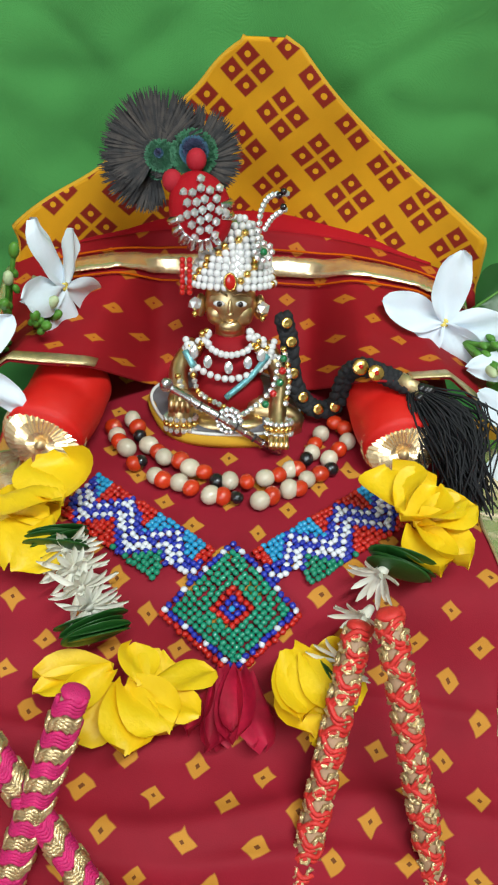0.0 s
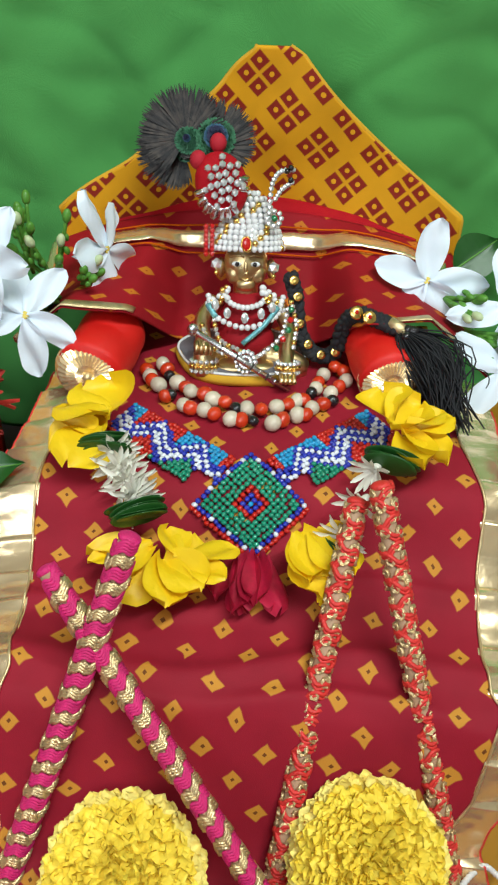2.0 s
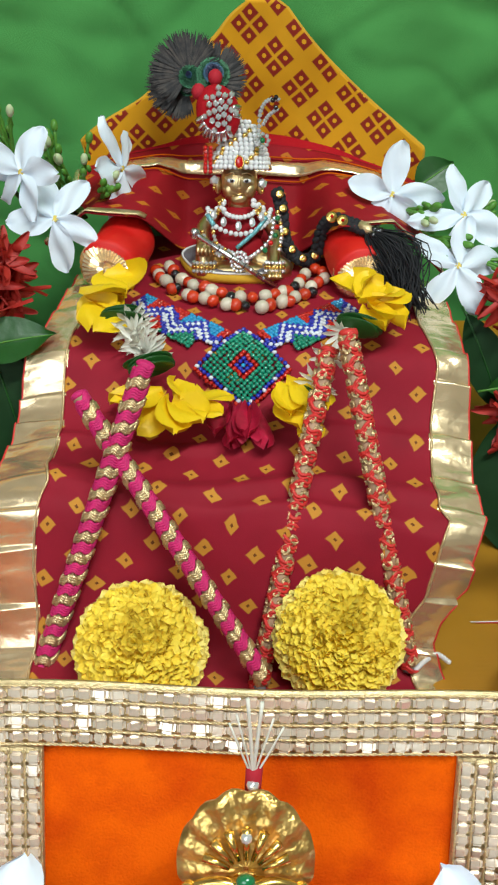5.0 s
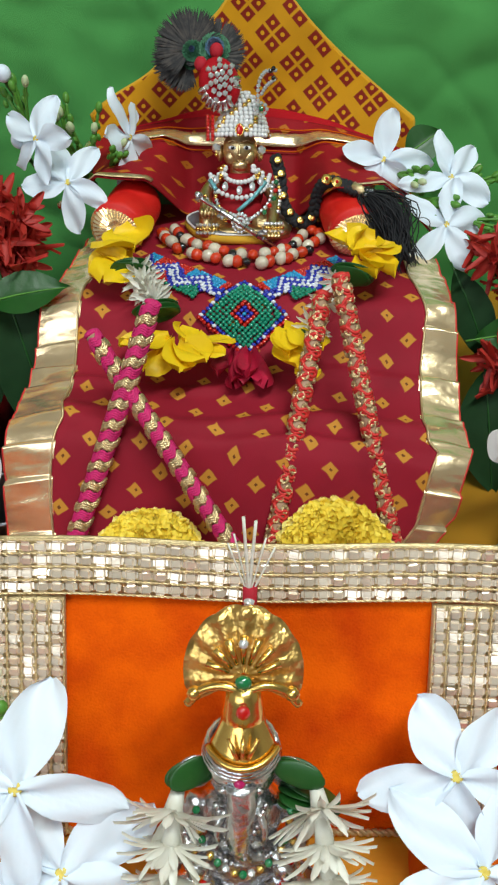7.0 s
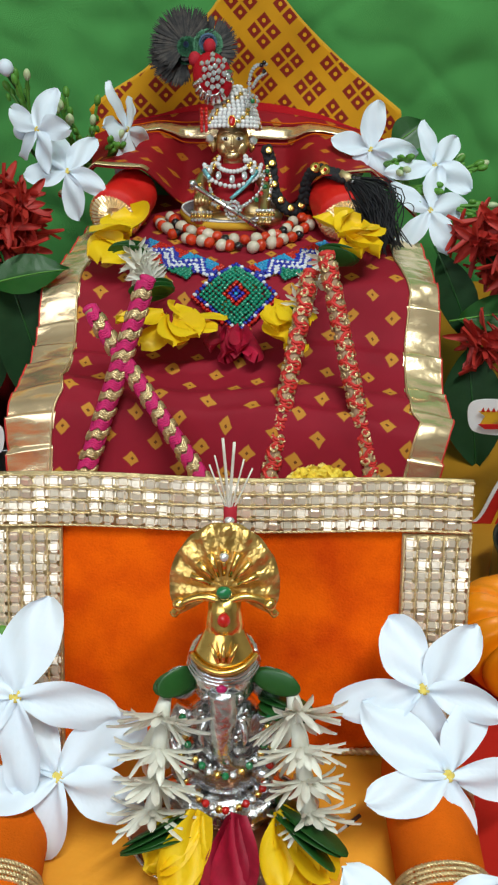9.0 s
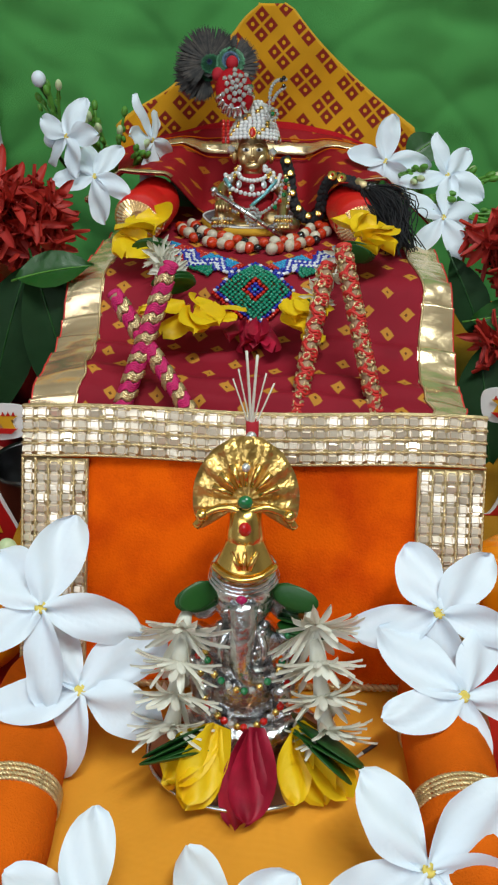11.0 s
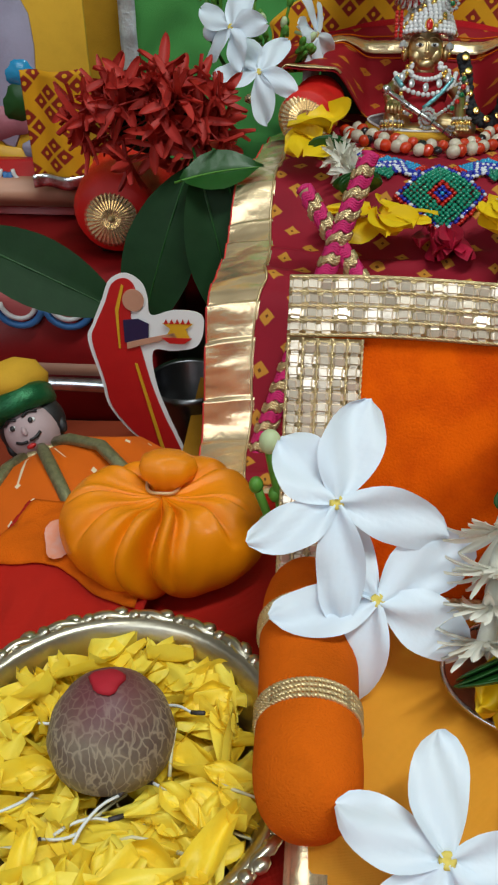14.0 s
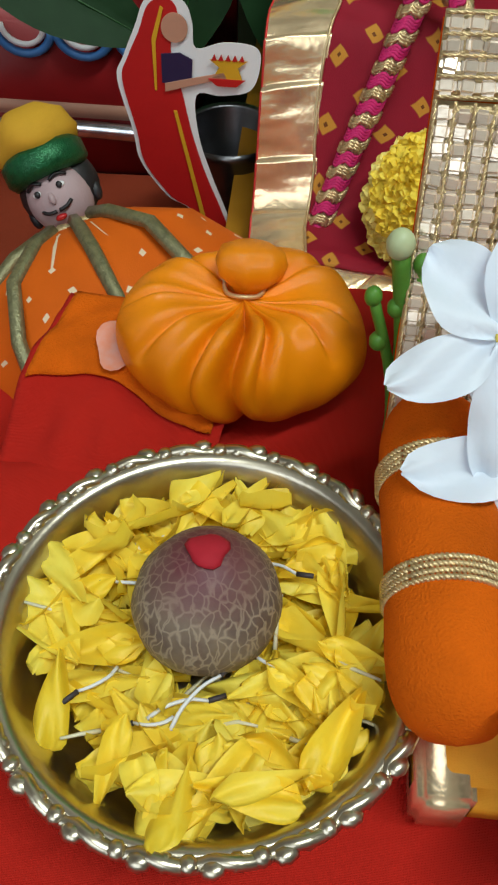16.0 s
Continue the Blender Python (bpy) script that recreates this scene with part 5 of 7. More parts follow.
for k in range(46):
    side = -1 if k % 2 else 1
    q = rnd.random()
    p = Vector((-0.0092 + side * lerp(0.0065, 0.0155, q), lerp(0.2405, 0.2440, q) + rnd.gauss(0, 0.0003), lerp(0.0590, 0.0520, q) + rnd.uniform(-0.0028, 0.0028)))
    bead_at("pearl", PEARL if k % 5 else GOLDB, neck, p, rnd.uniform(0.0010, 0.0014))
flute = thing("flute", "slim silver flute with dark rings held by the statue", "flute")
FA, FB = Vector((-0.0285, 0.2190, 0.0530)), Vector((0.0082, 0.2120, 0.0310))
part("pipe", tube([FA.lerp(FB, t) for t in (0, 0.5, 1)], 0.00125, 12), M["silver"], flute)
for k in range(9):
    c = FA.lerp(FB, 0.2 + k * 0.08)
    part("ring", tube([c, c + (FB - FA) * 0.012], 0.00145, 10), M["dark"] if k % 2 else M["silver"], flute)
part("mouthpiece", ball(FA, (0.0022, 0.0020, 0.0026), u=12, v=8), M["silver"], flute)
for c, rr in (((-0.0245, 0.2345, 0.0315), 0.0050), ((0.0075, 0.2290, 0.0325), 0.0040)):
    br = thing("bracelet", "sparkling rhinestone bracelet on the statue", "bracelet", group="bracelets", m=LEANT)
    for j in range(3):
        for k in range(14):
            a = 6.283 * k / 14
            bead_at("stone", STONE if j != 1 else GOLDB, br, (c[0] + math.cos(a) * rr, c[1] + math.sin(a) * rr * 0.8, c[2] + (j - 1) * 0.0019), 0.0010)
sash = thing("jewelled_sash", "jewelled sash with turquoise panel and rhinestones", "sash", m=LEANT)
part("panel", tube(spline([(0.0035, 0.2385, 0.0540), (-0.0020, 0.2365, 0.0470), (-0.0100, 0.2355, 0.0400)], 8), 0.0011, 6), M["turquoise_foil"], sash, "turquoise foil")
part("panel_left", tube(spline([(-0.0235, 0.2390, 0.0545), (-0.0205, 0.2365, 0.0500)], 4), 0.0012, 6), M["turquoise_foil"], sash)
for k, p in enumerate(spline([(0.0072, 0.2370, 0.0535), (0.0050, 0.2340, 0.0440), (-0.0020, 0.2310, 0.0375), (-0.0070, 0.2300, 0.0350)], 14)):
    bead_at("stone", STONE, sash, p, 0.0011)
for k in range(5):
    p = spline([(0.0085, 0.2360, 0.0535), (0.0075, 0.2340, 0.0460), (0.0030, 0.2310, 0.0395)], 4)[k]
    part("gem", ball(p, 0.0013, u=8, v=6), M["gem_red"] if k % 2 else M["gem_green"], sash)
for k in range(14):
    a = 6.283 * k / 14
    bead_at("stone", STONE, sash, (-0.0085 + 0.0036 * math.cos(a), 0.2285 - 0.0012 * math.sin(a), 0.0345 + 0.0042 * math.sin(a)), 0.0011)
    bead_at("stone", STONE, sash, (-0.0085 + 0.0020 * math.cos(a), 0.2280, 0.0345 + 0.0022 * math.sin(a)), 0.0009)

for pts, n in (([(-0.0215, 0.2385, 0.0525), (-0.0190, 0.2360, 0.0420), (-0.0105, 0.2335, 0.0375)], 12), ([(-0.0255, 0.2350, 0.0470), (-0.0225, 0.2330, 0.0400), (-0.0160, 0.2320, 0.0360)], 9), ([(0.0085, 0.2385, 0.0560), (0.0105, 0.2350, 0.0480), (0.0095, 0.2310, 0.0400)], 10)):
    for k, p in enumerate(spline(pts, n)):
        bead_at("stone", STONE if k % 3 else GOLDB, sash, p, 0.0011)

# seed mala in two strands
mala = thing("seed_mala", "two-strand mala of ivory, red and black seeds", "necklace")
SEED = {}
for nm in ("ivory_bead", "red_bead", "black_bead"):
    bm = bmesh.new()
    bmesh.ops.create_uvsphere(bm, u_segments=12, v_segments=8, radius=1)
    SEED[nm] = mesh_of("seed", bm, M[nm])
rnd = random.Random(6)
for pts, n, up in (([(-0.0470, 0.2180), (-0.0390, 0.2020), (-0.0260, 0.1915), (-0.0070, 0.1855), (0.0120, 0.1900), (0.0230, 0.2010), (0.0310, 0.2190)], 23, 0.0030),
                   ([(-0.0405, 0.2200), (-0.0345, 0.2080), (-0.0220, 0.1985), (-0.0070, 0.1925), (0.0090, 0.1960), (0.0175, 0.2060), (0.0250, 0.2200)], 20, 0.0036)):
    for k, p in enumerate(spline([(x, y, 0) for x, y in pts], n)):
        nm = ("red_bead", "ivory_bead", "red_bead", "ivory_bead", "red_bead", "black_bead", "ivory_bead")[(k + (up > 0.0032) * 3) % 7]
        sz = {"red_bead": 0.0027, "ivory_bead": 0.0029, "black_bead": 0.0022}[nm] * rnd.uniform(0.92, 1.08)
        m = Matrix.Translation((p.x + rnd.gauss(0, 0.0007), p.y + 0.0025 + rnd.gauss(0, 0.0010), bed_z(p.x, p.y) + up)) @ rot(rnd.uniform(0, 90), rnd.uniform(0, 90), rnd.uniform(0, 360)) @ Matrix.Diagonal((sz, sz * 1.12, sz, 1))
        piece("seed", SEED[nm], mala, m)

# beaded collar: a green diamond and two zigzag straps
collar = thing("bead_collar", "glass bead collar with green diamond and white zigzag straps", "collar")
BEAD = {}
for c in ("green", "white", "blue", "sky", "red"):
    bm = bmesh.new()
    bmesh.ops.create_uvsphere(bm, u_segments=7, v_segments=4, radius=1)
    BEAD[c] = mesh_of("glass_bead", bm, M["bead_" + c])
spots = []
DL, DT, DR, DB = Vector((-0.0245, 0.1540)), Vector((-0.0062, 0.1735)), Vector((0.0118, 0.1550)), Vector((-0.0050, 0.1375))
N = 15
for i in range(N):
    for j in range(N):
        u, v = i / (N - 1), j / (N - 1)
        p = DL * (1 - u) * (1 - v) + DT * (1 - u) * v + DB * u * (1 - v) + DR * u * v
        e = min(i, j, N - 1 - i, N - 1 - j)
        m_ = max(abs(i - 7), abs(j - 7))
        c = "green"
        if e == 0:
            c = "white" if (i + j) % 4 == 0 else "blue"
        elif e == 1 and (j == 1 or i == N - 2):
            c = "red" if (j == 0 or i == N - 1) else "green"
        if m_ == 0:
            c = "sky"
        elif m_ == 1:
            c = "blue"
        elif m_ == 2:
            c = "red"
        spots.append((p.x, p.y, c))
for i in range(N):
    for s in range(2):
        u = i / (N - 1)
        q = DL.lerp(DB, u) if s == 0 else DR.lerp(DB, u)
        spots.append((q.x + (-0.0013 if s == 0 else 0.0013), q.y - 0.0011, "red"))
for sgn, e0, e1 in ((-1, Vector((-0.0535, 0.1905)), Vector((-0.0150, 0.1630))), (1, Vector((0.0415, 0.1905)), Vector((0.0035, 0.1630)))):
    d = (e1 - e0).normalized()
    nrm = Vector((-d.y, d.x)) * (1 if sgn < 0 else -1)
    ln = (e1 - e0).length
    for i in range(int(ln / 0.00166)):
        for j in range(11):
            s, w = i * 0.00166, (j - 5) * 0.00166
            p = e0 + d * s + nrm * w
            ph = (s / 0.0180 + 0.15) % 1.0
            tri = (abs(ph - 0.5) * 4 - 1) * 0.0042
            q = (w - tri) / 0.00166 * 0.80
            k = round(q)
            if s > ln - 0.010 and w < -0.003:
                continue
            c = "white" if k in (-1, 1) else "blue" if k in (-2, 0, 2) else (("sky" if int(s / 0.0180 + 0.65) % 2 == 0 else "red") if q > 0 else ("red" if s < 0.020 else "green"))
            if abs(tri) > 0.0035 and k in (3, -3) and abs(w) > 0.006:
                continue
            spots.append((p.x, p.y, c))
rnd = random.Random(9)
rest = {}
for k, (x, y, c) in enumerate(spots):
    off = y - 0.155
    y = y_of(arc_of(0.1535) + off * (1.10 if off > 0 else 0.97))
    p = Vector((x + rnd.gauss(0, 0.0002), y + rnd.gauss(0, 0.0002) - 0.0011, bed_z(x, y) + 0.0018))
    m = Matrix.Translation(p) @ rot(rnd.uniform(-20, 20), rnd.uniform(-20, 20), rnd.uniform(0, 180)) @ Matrix.Diagonal((0.00118, 0.00100, 0.00092, 1))
    if k < 300:
        piece("bead", BEAD[c], collar, m)
    else:
        bm = rest.setdefault(c, bmesh.new())
        bmesh.ops.create_uvsphere(bm, u_segments=7, v_segments=4, radius=1, matrix=m)
for c, bm in rest.items():
    tagged(part("beadwork", bm, M["bead_" + c], collar), kind="stuff")


# ---- garland on the bed ----
def yellow_flower(at, spin, size, n, seed, tilt=25, open_=75, broad=1.0):
    rnd = random.Random(seed)
    t = thing("yellow_flower", "broad crumpled yellow flower petals strung in a garland", "flower", group="garland flowers", m=Matrix.Translation(at) @ rot(0, 0, spin))
    for k in range(n):
        bm = bmesh.new()
        a = lerp(-open_, open_, k / max(1, n - 1)) + rnd.uniform(-10, 10)
        m = Matrix.Translation((0, 0, 0.0012 * (k % 3))) @ rot(0, 0, a) @ rot(rnd.uniform(0, tilt), rnd.uniform(-25, 25), 0)
        petal(bm, m, size * rnd.uniform(0.85, 1.1), size * broad * rnd.uniform(0.75, 1.0), cup=rnd.uniform(-0.2, 0.55), curl=rnd.uniform(-0.5, 0.15), tip=0.6, base=0.3, nu=7, nv=8, wav=0.07, seed=seed * 11 + k)
        part("petal", bm, M["yellow_petal"], t)
    return t


def bz(x, y, up):
    return (x, y, bed_z(x, y) + up)


yellow_flower((-0.0570, 0.1690, 0.0430), 110, 0.0165, 3, 1, 15, 45, 1.3)
yellow_flower((-0.0540, 0.1725, 0.0475), 40, 0.0185, 3, 2, 15, 50, 1.3)
yellow_flower((-0.0330, 0.1285, 0.0250), 180, 0.0175, 3, 3, 12, 40)
yellow_flower((-0.0275, 0.1275, 0.0270), 262, 0.0185, 2, 4, 12, 18, 0.75)
yellow_flower((-0.0290, 0.1270, 0.0275), 352, 0.0140, 2, 15, 12, 22)
yellow_flower((-0.0370, 0.1320, 0.0265), 112, 0.0190, 3, 5, 12, 24, 0.6)
yellow_flower((0.0095, 0.1385, 0.0280), 190, 0.0225, 2, 6, 8, 9, 0.75)
yellow_flower((0.0135, 0.1370, 0.0290), 203, 0.0240, 2, 7, 8, 14, 0.90)
yellow_flower((0.0160, 0.1370, 0.0285), 350, 0.0100, 1, 17, 12)
yellow_flower((0.0255, 0.1230, 0.0190), 200, 0.0120, 1, 8, 5)
yellow_flower((0.0400, 0.1700, 0.0480), 320, 0.0185, 3, 9, 15, 40, 1.2)
yellow_flower((0.0440, 0.1680, 0.0460), 235, 0.0200, 3, 10, 12, 40, 0.8)


def leaf_stack(at, spin, size, n, seed, tilt=0):
    """Rolled green leaves pressed together on the thread."""
    rnd = random.Random(seed)
    t = thing("folded_leaves", "stack of folded dark green leaves on the garland thread", "leaves", group="garland leaves", m=Matrix.Translation(at) @ rot(tilt, 0, spin))
    for k in range(n):
        bm = bmesh.new()
        ball((rnd.uniform(-0.0006, 0.0006), (k - n / 2) * 0.0011, rnd.uniform(-0.0004, 0.0004)), (size * 0.5 * rnd.uniform(0.9, 1.1), 0.0006, size * 0.28), bm, 18, 10, rot=rot(rnd.gauss(20, 8), rnd.gauss(0, 6), rnd.gauss(0, 6)))
        part("leaf", bm, M["leaf"], t)
    return t


leaf_stack((-0.0545, 0.1635, 0.0440), 10, 0.0175, 6, 1)
leaf_stack((-0.0418, 0.1395, 0.0365), 22, 0.0185, 6, 2)
leaf_stack((0.0395, 0.1560, 0.0455), -25, 0.0185, 5, 3)
leaf_stack((0.0215, 0.1310, 0.0300), -55, 0.0120, 3, 4)


def tuberose(at, direction, size, seed, n=16, open_=55, neck=0.0018):
    """A shaggy cream flower: narrow tepals that curl out from a short tube."""
    rnd = random.Random(seed)
    q = Vector(direction).normalized().to_track_quat("Z", "Y").to_matrix().to_4x4()
    t = thing("tuberose", "cream-white shaggy tuberose floret strung in a garland", "flower", group="tuberose florets", m=Matrix.Translation(at) @ q)
    for k in range(n):
        bm = bmesh.new()
        m = rot(0, 0, 360 * k / n + rnd.uniform(-9, 9)) @ Matrix.Translation((0, neck * 0.7, 0)) @ rot(90 - open_ + rnd.uniform(-22, 18), 0, 0)
        petal(bm, m, size * rnd.uniform(0.7, 1.15), size * 0.21, cup=0.6, curl=rnd.uniform(-0.9, 0.5), tip=0.6, base=0.5, nu=2, nv=5, seed=seed * 5 + k)
        part("tepal", bm, M["tuberose"], t)
    part("tube", tube([(0, 0, -size * 0.5), (0, 0, 0.0005)], lambda v: neck * (0.62 + 0.38 * v), 12), M["tuberose"], t)
    return t


for k in range(4):
    q = k / 3
    tuberose((lerp(-0.0520, -0.0440, q), lerp(0.1600, 0.1455, q), lerp(0.0425, 0.0365, q)), (0.45, -0.75, 0.10), 0.0088, 30 + k, n=24, open_=68)
for k in range(3):
    q = k / 2
    tuberose((lerp(0.0335, 0.0240, q), lerp(0.1530, 0.1330, q), lerp(0.0440, 0.0330, q)), (-0.5, -0.7, 0.1), 0.0085, 40 + k, n=14, open_=50)
rose = thing("rose_petals", "dark maroon rose petals folded side by side", "petals", bz(-0.0055, 0.1390, 0.0030))
rnd = random.Random(12)
for k in range(8):
    q = k / 7 * 2 - 1
    bm = bmesh.new()
    petal(bm, Matrix.Translation((q * 0.0056, 0.001 + rnd.uniform(-0.001, 0.001), 0.0012 * (k % 2))) @ rot(rnd.uniform(2, 8), rnd.uniform(-30, 30), 180 + q * 10 + rnd.uniform(-6, 6)), rnd.uniform(0.0210, 0.0255), rnd.uniform(0.0080, 0.0105), cup=rnd.choice((-1, 1)) * rnd.uniform(0.5, 0.9), curl=rnd.uniform(-0.1, 0.05), tip=0.62, base=0.3, nu=8, nv=8, wav=0.06, seed=k)
    part("petal", bm, M["maroon_petal"], rose)

# ---- black braid with sequins and a tassel ----
braid_path = spline([(0.0080, 0.2430, 0.0635), (0.0105, 0.2400, 0.0560), (0.0125, 0.2330, 0.0440), (0.0190, 0.2290, 0.0365), (0.0262, 0.2280, 0.0385), (0.0285, 0.2260, 0.0520), (0.0325, 0.2230, 0.0590), (0.0400, 0.2190, 0.0590), (0.0470, 0.2160, 0.0575)], 90)
hair = thing("hair_braid", "black wool braid with gold sequins and a tassel", "hair braid")
for ph in range(3):
    pts = []
    for i, p in enumerate(braid_path):
        d = (braid_path[min(i + 1, 90)] - braid_path[max(i - 1, 0)]).normalized()
        a = d.cross(Vector((0, -0.7, 0.7))).normalized()
        w = i / 90 * 70 + ph * 2.094
        pts.append(p + a * 0.0017 * math.sin(w) + d.cross(a) * 0.0011 * math.sin(2 * w))
    part("strand", tube(pts, 0.0017, 7), M["black_wool"], hair)
for k, i in enumerate((4, 12, 20, 28, 36, 44)):
    p = braid_path[i] + Vector((0.0004, -0.0026, 0.0022))
    part("sequin", lathe(((0.0006, 0.0), (0.0019, 0.0002), (0.0017, 0.0005), (0.0006, 0.0003)), 12, m=frame_from(p, (0.2, -0.75, 0.6))), M["gold"], hair, "gold sequin")
for p in ((0.0318, 0.2195, 0.0617), (0.0365, 0.2175, 0.0610)):
    part("mirror_sequin", lathe(((0.0004, 0.0008), (0.0012, 0.0003), (0.0023, 0.0004), (0.0026, 0.0), (0.0024, -0.0003)), 16, m=frame_from(p, (0.1, -0.75, 0.65))), M["gold"], hair, "round gold sequin")
    part("stone", ball(Vector(p) + Vector((0, -0.0006, 0.0006)), 0.0008, u=8, v=5), M["gem_red"], hair)
part("gold_binding", tube([(0.0440, 0.2175, 0.0592), (0.0500, 0.2140, 0.0572)], 0.0024, 12), M["gold_thread"], hair)
rnd = random.Random(12)
for k in range(5):
    part("black_bead", ball((0.0505 + rnd.uniform(-0.002, 0.005), 0.2125 + rnd.uniform(-0.002, 0.002), 0.0575 + rnd.uniform(-0.001, 0.002)), 0.0019, u=10, v=7), M["black_bead"], hair)
bm = bmesh.new()
for k in range(230):
    o = Vector((rnd.gauss(0, 0.0036), rnd.gauss(0, 0.0022), rnd.gauss(0, 0.0014)))
    end = Vector((0.0645, 0.1920, 0.0365)) + Vector((rnd.gauss(0, 0.0045), rnd.gauss(0, 0.0060), rnd.gauss(0, 0.0014)))
    mid = Vector((0.0590, 0.2040, 0.0525)) + o * 1.4
    tube(spline([Vector((0.0500, 0.2135, 0.0570)) + o * 0.45, mid, end], 7), 0.00035, 3, bm)
for k in range(10):
    o = Vector((0.066, 0.205, 0.050)) + Vector((rnd.gauss(0, 0.006), rnd.gauss(0, 0.006), rnd.gauss(0, 0.003)))
    r = rnd.uniform(0.003, 0.006)
    q = rot(rnd.uniform(0, 90), rnd.uniform(0, 90), rnd.uniform(0, 360))
    tube([o + (q @ Vector((math.cos(a) * r, math.sin(a) * r, a * 0.0004))) for a in np.linspace(0, rnd.uniform(2, 4), 10)], 0.00025, 3, bm)
part("tassel", bm, M["black_wool"], hair, "loose black thread tassel")


# ---- silver elephant-headed idol on the seat ----
dish = thing("oval_dish", "small oval dark copper dish under the silver idol", "dish", (-0.0042, -0.0930, 0.0112))
bm = lathe(((0.0150, 0.0), (0.0190, 0.0003), (0.0225, 0.0024), (0.0232, 0.0031), (0.0226, 0.0031), (0.0188, 0.0010), (0.002, 0.0008)), 60)
bmesh.ops.transform(bm, matrix=Matrix.Diagonal((1.0, 0.72, 1, 1)), verts=bm.verts)
part("body", bm, M["copper"], dish)
pts = [(math.cos(a) * 0.0231, math.sin(a) * 0.0231 * 0.72, 0.0031) for a in np.linspace(0, 6.283, 80)]
part("rim", tube(pts, 0.0006, 6), M["silver"], dish)


def build_idol():
    bm = bmesh.new()
    X = -0.0045
    ball((X, -0.0845, 0.0155), (0.0150, 0.0100, 0.0040), bm, 24, 10)
    ball((X, -0.0815, 0.0260), (0.0108, 0.0085, 0.0100), bm, 22, 14)
    ball((X, -0.0790, 0.0365), (0.0095, 0.0072, 0.0085), bm, 20, 12)
    ball((X, -0.0765, 0.0500), (0.0076, 0.0070, 0.0086), bm, 24, 16)
    ball((X - 0.0030, -0.0808, 0.0545), (0.0036, 0.0030, 0.0036), bm, 12, 8)
    ball((X + 0.0030, -0.0808, 0.0545), (0.0036, 0.0030, 0.0036), bm, 12, 8)
    tube(spline([(X, -0.0822, 0.0525), (X, -0.0850, 0.0475), (X - 0.0004, -0.0872, 0.0420), (X - 0.0002, -0.0880, 0.0370), (X + 0.0022, -0.0882, 0.0335), (X + 0.0050, -0.0872, 0.0330)], 20), lambda t: 0.0037 - 0.0021 * t, 14, bm)
    for s in (-1, 1):
        ball((X + s * 0.0098, -0.0775, 0.0485), (0.0042, 0.0014, 0.0062), bm, 14, 10, rot=rot(0, s * 14, s * -20))
        ball((X + s * 0.0036, -0.0829, 0.0505), (0.0012, 0.0008, 0.0008), bm, 8, 6)
        tube(spline([(X + s * 0.0036, -0.0842, 0.0455), (X + s * 0.0050, -0.0870, 0.0425), (X + s * 0.0046, -0.0880, 0.0395)], 6), lambda t: 0.0012 - 0.0007 * t, 8, bm)
        tube(spline([(X + s * 0.0090, -0.0780, 0.0400), (X + s * 0.0128, -0.0810, 0.0335), (X + s * 0.0095, -0.0880, 0.0300)], 8), 0.0028, 10, bm)
        ball((X + s * 0.0092, -0.0895, 0.0305), (0.0026, 0.0020, 0.0030), bm, 10, 7)
        tube(spline([(X + s * 0.0060, -0.0850, 0.0190), (X + s * 0.0130, -0.0880, 0.0190), (X + s * 0.0040, -0.0935, 0.0175)], 8), 0.0034, 10, bm)
        for k in range(6):
            ball((X + s * (0.0052 - 0.0006 * k), -0.0846 - 0.0004 * k, 0.0478 - 0.0020 * k), 0.0008, bm, 7, 5)
    for k in range(3):
        tube([(X + math.cos(a) * (0.0078 - k * 0.0003), -0.0770 + math.sin(a) * 0.0070, 0.0560 + k * 0.0012) for a in np.linspace(0, 6.283, 24)], 0.0007, 5, bm)
    for k in range(26):
        a = math.pi + math.pi * k / 25
        ball((X + math.cos(a) * 0.0104, -0.0815 + math.sin(a) * 0.0078, 0.0320 + 0.0030 * abs(math.cos(a))), 0.0009, bm, 6, 4)
    single("elephant_headed_idol", bm, M["old_silver"], "small antique silver elephant-headed idol seated in a dish", "statue")


build_idol()
gc = thing("gold_crown", "gilt fan-shaped crown with green and red stones", "crown", (-0.0042, -0.0775, 0.0605))
GM = rot(-22, 0, 0)


def fan_plate(u, v):
    a = lerp(-0.55, math.pi + 0.55, u)
    r = lerp(0.0006, 0.0122, v) * (1 + 0.06 * math.sin(a) ** 4)
    ridge = 0.0006 * math.sin(u * 60) * v
    return GM @ Vector((math.cos(a) * r * 1.0, 0.0022 * v * v + ridge, 0.0145 + math.sin(a) * r * 1.12))


part("fan", sheet(fan_plate, 60, 8, thick=0.0008), M["gilt"], gc, "ribbed translucent gold fan")
for k in range(7):
    a = lerp(0.35, math.pi - 0.35, k / 6)
    p0, p1 = Vector((math.cos(a) * 0.003, -0.0016, 0.0152 + math.sin(a) * 0.003)), Vector((math.cos(a) * 0.0078, -0.0010, 0.0150 + math.sin(a) * 0.0088))
    part("ray", tube([GM @ p0, GM @ p1], lambda t: 0.0005 + 0.0004 * t, 7), M["gold"], gc)
for s in (-1, 1):
    pts = spline([GM @ Vector((s * 0.0008, -0.0020, 0.0125)), GM @ Vector((s * 0.0045, -0.0016, 0.0133)), GM @ Vector((s * 0.0085, -0.0010, 0.0118)), GM @ Vector((s * 0.0112, -0.0004, 0.0085))], 16)
    part("scroll", tube(pts, 0.0010, 8), M["gold"], gc)
    part("scroll_end", ball(GM @ Vector((s * 0.0098, -0.0010, 0.0112)), 0.0016, u=10, v=7), M["gold"], gc)
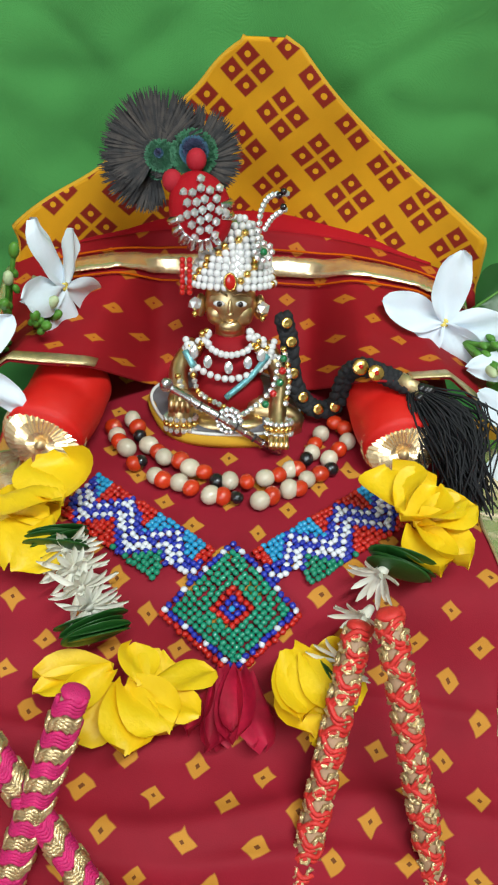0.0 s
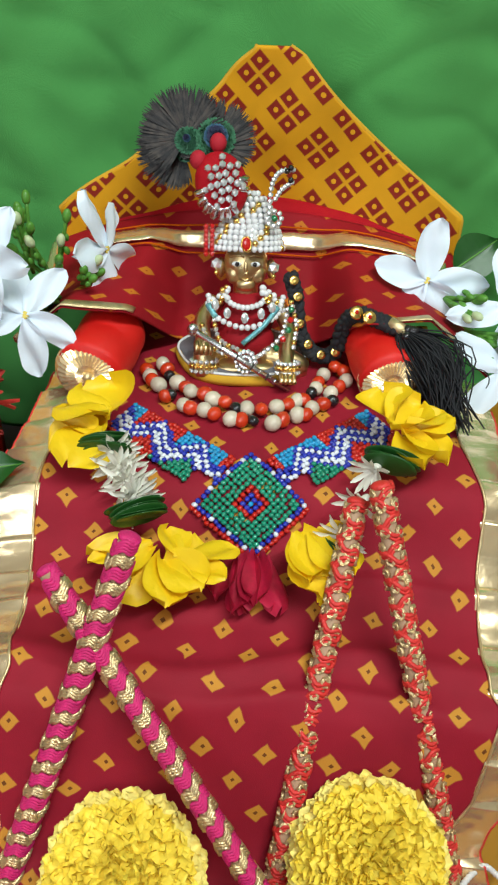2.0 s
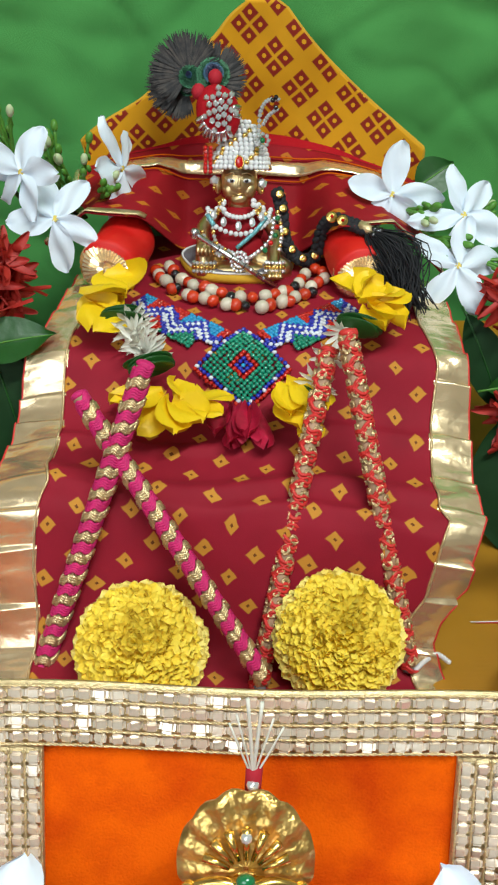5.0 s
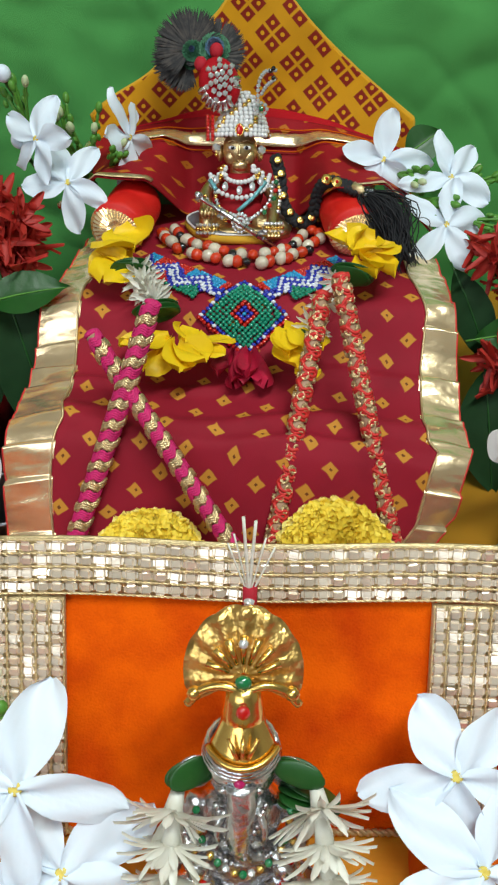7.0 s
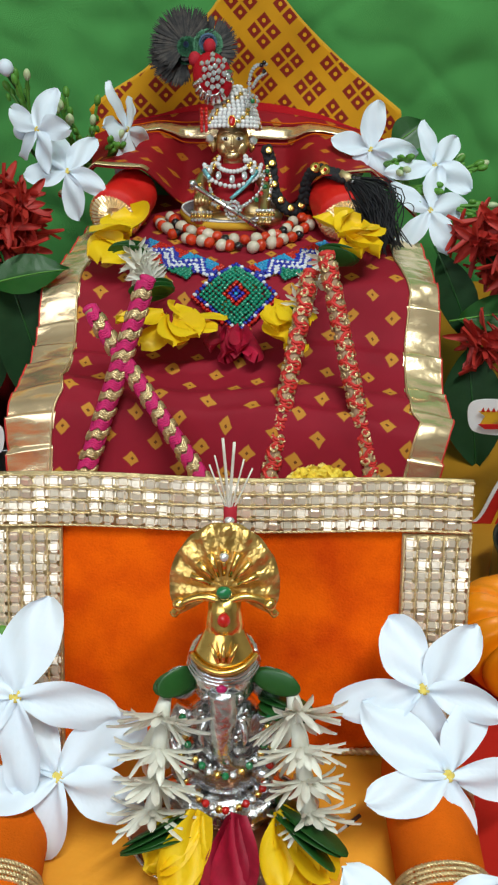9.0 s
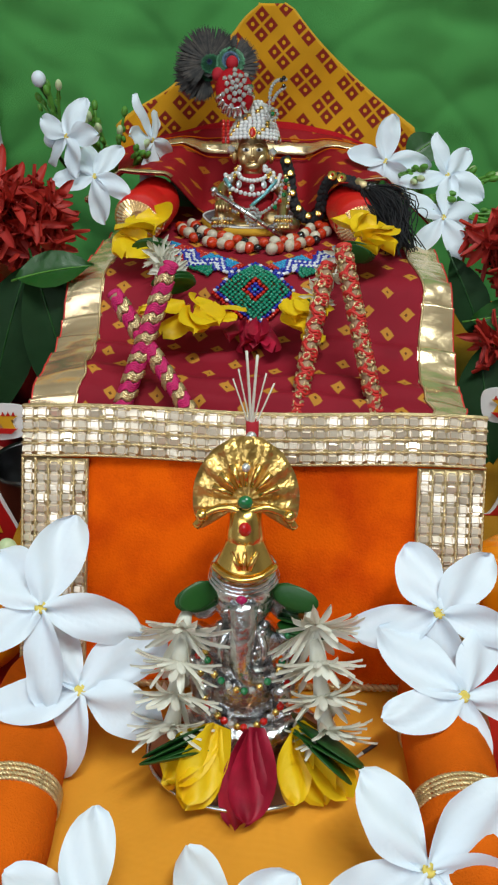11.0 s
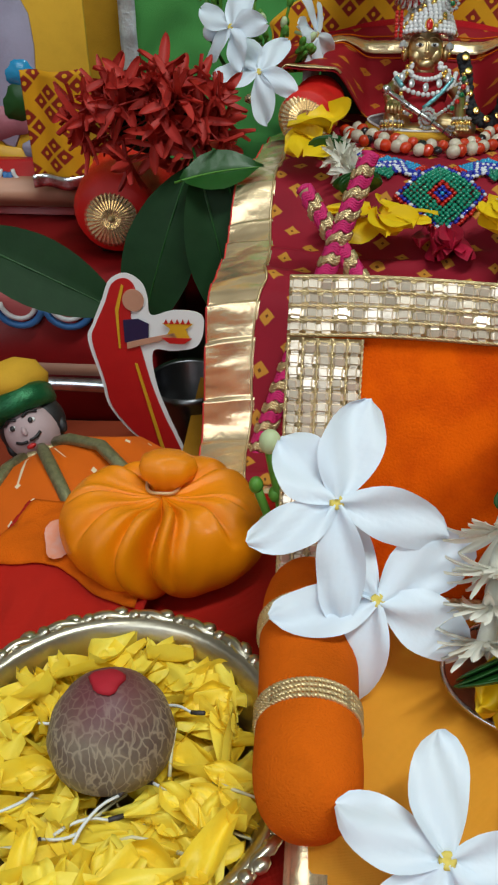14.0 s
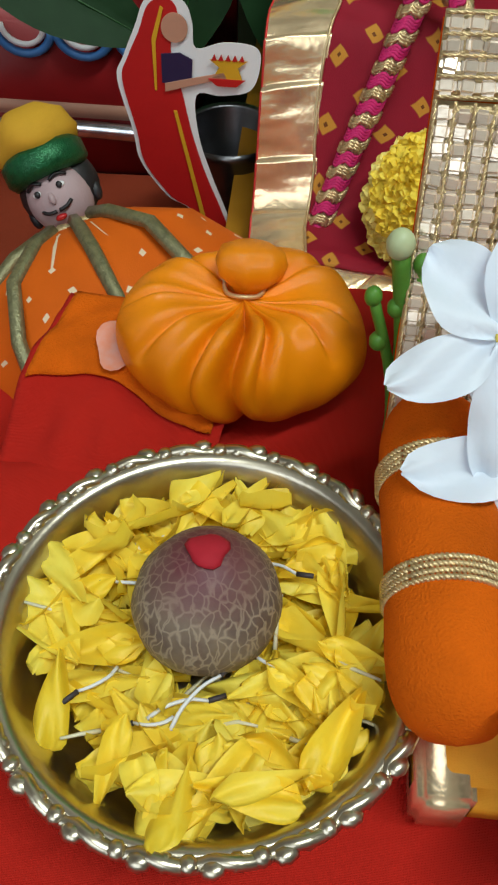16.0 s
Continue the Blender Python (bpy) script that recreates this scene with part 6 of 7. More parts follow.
part("stem", tube([GM @ Vector((0, 0, z)) for z in (0.003, 0.007, 0.010, 0.013)], lambda t: 0.0048 - 0.0014 * t, 16), M["gold"], gc)
part("base_flare", sheet(lambda u, v: GM @ Vector((math.sin(lerp(-1.25, 1.25, u)) * lerp(0.0072, 0.0040, v), -math.cos(lerp(-1.25, 1.25, u)) * lerp(0.0074, 0.0042, v) + 0.0002, lerp(-0.0004, 0.0066, v) - 0.0010 * math.cos(lerp(-1.25, 1.25, u) * 2) * (1 - v))), 24, 6, thick=0.0007), M["gold"], gc)
part("base_rim", tube([GM @ Vector((math.sin(a) * 0.0075, -math.cos(a) * 0.0077, -0.0006 - 0.0010 * math.cos(2 * a))) for a in np.linspace(-1.25, 1.25, 24)], 0.0007, 6), M["gold"], gc)
for a in (-0.5, 0.0, 0.5):
    part("leaf_relief", tube([GM @ Vector((math.sin(a) * 0.002, -0.0078, 0.0008)), GM @ Vector((math.sin(a) * 0.0062, -0.0070, 0.0048))], lambda t: 0.0008 - 0.0004 * t, 6), M["gold"], gc)
part("green_stone", ball(GM @ Vector((0, -0.0034, 0.0150)), (0.0018, 0.0014, 0.0017), u=10, v=7), M["gem_green"], gc, "round green stone")
part("red_stone", ball(GM @ Vector((0, -0.0048, 0.0092)), (0.0015, 0.0012, 0.0019), u=10, v=7), M["gem_red"], gc, "red drop stone")
part("clear_stone", ball(GM @ Vector((0, -0.0016, 0.0225)), 0.0011, u=8, v=6), M["rhine"], gc)
jw = thing("brow_gem", "round pink gem in a silver setting", "gem", (-0.0048, -0.0838, 0.0553))
part("gem", ball((0, -0.0006, 0), (0.0013, 0.0009, 0.0013), u=10, v=7), M["gem_pink"], jw)
part("setting", tube([(math.cos(a) * 0.0016, 0, math.sin(a) * 0.0016) for a in np.linspace(0, 6.283, 18)], 0.00045, 6), M["silver"], jw)
br = thing("straw_tuft", "tuft of dry straw bound with red thread", "straw tuft", (-0.0032, -0.0620, 0.0800))
part("binding", tube([(0, 0, 0), (0.0002, 0.0006, 0.0085)], 0.0015, 9), M["kumkum"], br, "red thread binding")
part("bead", ball((0, -0.001, 0.0055), 0.0012, u=8, v=6), M["rhine"], br)
for k, (dx, dz) in enumerate(((-0.0030, 0.0205), (-0.0012, 0.0250), (0.0012, 0.0240), (0.0032, 0.0195), (0.0050, 0.0170), (-0.0042, 0.0180))):
    part("straw", tube(spline([(0, 0, 0.006), (dx * 0.4, 0.001, dz * 0.6), (dx, 0.003, dz)], 6), 0.00034 if k in (1, 2) else 0.0002, 5), M["tuberose"], br)
idn = thing("stone_necklace", "necklace of green, clear and gold stones", "necklace")
for pts, n in (([(-0.0140, -0.0830, 0.0430), (-0.0115, -0.0890, 0.0370), (-0.0040, -0.0925, 0.0345), (0.0035, -0.0890, 0.0370), (0.0060, -0.0830, 0.0430)], 18), ([(-0.0150, -0.0850, 0.0380), (-0.0125, -0.0920, 0.0290), (-0.0040, -0.0955, 0.0255), (0.0045, -0.0920, 0.0290), (0.0070, -0.0850, 0.0380)], 24)):
    for k, p in enumerate(spline(pts, n)):
        if k % 3 == 0:
            part("green_stone", ball(p, 0.0010, u=7, v=5), M["gem_green"] if n == 18 else M["gem_red"], idn)
        else:
            bead_at("stone", STONE if k % 3 == 1 else GOLDB, idn, p, 0.00095)
for x0, y0, z0, x1, y1, z1, sd in ((-0.0185, -0.0850, 0.0465, -0.0205, -0.0960, 0.0275, 60), (0.0118, -0.0850, 0.0480, 0.0150, -0.0960, 0.0270, 70)):
    for k in range(4):
        t = k / 3
        tuberose((lerp(x0, x1, t), lerp(y0, y1, t), lerp(z0, z1, t)), (0.12 * (-1 if sd == 60 else 1), -0.60, -0.45 if k else -0.2), 0.0096, sd + k, n=32, open_=62, neck=0.0021)
for at, sp, tl, sz in (((-0.0148, -0.0790, 0.0510), 20, -50, 0.0115), ((0.0075, -0.0790, 0.0510), -20, -50, 0.0105), ((-0.0195, -0.1010, 0.0250), 25, 20, 0.017), ((0.0150, -0.1000, 0.0255), -40, 20, 0.020), ((0.0100, -0.0800, 0.0440), -20, 40, 0.013)):
    leaf_stack(at, sp, sz, 4, int(sp * 7 + 500), tl)


def lean_petal(at, spin, pitch, ln, wd, mt, nm, label, seed, n=3):
    t = thing(nm, label, "petals", group="offered petals", m=Matrix.Translation(at) @ rot(0, 0, spin))
    rnd = random.Random(seed)
    for k in range(n):
        bm = bmesh.new()
        m = rot(0, 0, (k - (n - 1) / 2) * 17 + rnd.uniform(-6, 6)) @ Matrix.Translation((0, 0, 0.0010 * k)) @ rot(pitch + rnd.uniform(-6, 6), rnd.uniform(-30, 30), 0)
        petal(bm, m, ln * rnd.uniform(0.85, 1.1), wd, cup=rnd.uniform(-0.3, 0.6), curl=rnd.uniform(-0.3, 0.1), tip=0.6, base=0.4, nu=10, nv=12, wav=0.13, seed=seed * 3 + k)
        part("petal", bm, M[mt], t)


lean_petal((-0.0100, -0.0975, 0.0260), 145, -34, 0.0185, 0.0110, "yellow_petal", "yellow_petals", "crumpled yellow petals leaning on the dish", 1, 4)
lean_petal((0.0078, -0.0965, 0.0260), 204, -40, 0.0185, 0.0095, "yellow_petal", "yellow_petals", "crumpled yellow petals leaning on the dish", 2, 3)
lean_petal((-0.0018, -0.0985, 0.0285), 186, -46, 0.0225, 0.0105, "maroon_petal", "rose_petals", "folded maroon rose petals leaning on the dish", 3, 2)
inc = thing("incense_stub", "short burnt stub of straw on the cushion", "stub")
part("stub", tube([(0.0250, -0.0915, 0.0122), (0.0285, -0.0890, 0.0125)], 0.0005, 6), M["dark_stem"], inc)
part("tip", tube([(0.0230, -0.0930, 0.0120), (0.0250, -0.0915, 0.0122)], 0.0004, 6), M["card_white"], inc)


# ---- greenery round the bed ----
def bud_sprig(at, direction, n, ln, seed, label="green stalk with clustered flower buds"):
    """Thin stalks that end in oval buds."""
    rnd = random.Random(seed)
    q = Vector(direction).normalized().to_track_quat("Z", "Y").to_matrix().to_4x4()
    t = thing("bud_sprig", label, "flower buds", group="bud sprigs", m=Matrix.Translation(at) @ q)
    for k in range(n):
        a, sp = rnd.uniform(0, 6.283), rnd.uniform(0.1, 0.5)
        l = ln * rnd.uniform(0.45, 1.0)
        end = Vector((math.cos(a) * sp * l, math.sin(a) * sp * l, l))
        s = part("stalk", tube(spline([(0, 0, 0), end * 0.5 + Vector((0, 0, 0.001)), end], 6), 0.0008, 6), M["bud"], t)
        d = end.normalized()
        bm = ball(end, (0.0017, 0.0017, 0.0029), u=10, v=8, rot=d.to_track_quat("Z", "Y").to_matrix().to_4x4())
        part("bud", bm, M["bud_tip"] if rnd.random() < 0.3 else M["bud"], t)
        for j in range(2):
            p = end * rnd.uniform(0.5, 0.85) + Vector((rnd.uniform(-0.002, 0.002), rnd.uniform(-0.002, 0.002), 0))
            part("bud", ball(p, (0.0012, 0.0012, 0.0020), u=8, v=6), M["bud"], t)
    return t


for k, (at, d, n, ln) in enumerate((
        ((-0.0820, 0.2420, 0.0560), (-0.1, -0.3, 0.9), 6, 0.030), ((-0.0720, 0.2380, 0.0600), (0.5, -0.4, 0.6), 6, 0.022), ((-0.0920, 0.2460, 0.0600), (0.0, 0.1, 1), 6, 0.030),
        ((-0.1080, 0.2340, 0.0780), (-0.3, 0, 1), 5, 0.026), ((-0.0800, 0.2400, 0.0500), (-0.5, -0.5, 0.5), 6, 0.022),
        ((0.0680, 0.2420, 0.0560), (0.5, -0.7, 0.05), 7, 0.024), ((0.0760, 0.2300, 0.0480), (0.6, -0.6, 0.2), 6, 0.024), ((0.1000, 0.2200, 0.0420), (0.9, -0.3, 0.0), 6, 0.028), ((0.0980, 0.2380, 0.0500), (0.9, 0.1, 0.5), 5, 0.024))):
    bud_sprig(at, d, n, ln, 50 + k)
for at in ((-0.1160, 0.2340, 0.1040), (-0.1120, 0.2280, 0.0760)):
    b = thing("jasmine_bud", "round white unopened jasmine bud on a green stalk", "flower bud", at, group="white buds")
    part("bud", ball((0, 0, 0), (0.0036, 0.0034, 0.0040), u=14, v=10), M["white_petal"], b)
    part("stalk", tube(spline([(0, 0.0005, -0.003), (0.003, 0.003, -0.010), (0.007, 0.006, -0.018)], 6), 0.0010, 6), M["leaf"], b)
# the upright sprig beside the seat
sp = thing("bud_sprig", "upright green sprig with pale buds beside the seat", "flower buds", group="bud sprigs")
for k, (top, big) in enumerate((((-0.0658, -0.0580, 0.0465), 1), ((-0.0612, -0.0575, 0.0420), 0), ((-0.0690, -0.0585, 0.0345), 0), ((-0.0625, -0.0560, 0.0360), 0))):
    top = Vector(top)
    base = Vector((-0.0605, -0.0595, -0.0052))
    part("stalk", tube(spline([base, base.lerp(top, 0.5) + Vector((0.0015, 0, 0)), top], 10), 0.0011 + 0.0006 * big, 8), M["bud"], sp)
    part("bud", ball(top, (0.0026, 0.0025, 0.0031) if big else (0.0017, 0.0017, 0.0022), u=14, v=10), M["bud_tip"] if big else M["bud"], sp)
    part("node", ball(base.lerp(top, 0.72), (0.0019, 0.0019, 0.0022), u=10, v=8), M["bud"], sp)


def leaf(at, normal, spin, ln, wd, mt, seed, label):
    """A pointed leaf with a raised midrib."""
    t = thing("leaf", label, "leaf", group="leaves", m=frame_from(at, normal, spin))
    bm = bmesh.new()
    rnd = random.Random(seed)
    nu, nv = 8, 14
    vs = []
    for j in range(nv + 1):
        q = j / nv
        w = wd * 0.5 * math.sin(min(1, q * 1.05) * math.pi) ** 0.8 + 0.0003
        vs.append([bm.verts.new(((i / nu * 2 - 1) * w, q * ln, 0.10 * wd * abs(i / nu * 2 - 1) - 0.22 * ln * q * q + 0.012 * wd * math.sin(q * 30 + i))) for i in range(nu + 1)])
    for j in range(nv):
        for i in range(nu):
            bm.faces.new((vs[j][i], vs[j][i + 1], vs[j + 1][i + 1], vs[j + 1][i]))
    part("blade", bm, M[mt], t)
    part("midrib", tube([(0, q * ln, 0.0003 - 0.22 * ln * q * q) for q in np.linspace(-0.08, 0.97, 10)], lambda v: 0.0006 - 0.0004 * v, 5), M["bud"] if mt == "leaf" else M["leaf"], t)
    return t


LG, LD = "glossy green pointed leaf under the red flowers", "large green leaf coloured dark for the shade it hangs in"
leaf((-0.118, 0.1560, 0.0300), (-0.2, -0.6, 0.8), -62, 0.036, 0.020, "leaf", 1, LG)
leaf((-0.112, 0.1650, 0.0350), (0.2, -0.8, 0.5), -170, 0.085, 0.030, "leaf_shaded", 2, LD)
leaf((-0.117, 0.1720, 0.0300), (-0.1, -0.8, 0.5), 165, 0.085, 0.034, "leaf_shaded", 3, LD)
leaf((-0.100, 0.1750, 0.0250), (0.3, -0.8, 0.4), -175, 0.090, 0.030, "leaf_shaded", 4, LD)
leaf((-0.215, 0.1300, 0.0150), (0.0, -0.75, 0.6), -112, 0.085, 0.030, "leaf_shaded", 5, LD)
leaf((0.0920, 0.1950, 0.0280), (0.1, -0.7, 0.6), -160, 0.050, 0.020, "leaf_shaded", 6, LD)
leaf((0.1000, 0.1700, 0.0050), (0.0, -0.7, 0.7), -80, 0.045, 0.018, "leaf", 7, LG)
leaf((0.1050, 0.1600, -0.0050), (-0.1, -0.7, 0.6), -170, 0.060, 0.030, "leaf_shaded", 8, LD)
leaf((0.0740, 0.2560, 0.0600), (-0.1, -0.8, 0.5), -50, 0.022, 0.018, "leaf", 9, "fresh green leaf behind the white flowers")


def red_floret(seed):
    """A four-petalled narrow star flower on a thin tube."""
    rnd = random.Random(seed)
    bm = bmesh.new()
    for k in range(4):
        m = rot(0, 0, 90 * k + rnd.uniform(-14, 14)) @ rot(rnd.uniform(0, 42), rnd.uniform(-20, 20), 0)
        petal(bm, m, rnd.uniform(0.012, 0.018), rnd.uniform(0.0034, 0.0052), cup=0.7, curl=rnd.uniform(-0.5, 0.4), tip=0.35, base=0.4, nu=3, nv=6, seed=seed * 9 + k)
    tube(spline([(0, 0, 0), (0.001, 0, -0.012), (0.002, 0.002, -0.026)], 5), 0.0005, 4, bm)
    return mesh_of("floret", bm, M["red_petal"])


FLORETS = [red_floret(k) for k in range(8)]


def red_bunch(at, radii, n, seed, label):
    rnd = random.Random(seed)
    t = thing("red_flower_bunch", label, "flowers", at, group="red flower bunches")
    for k in range(n):
        v = Vector((rnd.gauss(0, 1), -abs(rnd.gauss(0, 1)) * 0.8, rnd.gauss(0.35, 0.9))).normalized()
        p = Vector((v.x * radii[0], v.y * radii[1], v.z * radii[2])) * rnd.uniform(0.55, 1.0)
        m = frame_from(p, v + Vector((rnd.gauss(0, 0.4), rnd.gauss(0, 0.3), rnd.gauss(0, 0.4))), rnd.uniform(0, 90))
        piece("floret", rnd.choice(FLORETS), t, m)
    part("core", ball((0, 0.006, -0.004), (radii[0] * 0.6, radii[1] * 0.6, radii[2] * 0.6), u=14, v=10), M["leaf_shaded"], t)
    return t


red_bunch((-0.1330, 0.1880, 0.0475), (0.038, 0.030, 0.022), 85, 1, "bunch of narrow-petalled brick-red flowers with leaves")
red_bunch((0.1300, 0.2000, 0.0300), (0.030, 0.028, 0.020), 45, 2, "bunch of narrow-petalled brick-red flowers in shade")
red_bunch((0.1260, 0.1650, -0.0020), (0.020, 0.020, 0.016), 26, 3, "small bunch of brick-red flowers by the bed")


# ---- figures, cards and props at the sides ----
def smooth_loop(pts, n=5):
    """A rounded closed outline through points, but for its flat foot."""
    k, out = len(pts), [pts[0]]
    for i in range(1, k - 1):
        a, b, c, d = (Vector(pts[(i + o) % k]) for o in (-1, 0, 1, 2))
        for j in range(n):
            t = j / n
            p = 0.5 * (2 * b + (c - a) * t + (2 * a - 5 * b + 4 * c - d) * t * t + (3 * b - a - 3 * c + d) * t ** 3)
            out.append((p.x, p.y) if i > 1 or j == 0 else tuple(b.lerp(c, t)))
    return out + [pts[-1]]


def card_figure(x, y, z0, flip, foot):
    """A flat printed card cut to the outline of a lady with a lamp dish, in plain shapes."""
    t = thing("paper_cutout", "printed card cutout of a robed figure holding a lamp", "paper cutout", group="paper cutouts", m=Matrix.Translation((x, y, z0)) @ rot(-6, 0, 0) @ Matrix.Diagonal((flip, 1, 0.66, 1)))

    def flat(outline, depth, nm, mt, lab=""):
        bm = bmesh.new()
        f = bm.faces.new([bm.verts.new((a, -depth, b)) for a, b in outline])
        r = bmesh.ops.extrude_face_region(bm, geom=[f])
        bmesh.ops.translate(bm, vec=(0, 0.0004, 0), verts=[v for v in r["geom"] if isinstance(v, bmesh.types.BMVert)])
        bmesh.ops.triangulate(bm, faces=[q for q in bm.faces if len(q.verts) > 4])
        part(nm, bm, M[mt], t, lab, smooth=False)

    def oval(cx, cz, rx, rz, n=24, a0=0, a1=6.283):
        return [(cx + rx * math.cos(a), cz + rz * math.sin(a)) for a in np.linspace(a0, a1, n, endpoint=a1 < 6.2)]
    card = smooth_loop([(0.010, foot), (0.030, foot), (0.0170, -0.008), (0.0108, 0.017), (0.0065, 0.039), (0.0060, 0.060), (0.0140, 0.0605), (0.0235, 0.064), (0.0265, 0.076), (0.0250, 0.085), (0.0150, 0.0865), (0.0060, 0.083), (0.0050, 0.094), (0.0030, 0.103), (-0.0030, 0.1085), (-0.0095, 0.104), (-0.0130, 0.092), (-0.0175, 0.077), (-0.0200, 0.066), (-0.0160, 0.040), (-0.0138, 0.022), (-0.0050, 0.003), (0.005, -0.010)])
    flat(card, 0.0, "card", "card_white", "white card edge")
    robe = smooth_loop([(0.012, foot), (0.028, foot), (0.0155, -0.008), (0.0090, 0.017), (0.0045, 0.039), (0.0015, 0.060), (-0.0020, 0.083), (0.0005, 0.099), (-0.0030, 0.1055), (-0.0085, 0.102), (-0.0118, 0.090), (-0.0160, 0.077), (-0.0182, 0.066), (-0.0145, 0.040), (-0.0123, 0.022), (-0.0035, 0.003), (0.006, -0.010)])
    flat(robe, 0.0005, "robe", "card_red", "red robe and veil")
    flat(oval(-0.0005, 0.0925, 0.0042, 0.0068), 0.0010, "head", "card_skin")
    flat([(-0.0050, 0.066), (0.0045, 0.066), (0.0050, 0.078), (0.0010, 0.081), (-0.0050, 0.080)], 0.0010, "blouse", "card_navy")
    flat([(-0.0040, 0.062), (0.0100, 0.068), (0.0160, 0.070), (0.0150, 0.073), (0.0040, 0.069), (-0.0040, 0.066)], 0.0014, "arm", "card_skin")
    flat([(0.0100, 0.070), (0.0130, 0.0665), (0.0190, 0.0665), (0.0220, 0.070)], 0.0018, "dish", "card_red")
    flat([(0.0115, 0.070), (0.0210, 0.070), (0.0195, 0.0755), (0.0225, 0.0790), (0.0105, 0.0790), (0.0135, 0.0755)], 0.0014, "lamp", "card_gold", "yellow lamp bowl")
    for k in range(5):
        flat([(0.0110 + k * 0.0022, 0.0788), (0.0128 + k * 0.0022, 0.0788), (0.0120 + k * 0.0022, 0.0818)], 0.0016, "flame", "card_red")
    flat([(0.0075, -0.010), (0.0090, -0.010), (-0.0005, 0.052), (-0.0016, 0.052)], 0.0010, "hem", "card_gold")
    flat([(-0.0075, 0.062), (-0.0068, 0.062), (-0.0066, 0.085), (-0.0038, 0.1010), (-0.0047, 0.1020), (-0.0078, 0.087)], 0.0010, "veil_border", "card_gold")
    return t


card_figure(-0.1270, 0.0790, -0.0525, 1, -0.063)
card_figure(0.1180, 0.0900, -0.0475, -1, -0.009)


def doll(at, spin, lean, s, name, label):
    """A small cloth doll with a turban: one plain shape."""
    bm = bmesh.new()
    lay = bm.loops.layers.uv.verify()
    lathe(((0.056, -0.094), (0.054, -0.060), (0.050, -0.036), (0.040, -0.019), (0.022, -0.0098), (0.006, -0.006)), 40, bm, wob=lambda a, i: 1 + 0.05 * math.sin(a * 5 + i) + 0.03 * math.sin(a * 9), mi=0)
    ball((0, 0, 0.004), (0.0118, 0.0108, 0.0125), bm, 24, 16, mi=1)
    ball((0, 0.0030, 0.0065), (0.0146, 0.0105, 0.0132), bm, 20, 14, mi=2)
    for sx in (-1, 1):
        ball((sx * 0.0042, -0.0096, 0.0062), (0.0019, 0.0009, 0.0011), bm, 10, 7, mi=5)
        ball((sx * 0.0042, -0.0106, 0.0062), (0.0011, 0.0006, 0.0012), bm, 8, 6, mi=2)
        tube(spline([(sx * 0.0015, -0.0104, 0.0088), (sx * 0.0045, -0.0102, 0.0100), (sx * 0.0075, -0.0082, 0.0088)], 6), 0.0006, 5, bm, mi=2)
        tube(spline([(sx * 0.0006, -0.0108, -0.0014), (sx * 0.0035, -0.0104, -0.0010), (sx * 0.0055, -0.0090, 0.0004)], 6), 0.0007, 5, bm, mi=2)
        ball((sx * 0.0120, 0.0010, 0.0010), (0.0022, 0.0020, 0.0040), bm, 8, 6, mi=2)
    ball((0, -0.0108, 0.0030), (0.0012, 0.0014, 0.0022), bm, 8, 6, mi=1)
    ball((0, -0.0104, -0.0036), (0.0022, 0.0012, 0.0011), bm, 8, 6, mi=6)
    lathe(((0.0130, 0.0105), (0.0150, 0.0130), (0.0150, 0.0185), (0.0132, 0.0205)), 28, bm, mi=3)
    lathe(((0.0132, 0.0190), (0.0148, 0.0235), (0.0130, 0.0300), (0.0070, 0.0345), (0.0010, 0.0355)), 28, bm, wob=lambda a, i: 1 + 0.09 * math.sin(a * 4 + i), mi=4)
    tube([(math.cos(a) * 0.0125, math.sin(a) * 0.0110, -0.0080 + 0.0006 * math.sin(a * 14)) for a in np.linspace(0, 6.283, 60)], 0.0022, 6, bm, mi=8)
    for a in (-1.95, -1.25, -0.75, -2.6):
        tube([Vector((math.cos(a) * r * 1.02, math.sin(a) * r * 1.02, z + 0.0008)) for r, z in ((0.0125, -0.0075), (0.024, -0.0102), (0.041, -0.0192), (0.0505, -0.036), (0.0545, -0.060), (0.0562, -0.094))], 0.0026, 6, bm, mi=7)
    for f in bm.faces:
        if f.material_index == 0:
            for lp in f.loops:
                c = lp.vert.co
                lp[lay].uv = (math.atan2(c.y, c.x) * 0.03, c.z * 1.2 + math.hypot(c.x, c.y) * 0.6)
    ob = single(name, bm, [M["doll_cloth"], M["doll_face"], M["black_hair"], M["green_ribbon"], M["yellow_cloth"], M["card_white"], M["card_red"], M["olive_lace"], M["gold_thread"]], label, "doll", m=Matrix.Translation(at) @ rot(lean, 4 if spin < 0 else -24, spin) @ Matrix.Scale(s, 4))
    return ob


doll((-0.1510, 0.0220, -0.0135), 16, -40, 0.82, "cloth_doll", "small cloth doll in orange dress and yellow-green turban")

pouch = bpy.data.objects["satin_pouch"]
copy_thing(pouch, Matrix.Translation((0.0860, -0.0330, -0.0052)) @ rot(0, 0, -35))

# crumpled printed cloth beside the pouch
def napkin(u, v):
    x, y = lerp(-0.146, -0.100, u) + 0.010 * v, lerp(-0.078, -0.030, v) - 0.006 * u
    h = 0.016 * math.sin(min(1, v * 1.25) * 1.9) * (1 - 0.45 * u)
    return (x, y, -0.0125 + h + 0.0030 * noise.noise((u * 3, v * 3, 2)) + 0.0010 * noise.noise((u * 9, v * 9, 5)) + 0.007 * u)


cl = thing("printed_napkin", "crumpled orange and red cloth with a pink patch", "cloth")
part("red_fold", sheet(napkin, 40, 34, thick=0.0010), M["red_cloth"], cl)


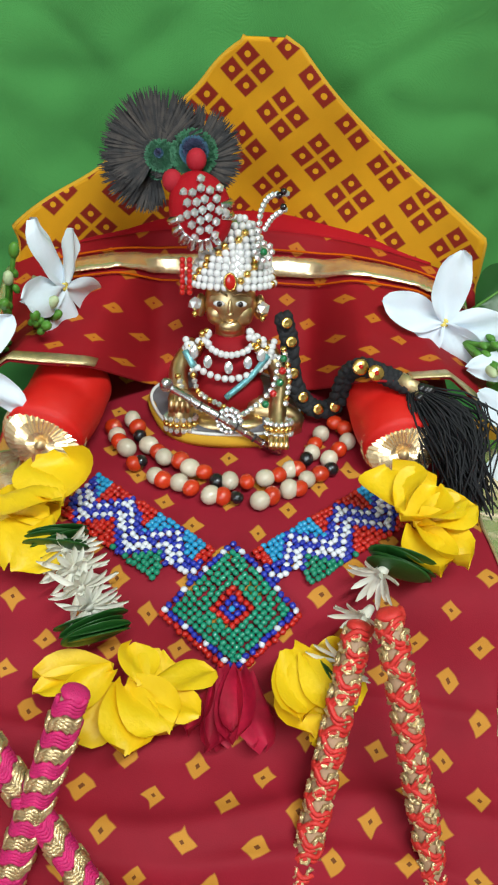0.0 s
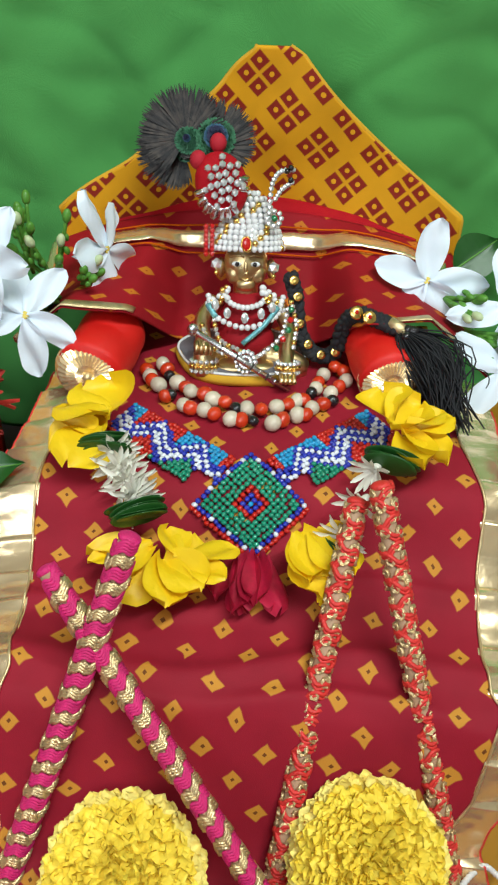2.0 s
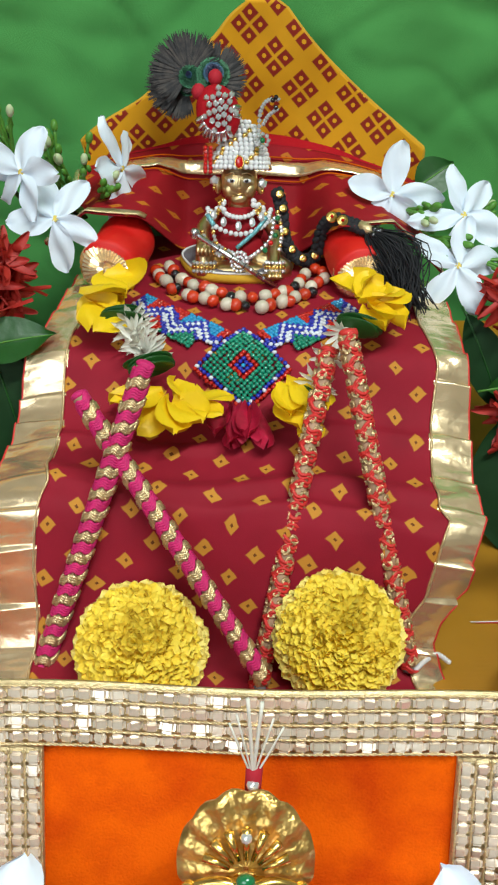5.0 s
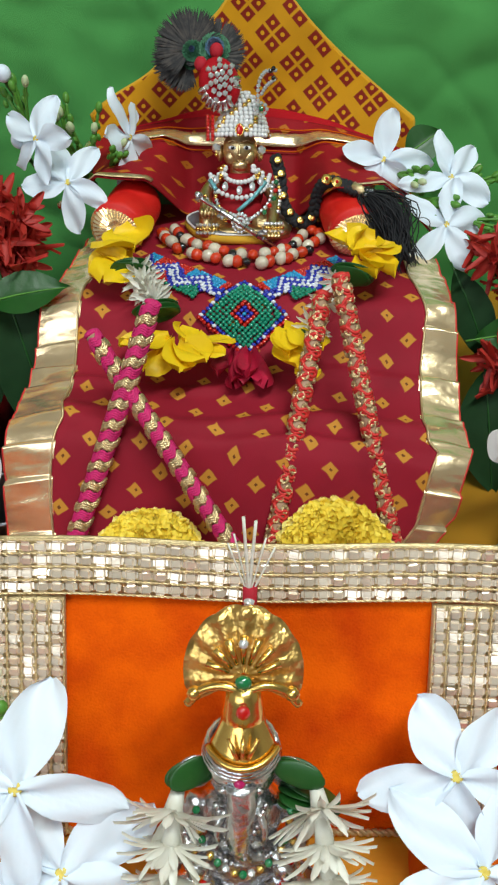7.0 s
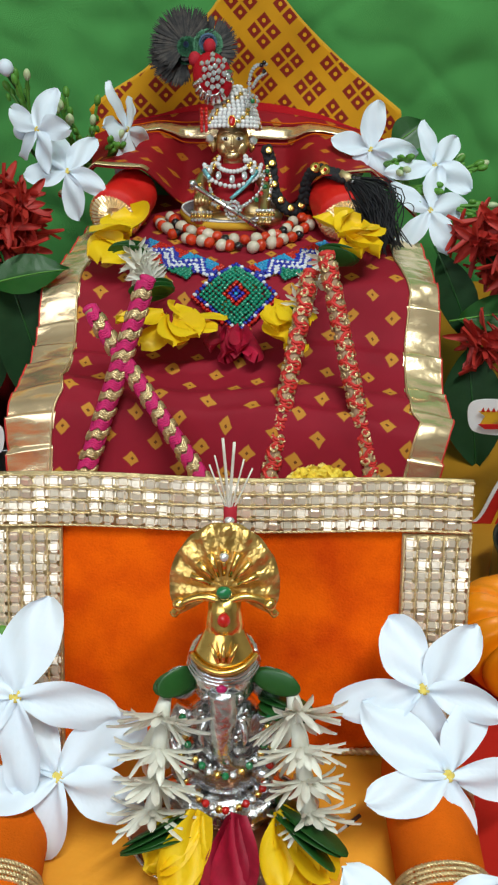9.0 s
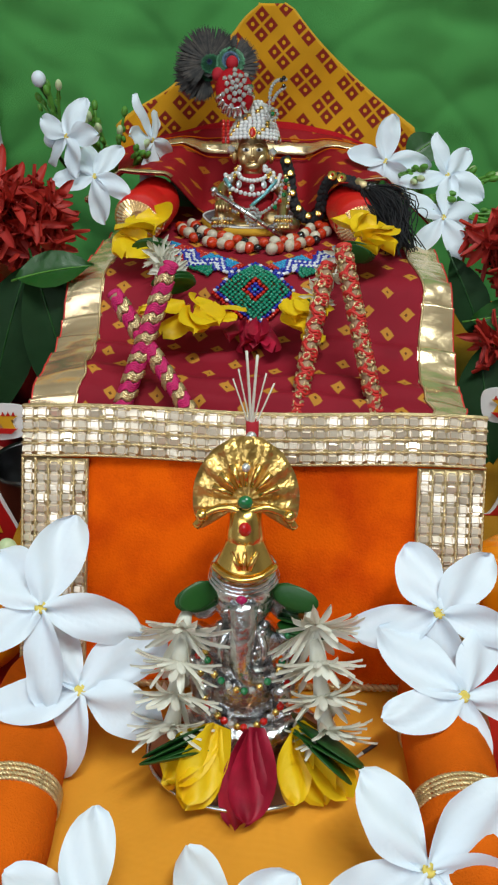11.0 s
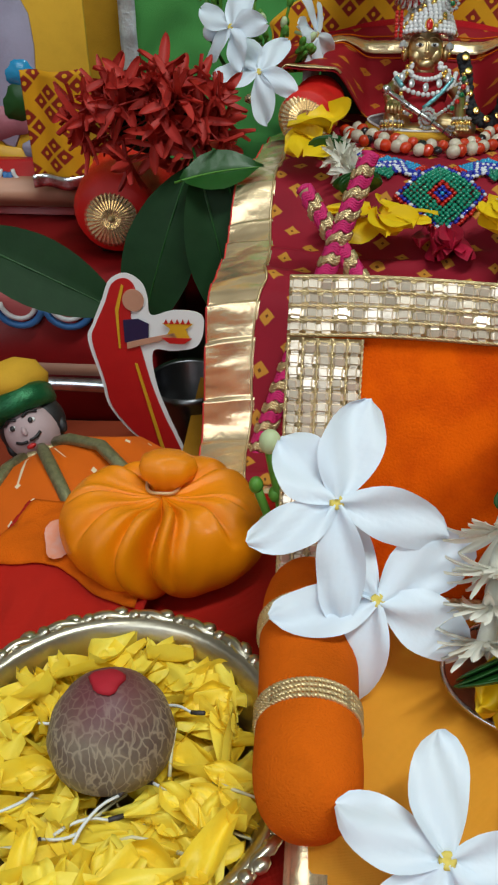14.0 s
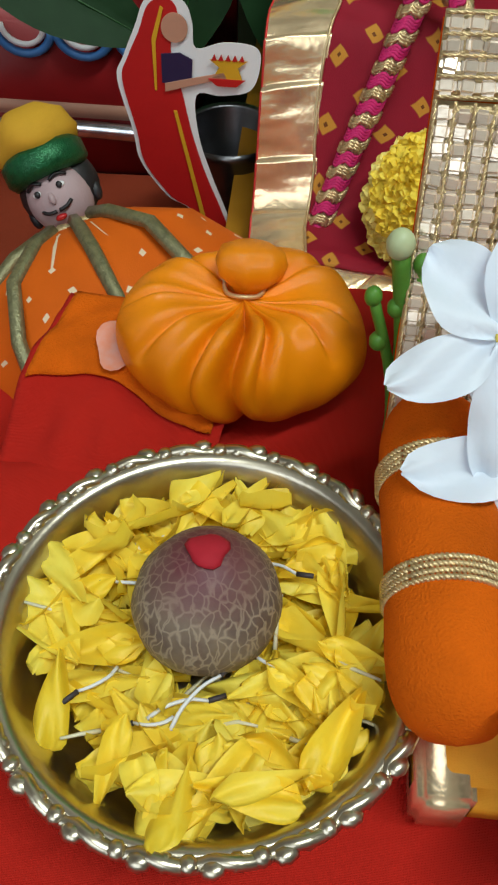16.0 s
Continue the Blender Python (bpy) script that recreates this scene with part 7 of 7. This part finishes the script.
def napkin_top(u, v):
    p = napkin(lerp(0.04, 0.96, u), lerp(0.42 + 0.10 * math.sin(u * 5), 1.0, v))
    return (p[0], p[1], p[2] + 0.0014)


part("orange_fold", sheet(napkin_top, 30, 20, thick=0.0006), M["bolster"], cl, "orange fold of the cloth")
M["pink_print"] = mat("pink_print", (0.70, 0.36, 0.30), 0.8, var=0.4, scale=160, dark=(0.80, 0.20, 0.05))


def napkin_patch(u, v):
    a = u * 6.2832
    r = 0.13 * v * (1 + 0.15 * math.sin(3 * a))
    p = napkin(0.42 + r * math.cos(a), 0.66 + r * math.sin(a))
    return (p[0], p[1], p[2] + 0.0034)


part("patch", sheet(napkin_patch, 24, 5), M["pink_print"], cl, "pale pink printed patch")

# red bolster end, painted board, picture and steel ware behind
rb = thing("bolster", "red bolster with a gathered gold end cap beside leaves", "bolster", group="red bolsters")
part("roll", tube([(-0.1600, lerp(0.196, 0.255, t), -0.0030) for t in np.linspace(0, 1, 8)], lambda t: 0.0225 - 0.0050 * (1 - min(1, t * 4)) ** 2, 28), M["red_satin"], rb)
pleated_cap(rb, 0.0140, frame_from((-0.1600, 0.1955, -0.0030), (0.05, -1, 0.2)))
part("stand", block((-0.172, 0.205, -0.0258), (-0.148, 0.25, -0.016), bevel=0.002), M["dark"], rb)
board = thing("painted_board", "red board painted with blue and white scallops", "board")
part("panel", block((-0.330, 0.262, -0.0948), (-0.125, 0.272, 0.0020), bevel=0.001), M["card_red"], board)
M["paint_blue"] = mat("paint_blue", (0.05, 0.20, 0.50), 0.5, var=0.2, scale=90)
stool = thing("painted_stool", "low red wooden stool painted with scallops above a silver band", "stool")
part("body", block((-0.335, 0.150, -0.0948), (-0.136, 0.258, -0.0262), bevel=0.0012), M["stool_shaded_red"], stool)
part("tan_band", block((-0.334, 0.1488, -0.0668), (-0.137, 0.1512, -0.0605), bevel=0.0006), M["card_skin"], stool, "tan painted band")
part("silver_band", tube([(x, 0.1492, -0.0722 + 0.0006 * math.sin(x * 60)) for x in np.linspace(-0.333, -0.138, 30)], 0.0040, 12), M["silver"], stool, "rolled silver foil band")
for holder, y, z in ((board, 0.2605, -0.0035), (stool, 0.1484, -0.0290)):
    for k in range(8):
        x = -0.330 + k * 0.0238
        part("scallop", tube([(x + 0.011 * math.cos(a) + 0.013, y, z + 0.010 * math.sin(a)) for a in np.linspace(math.pi, 6.283, 12)], 0.0018, 6), M["paint_blue"], holder, "blue painted scallop")
        part("scallop", tube([(x + 0.0085 * math.cos(a) + 0.013, y - 0.0005, z + 0.002 + 0.008 * math.sin(a)) for a in np.linspace(math.pi, 6.283, 12)], 0.0012, 6), M["card_white"], holder, "white painted scallop")
pic = thing("deity_picture", "blurred pale print of garlanded deities on a board", "picture")
M["pale_lilac"] = mat("pale_lilac", (0.40, 0.38, 0.52), 0.5, var=0.3, scale=40)
M["dusty_pink"] = mat("dusty_pink", (0.45, 0.16, 0.20), 0.5, var=0.3, scale=60)
part("board", block((-0.420, 0.276, -0.0940), (-0.185, 0.282, 0.115), bevel=0.001), M["yellow_cloth"], pic)
rnd = random.Random(31)
for cx, cz, rx, rz, mt in ((-0.232, 0.060, 0.018, 0.055, "pale_lilac"), (-0.240, 0.020, 0.022, 0.010, "dusty_pink"), (-0.225, 0.030, 0.010, 0.010, "leaf"), (-0.215, 0.006, 0.012, 0.008, "pale_lilac"), (-0.236, -0.002, 0.016, 0.009, "card_gold"), (-0.250, 0.045, 0.012, 0.012, "dusty_pink"), (-0.222, 0.046, 0.009, 0.007, "bead_sky"), (-0.262, 0.070, 0.014, 0.020, "pale_lilac")):
    bm = lathe(((1.0, -0.0003), (0.97, 0.0004), (0.02, 0.0005)), 24, wob=lambda a, i: 1 + 0.10 * math.sin(3 * a + cx * 99) + 0.06 * math.sin(7 * a), m=frame_from((cx, 0.2752 - rnd.random() * 0.0012, cz), (0, -1, 0)) @ Matrix.Diagonal((rx, rz, 1, 1)))
    part("printed_shape", bm, M[mt], pic)
part("ledge", block((-0.340, 0.250, -0.020), (-0.178, 0.276, -0.006), bevel=0.003), M["card_skin"], pic, "tan painted ledge")
strip = thing("cloth_strip", "yellow printed cloth strip with a silver foil hem", "cloth")
part("strip", sheet(lambda u, v: (lerp(-0.212, -0.180, u), 0.243 + 0.003 * math.sin(u * 8), lerp(0.000, 0.055, v)), 16, 16, uv=lambda u, v: (u * 0.032, v * 0.055), thick=0.001), M["yellow_print"], strip)
part("foil_hem", sheet(lambda u, v: (lerp(-0.213, -0.179, u), 0.2415 + 0.003 * math.sin(u * 8), lerp(-0.005, 0.002, v)), 16, 3, thick=0.001), M["silver"], strip)
# Darker than bare steel: the shade round the vessels is put in the colour.
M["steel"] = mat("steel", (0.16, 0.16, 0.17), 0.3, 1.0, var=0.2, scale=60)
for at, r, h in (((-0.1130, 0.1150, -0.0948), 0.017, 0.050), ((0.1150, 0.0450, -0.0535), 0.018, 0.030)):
    cup = thing("steel_bowl", "polished steel vessel coloured dark for the shade it stands in", "bowl", at, group="steel vessels")
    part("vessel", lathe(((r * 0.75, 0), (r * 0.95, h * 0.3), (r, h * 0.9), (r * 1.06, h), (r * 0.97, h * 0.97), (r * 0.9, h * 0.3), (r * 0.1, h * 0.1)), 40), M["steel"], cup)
# orange cord and beads by the seat
cd = thing("twisted_cord", "thick twisted brown-orange cord lying by the seat", "cord")
twisted(spline([(0.070, 0.004, -0.004), (0.080, -0.006, -0.003), (0.090, -0.022, -0.003)], 60), 0.0036, "cord", cd, "rod", 9)
st = thing("bead_string", "short string of tiny clear beads on the bed", "bead string")
for k, p in enumerate(spline([(0.0610, 0.0610, -0.0470), (0.0650, 0.0650, -0.0470), (0.0700, 0.0680, -0.0470), (0.0740, 0.0650, -0.0475)], 14)):
    bead_at("bead", PEARL, st, p, 0.0011)
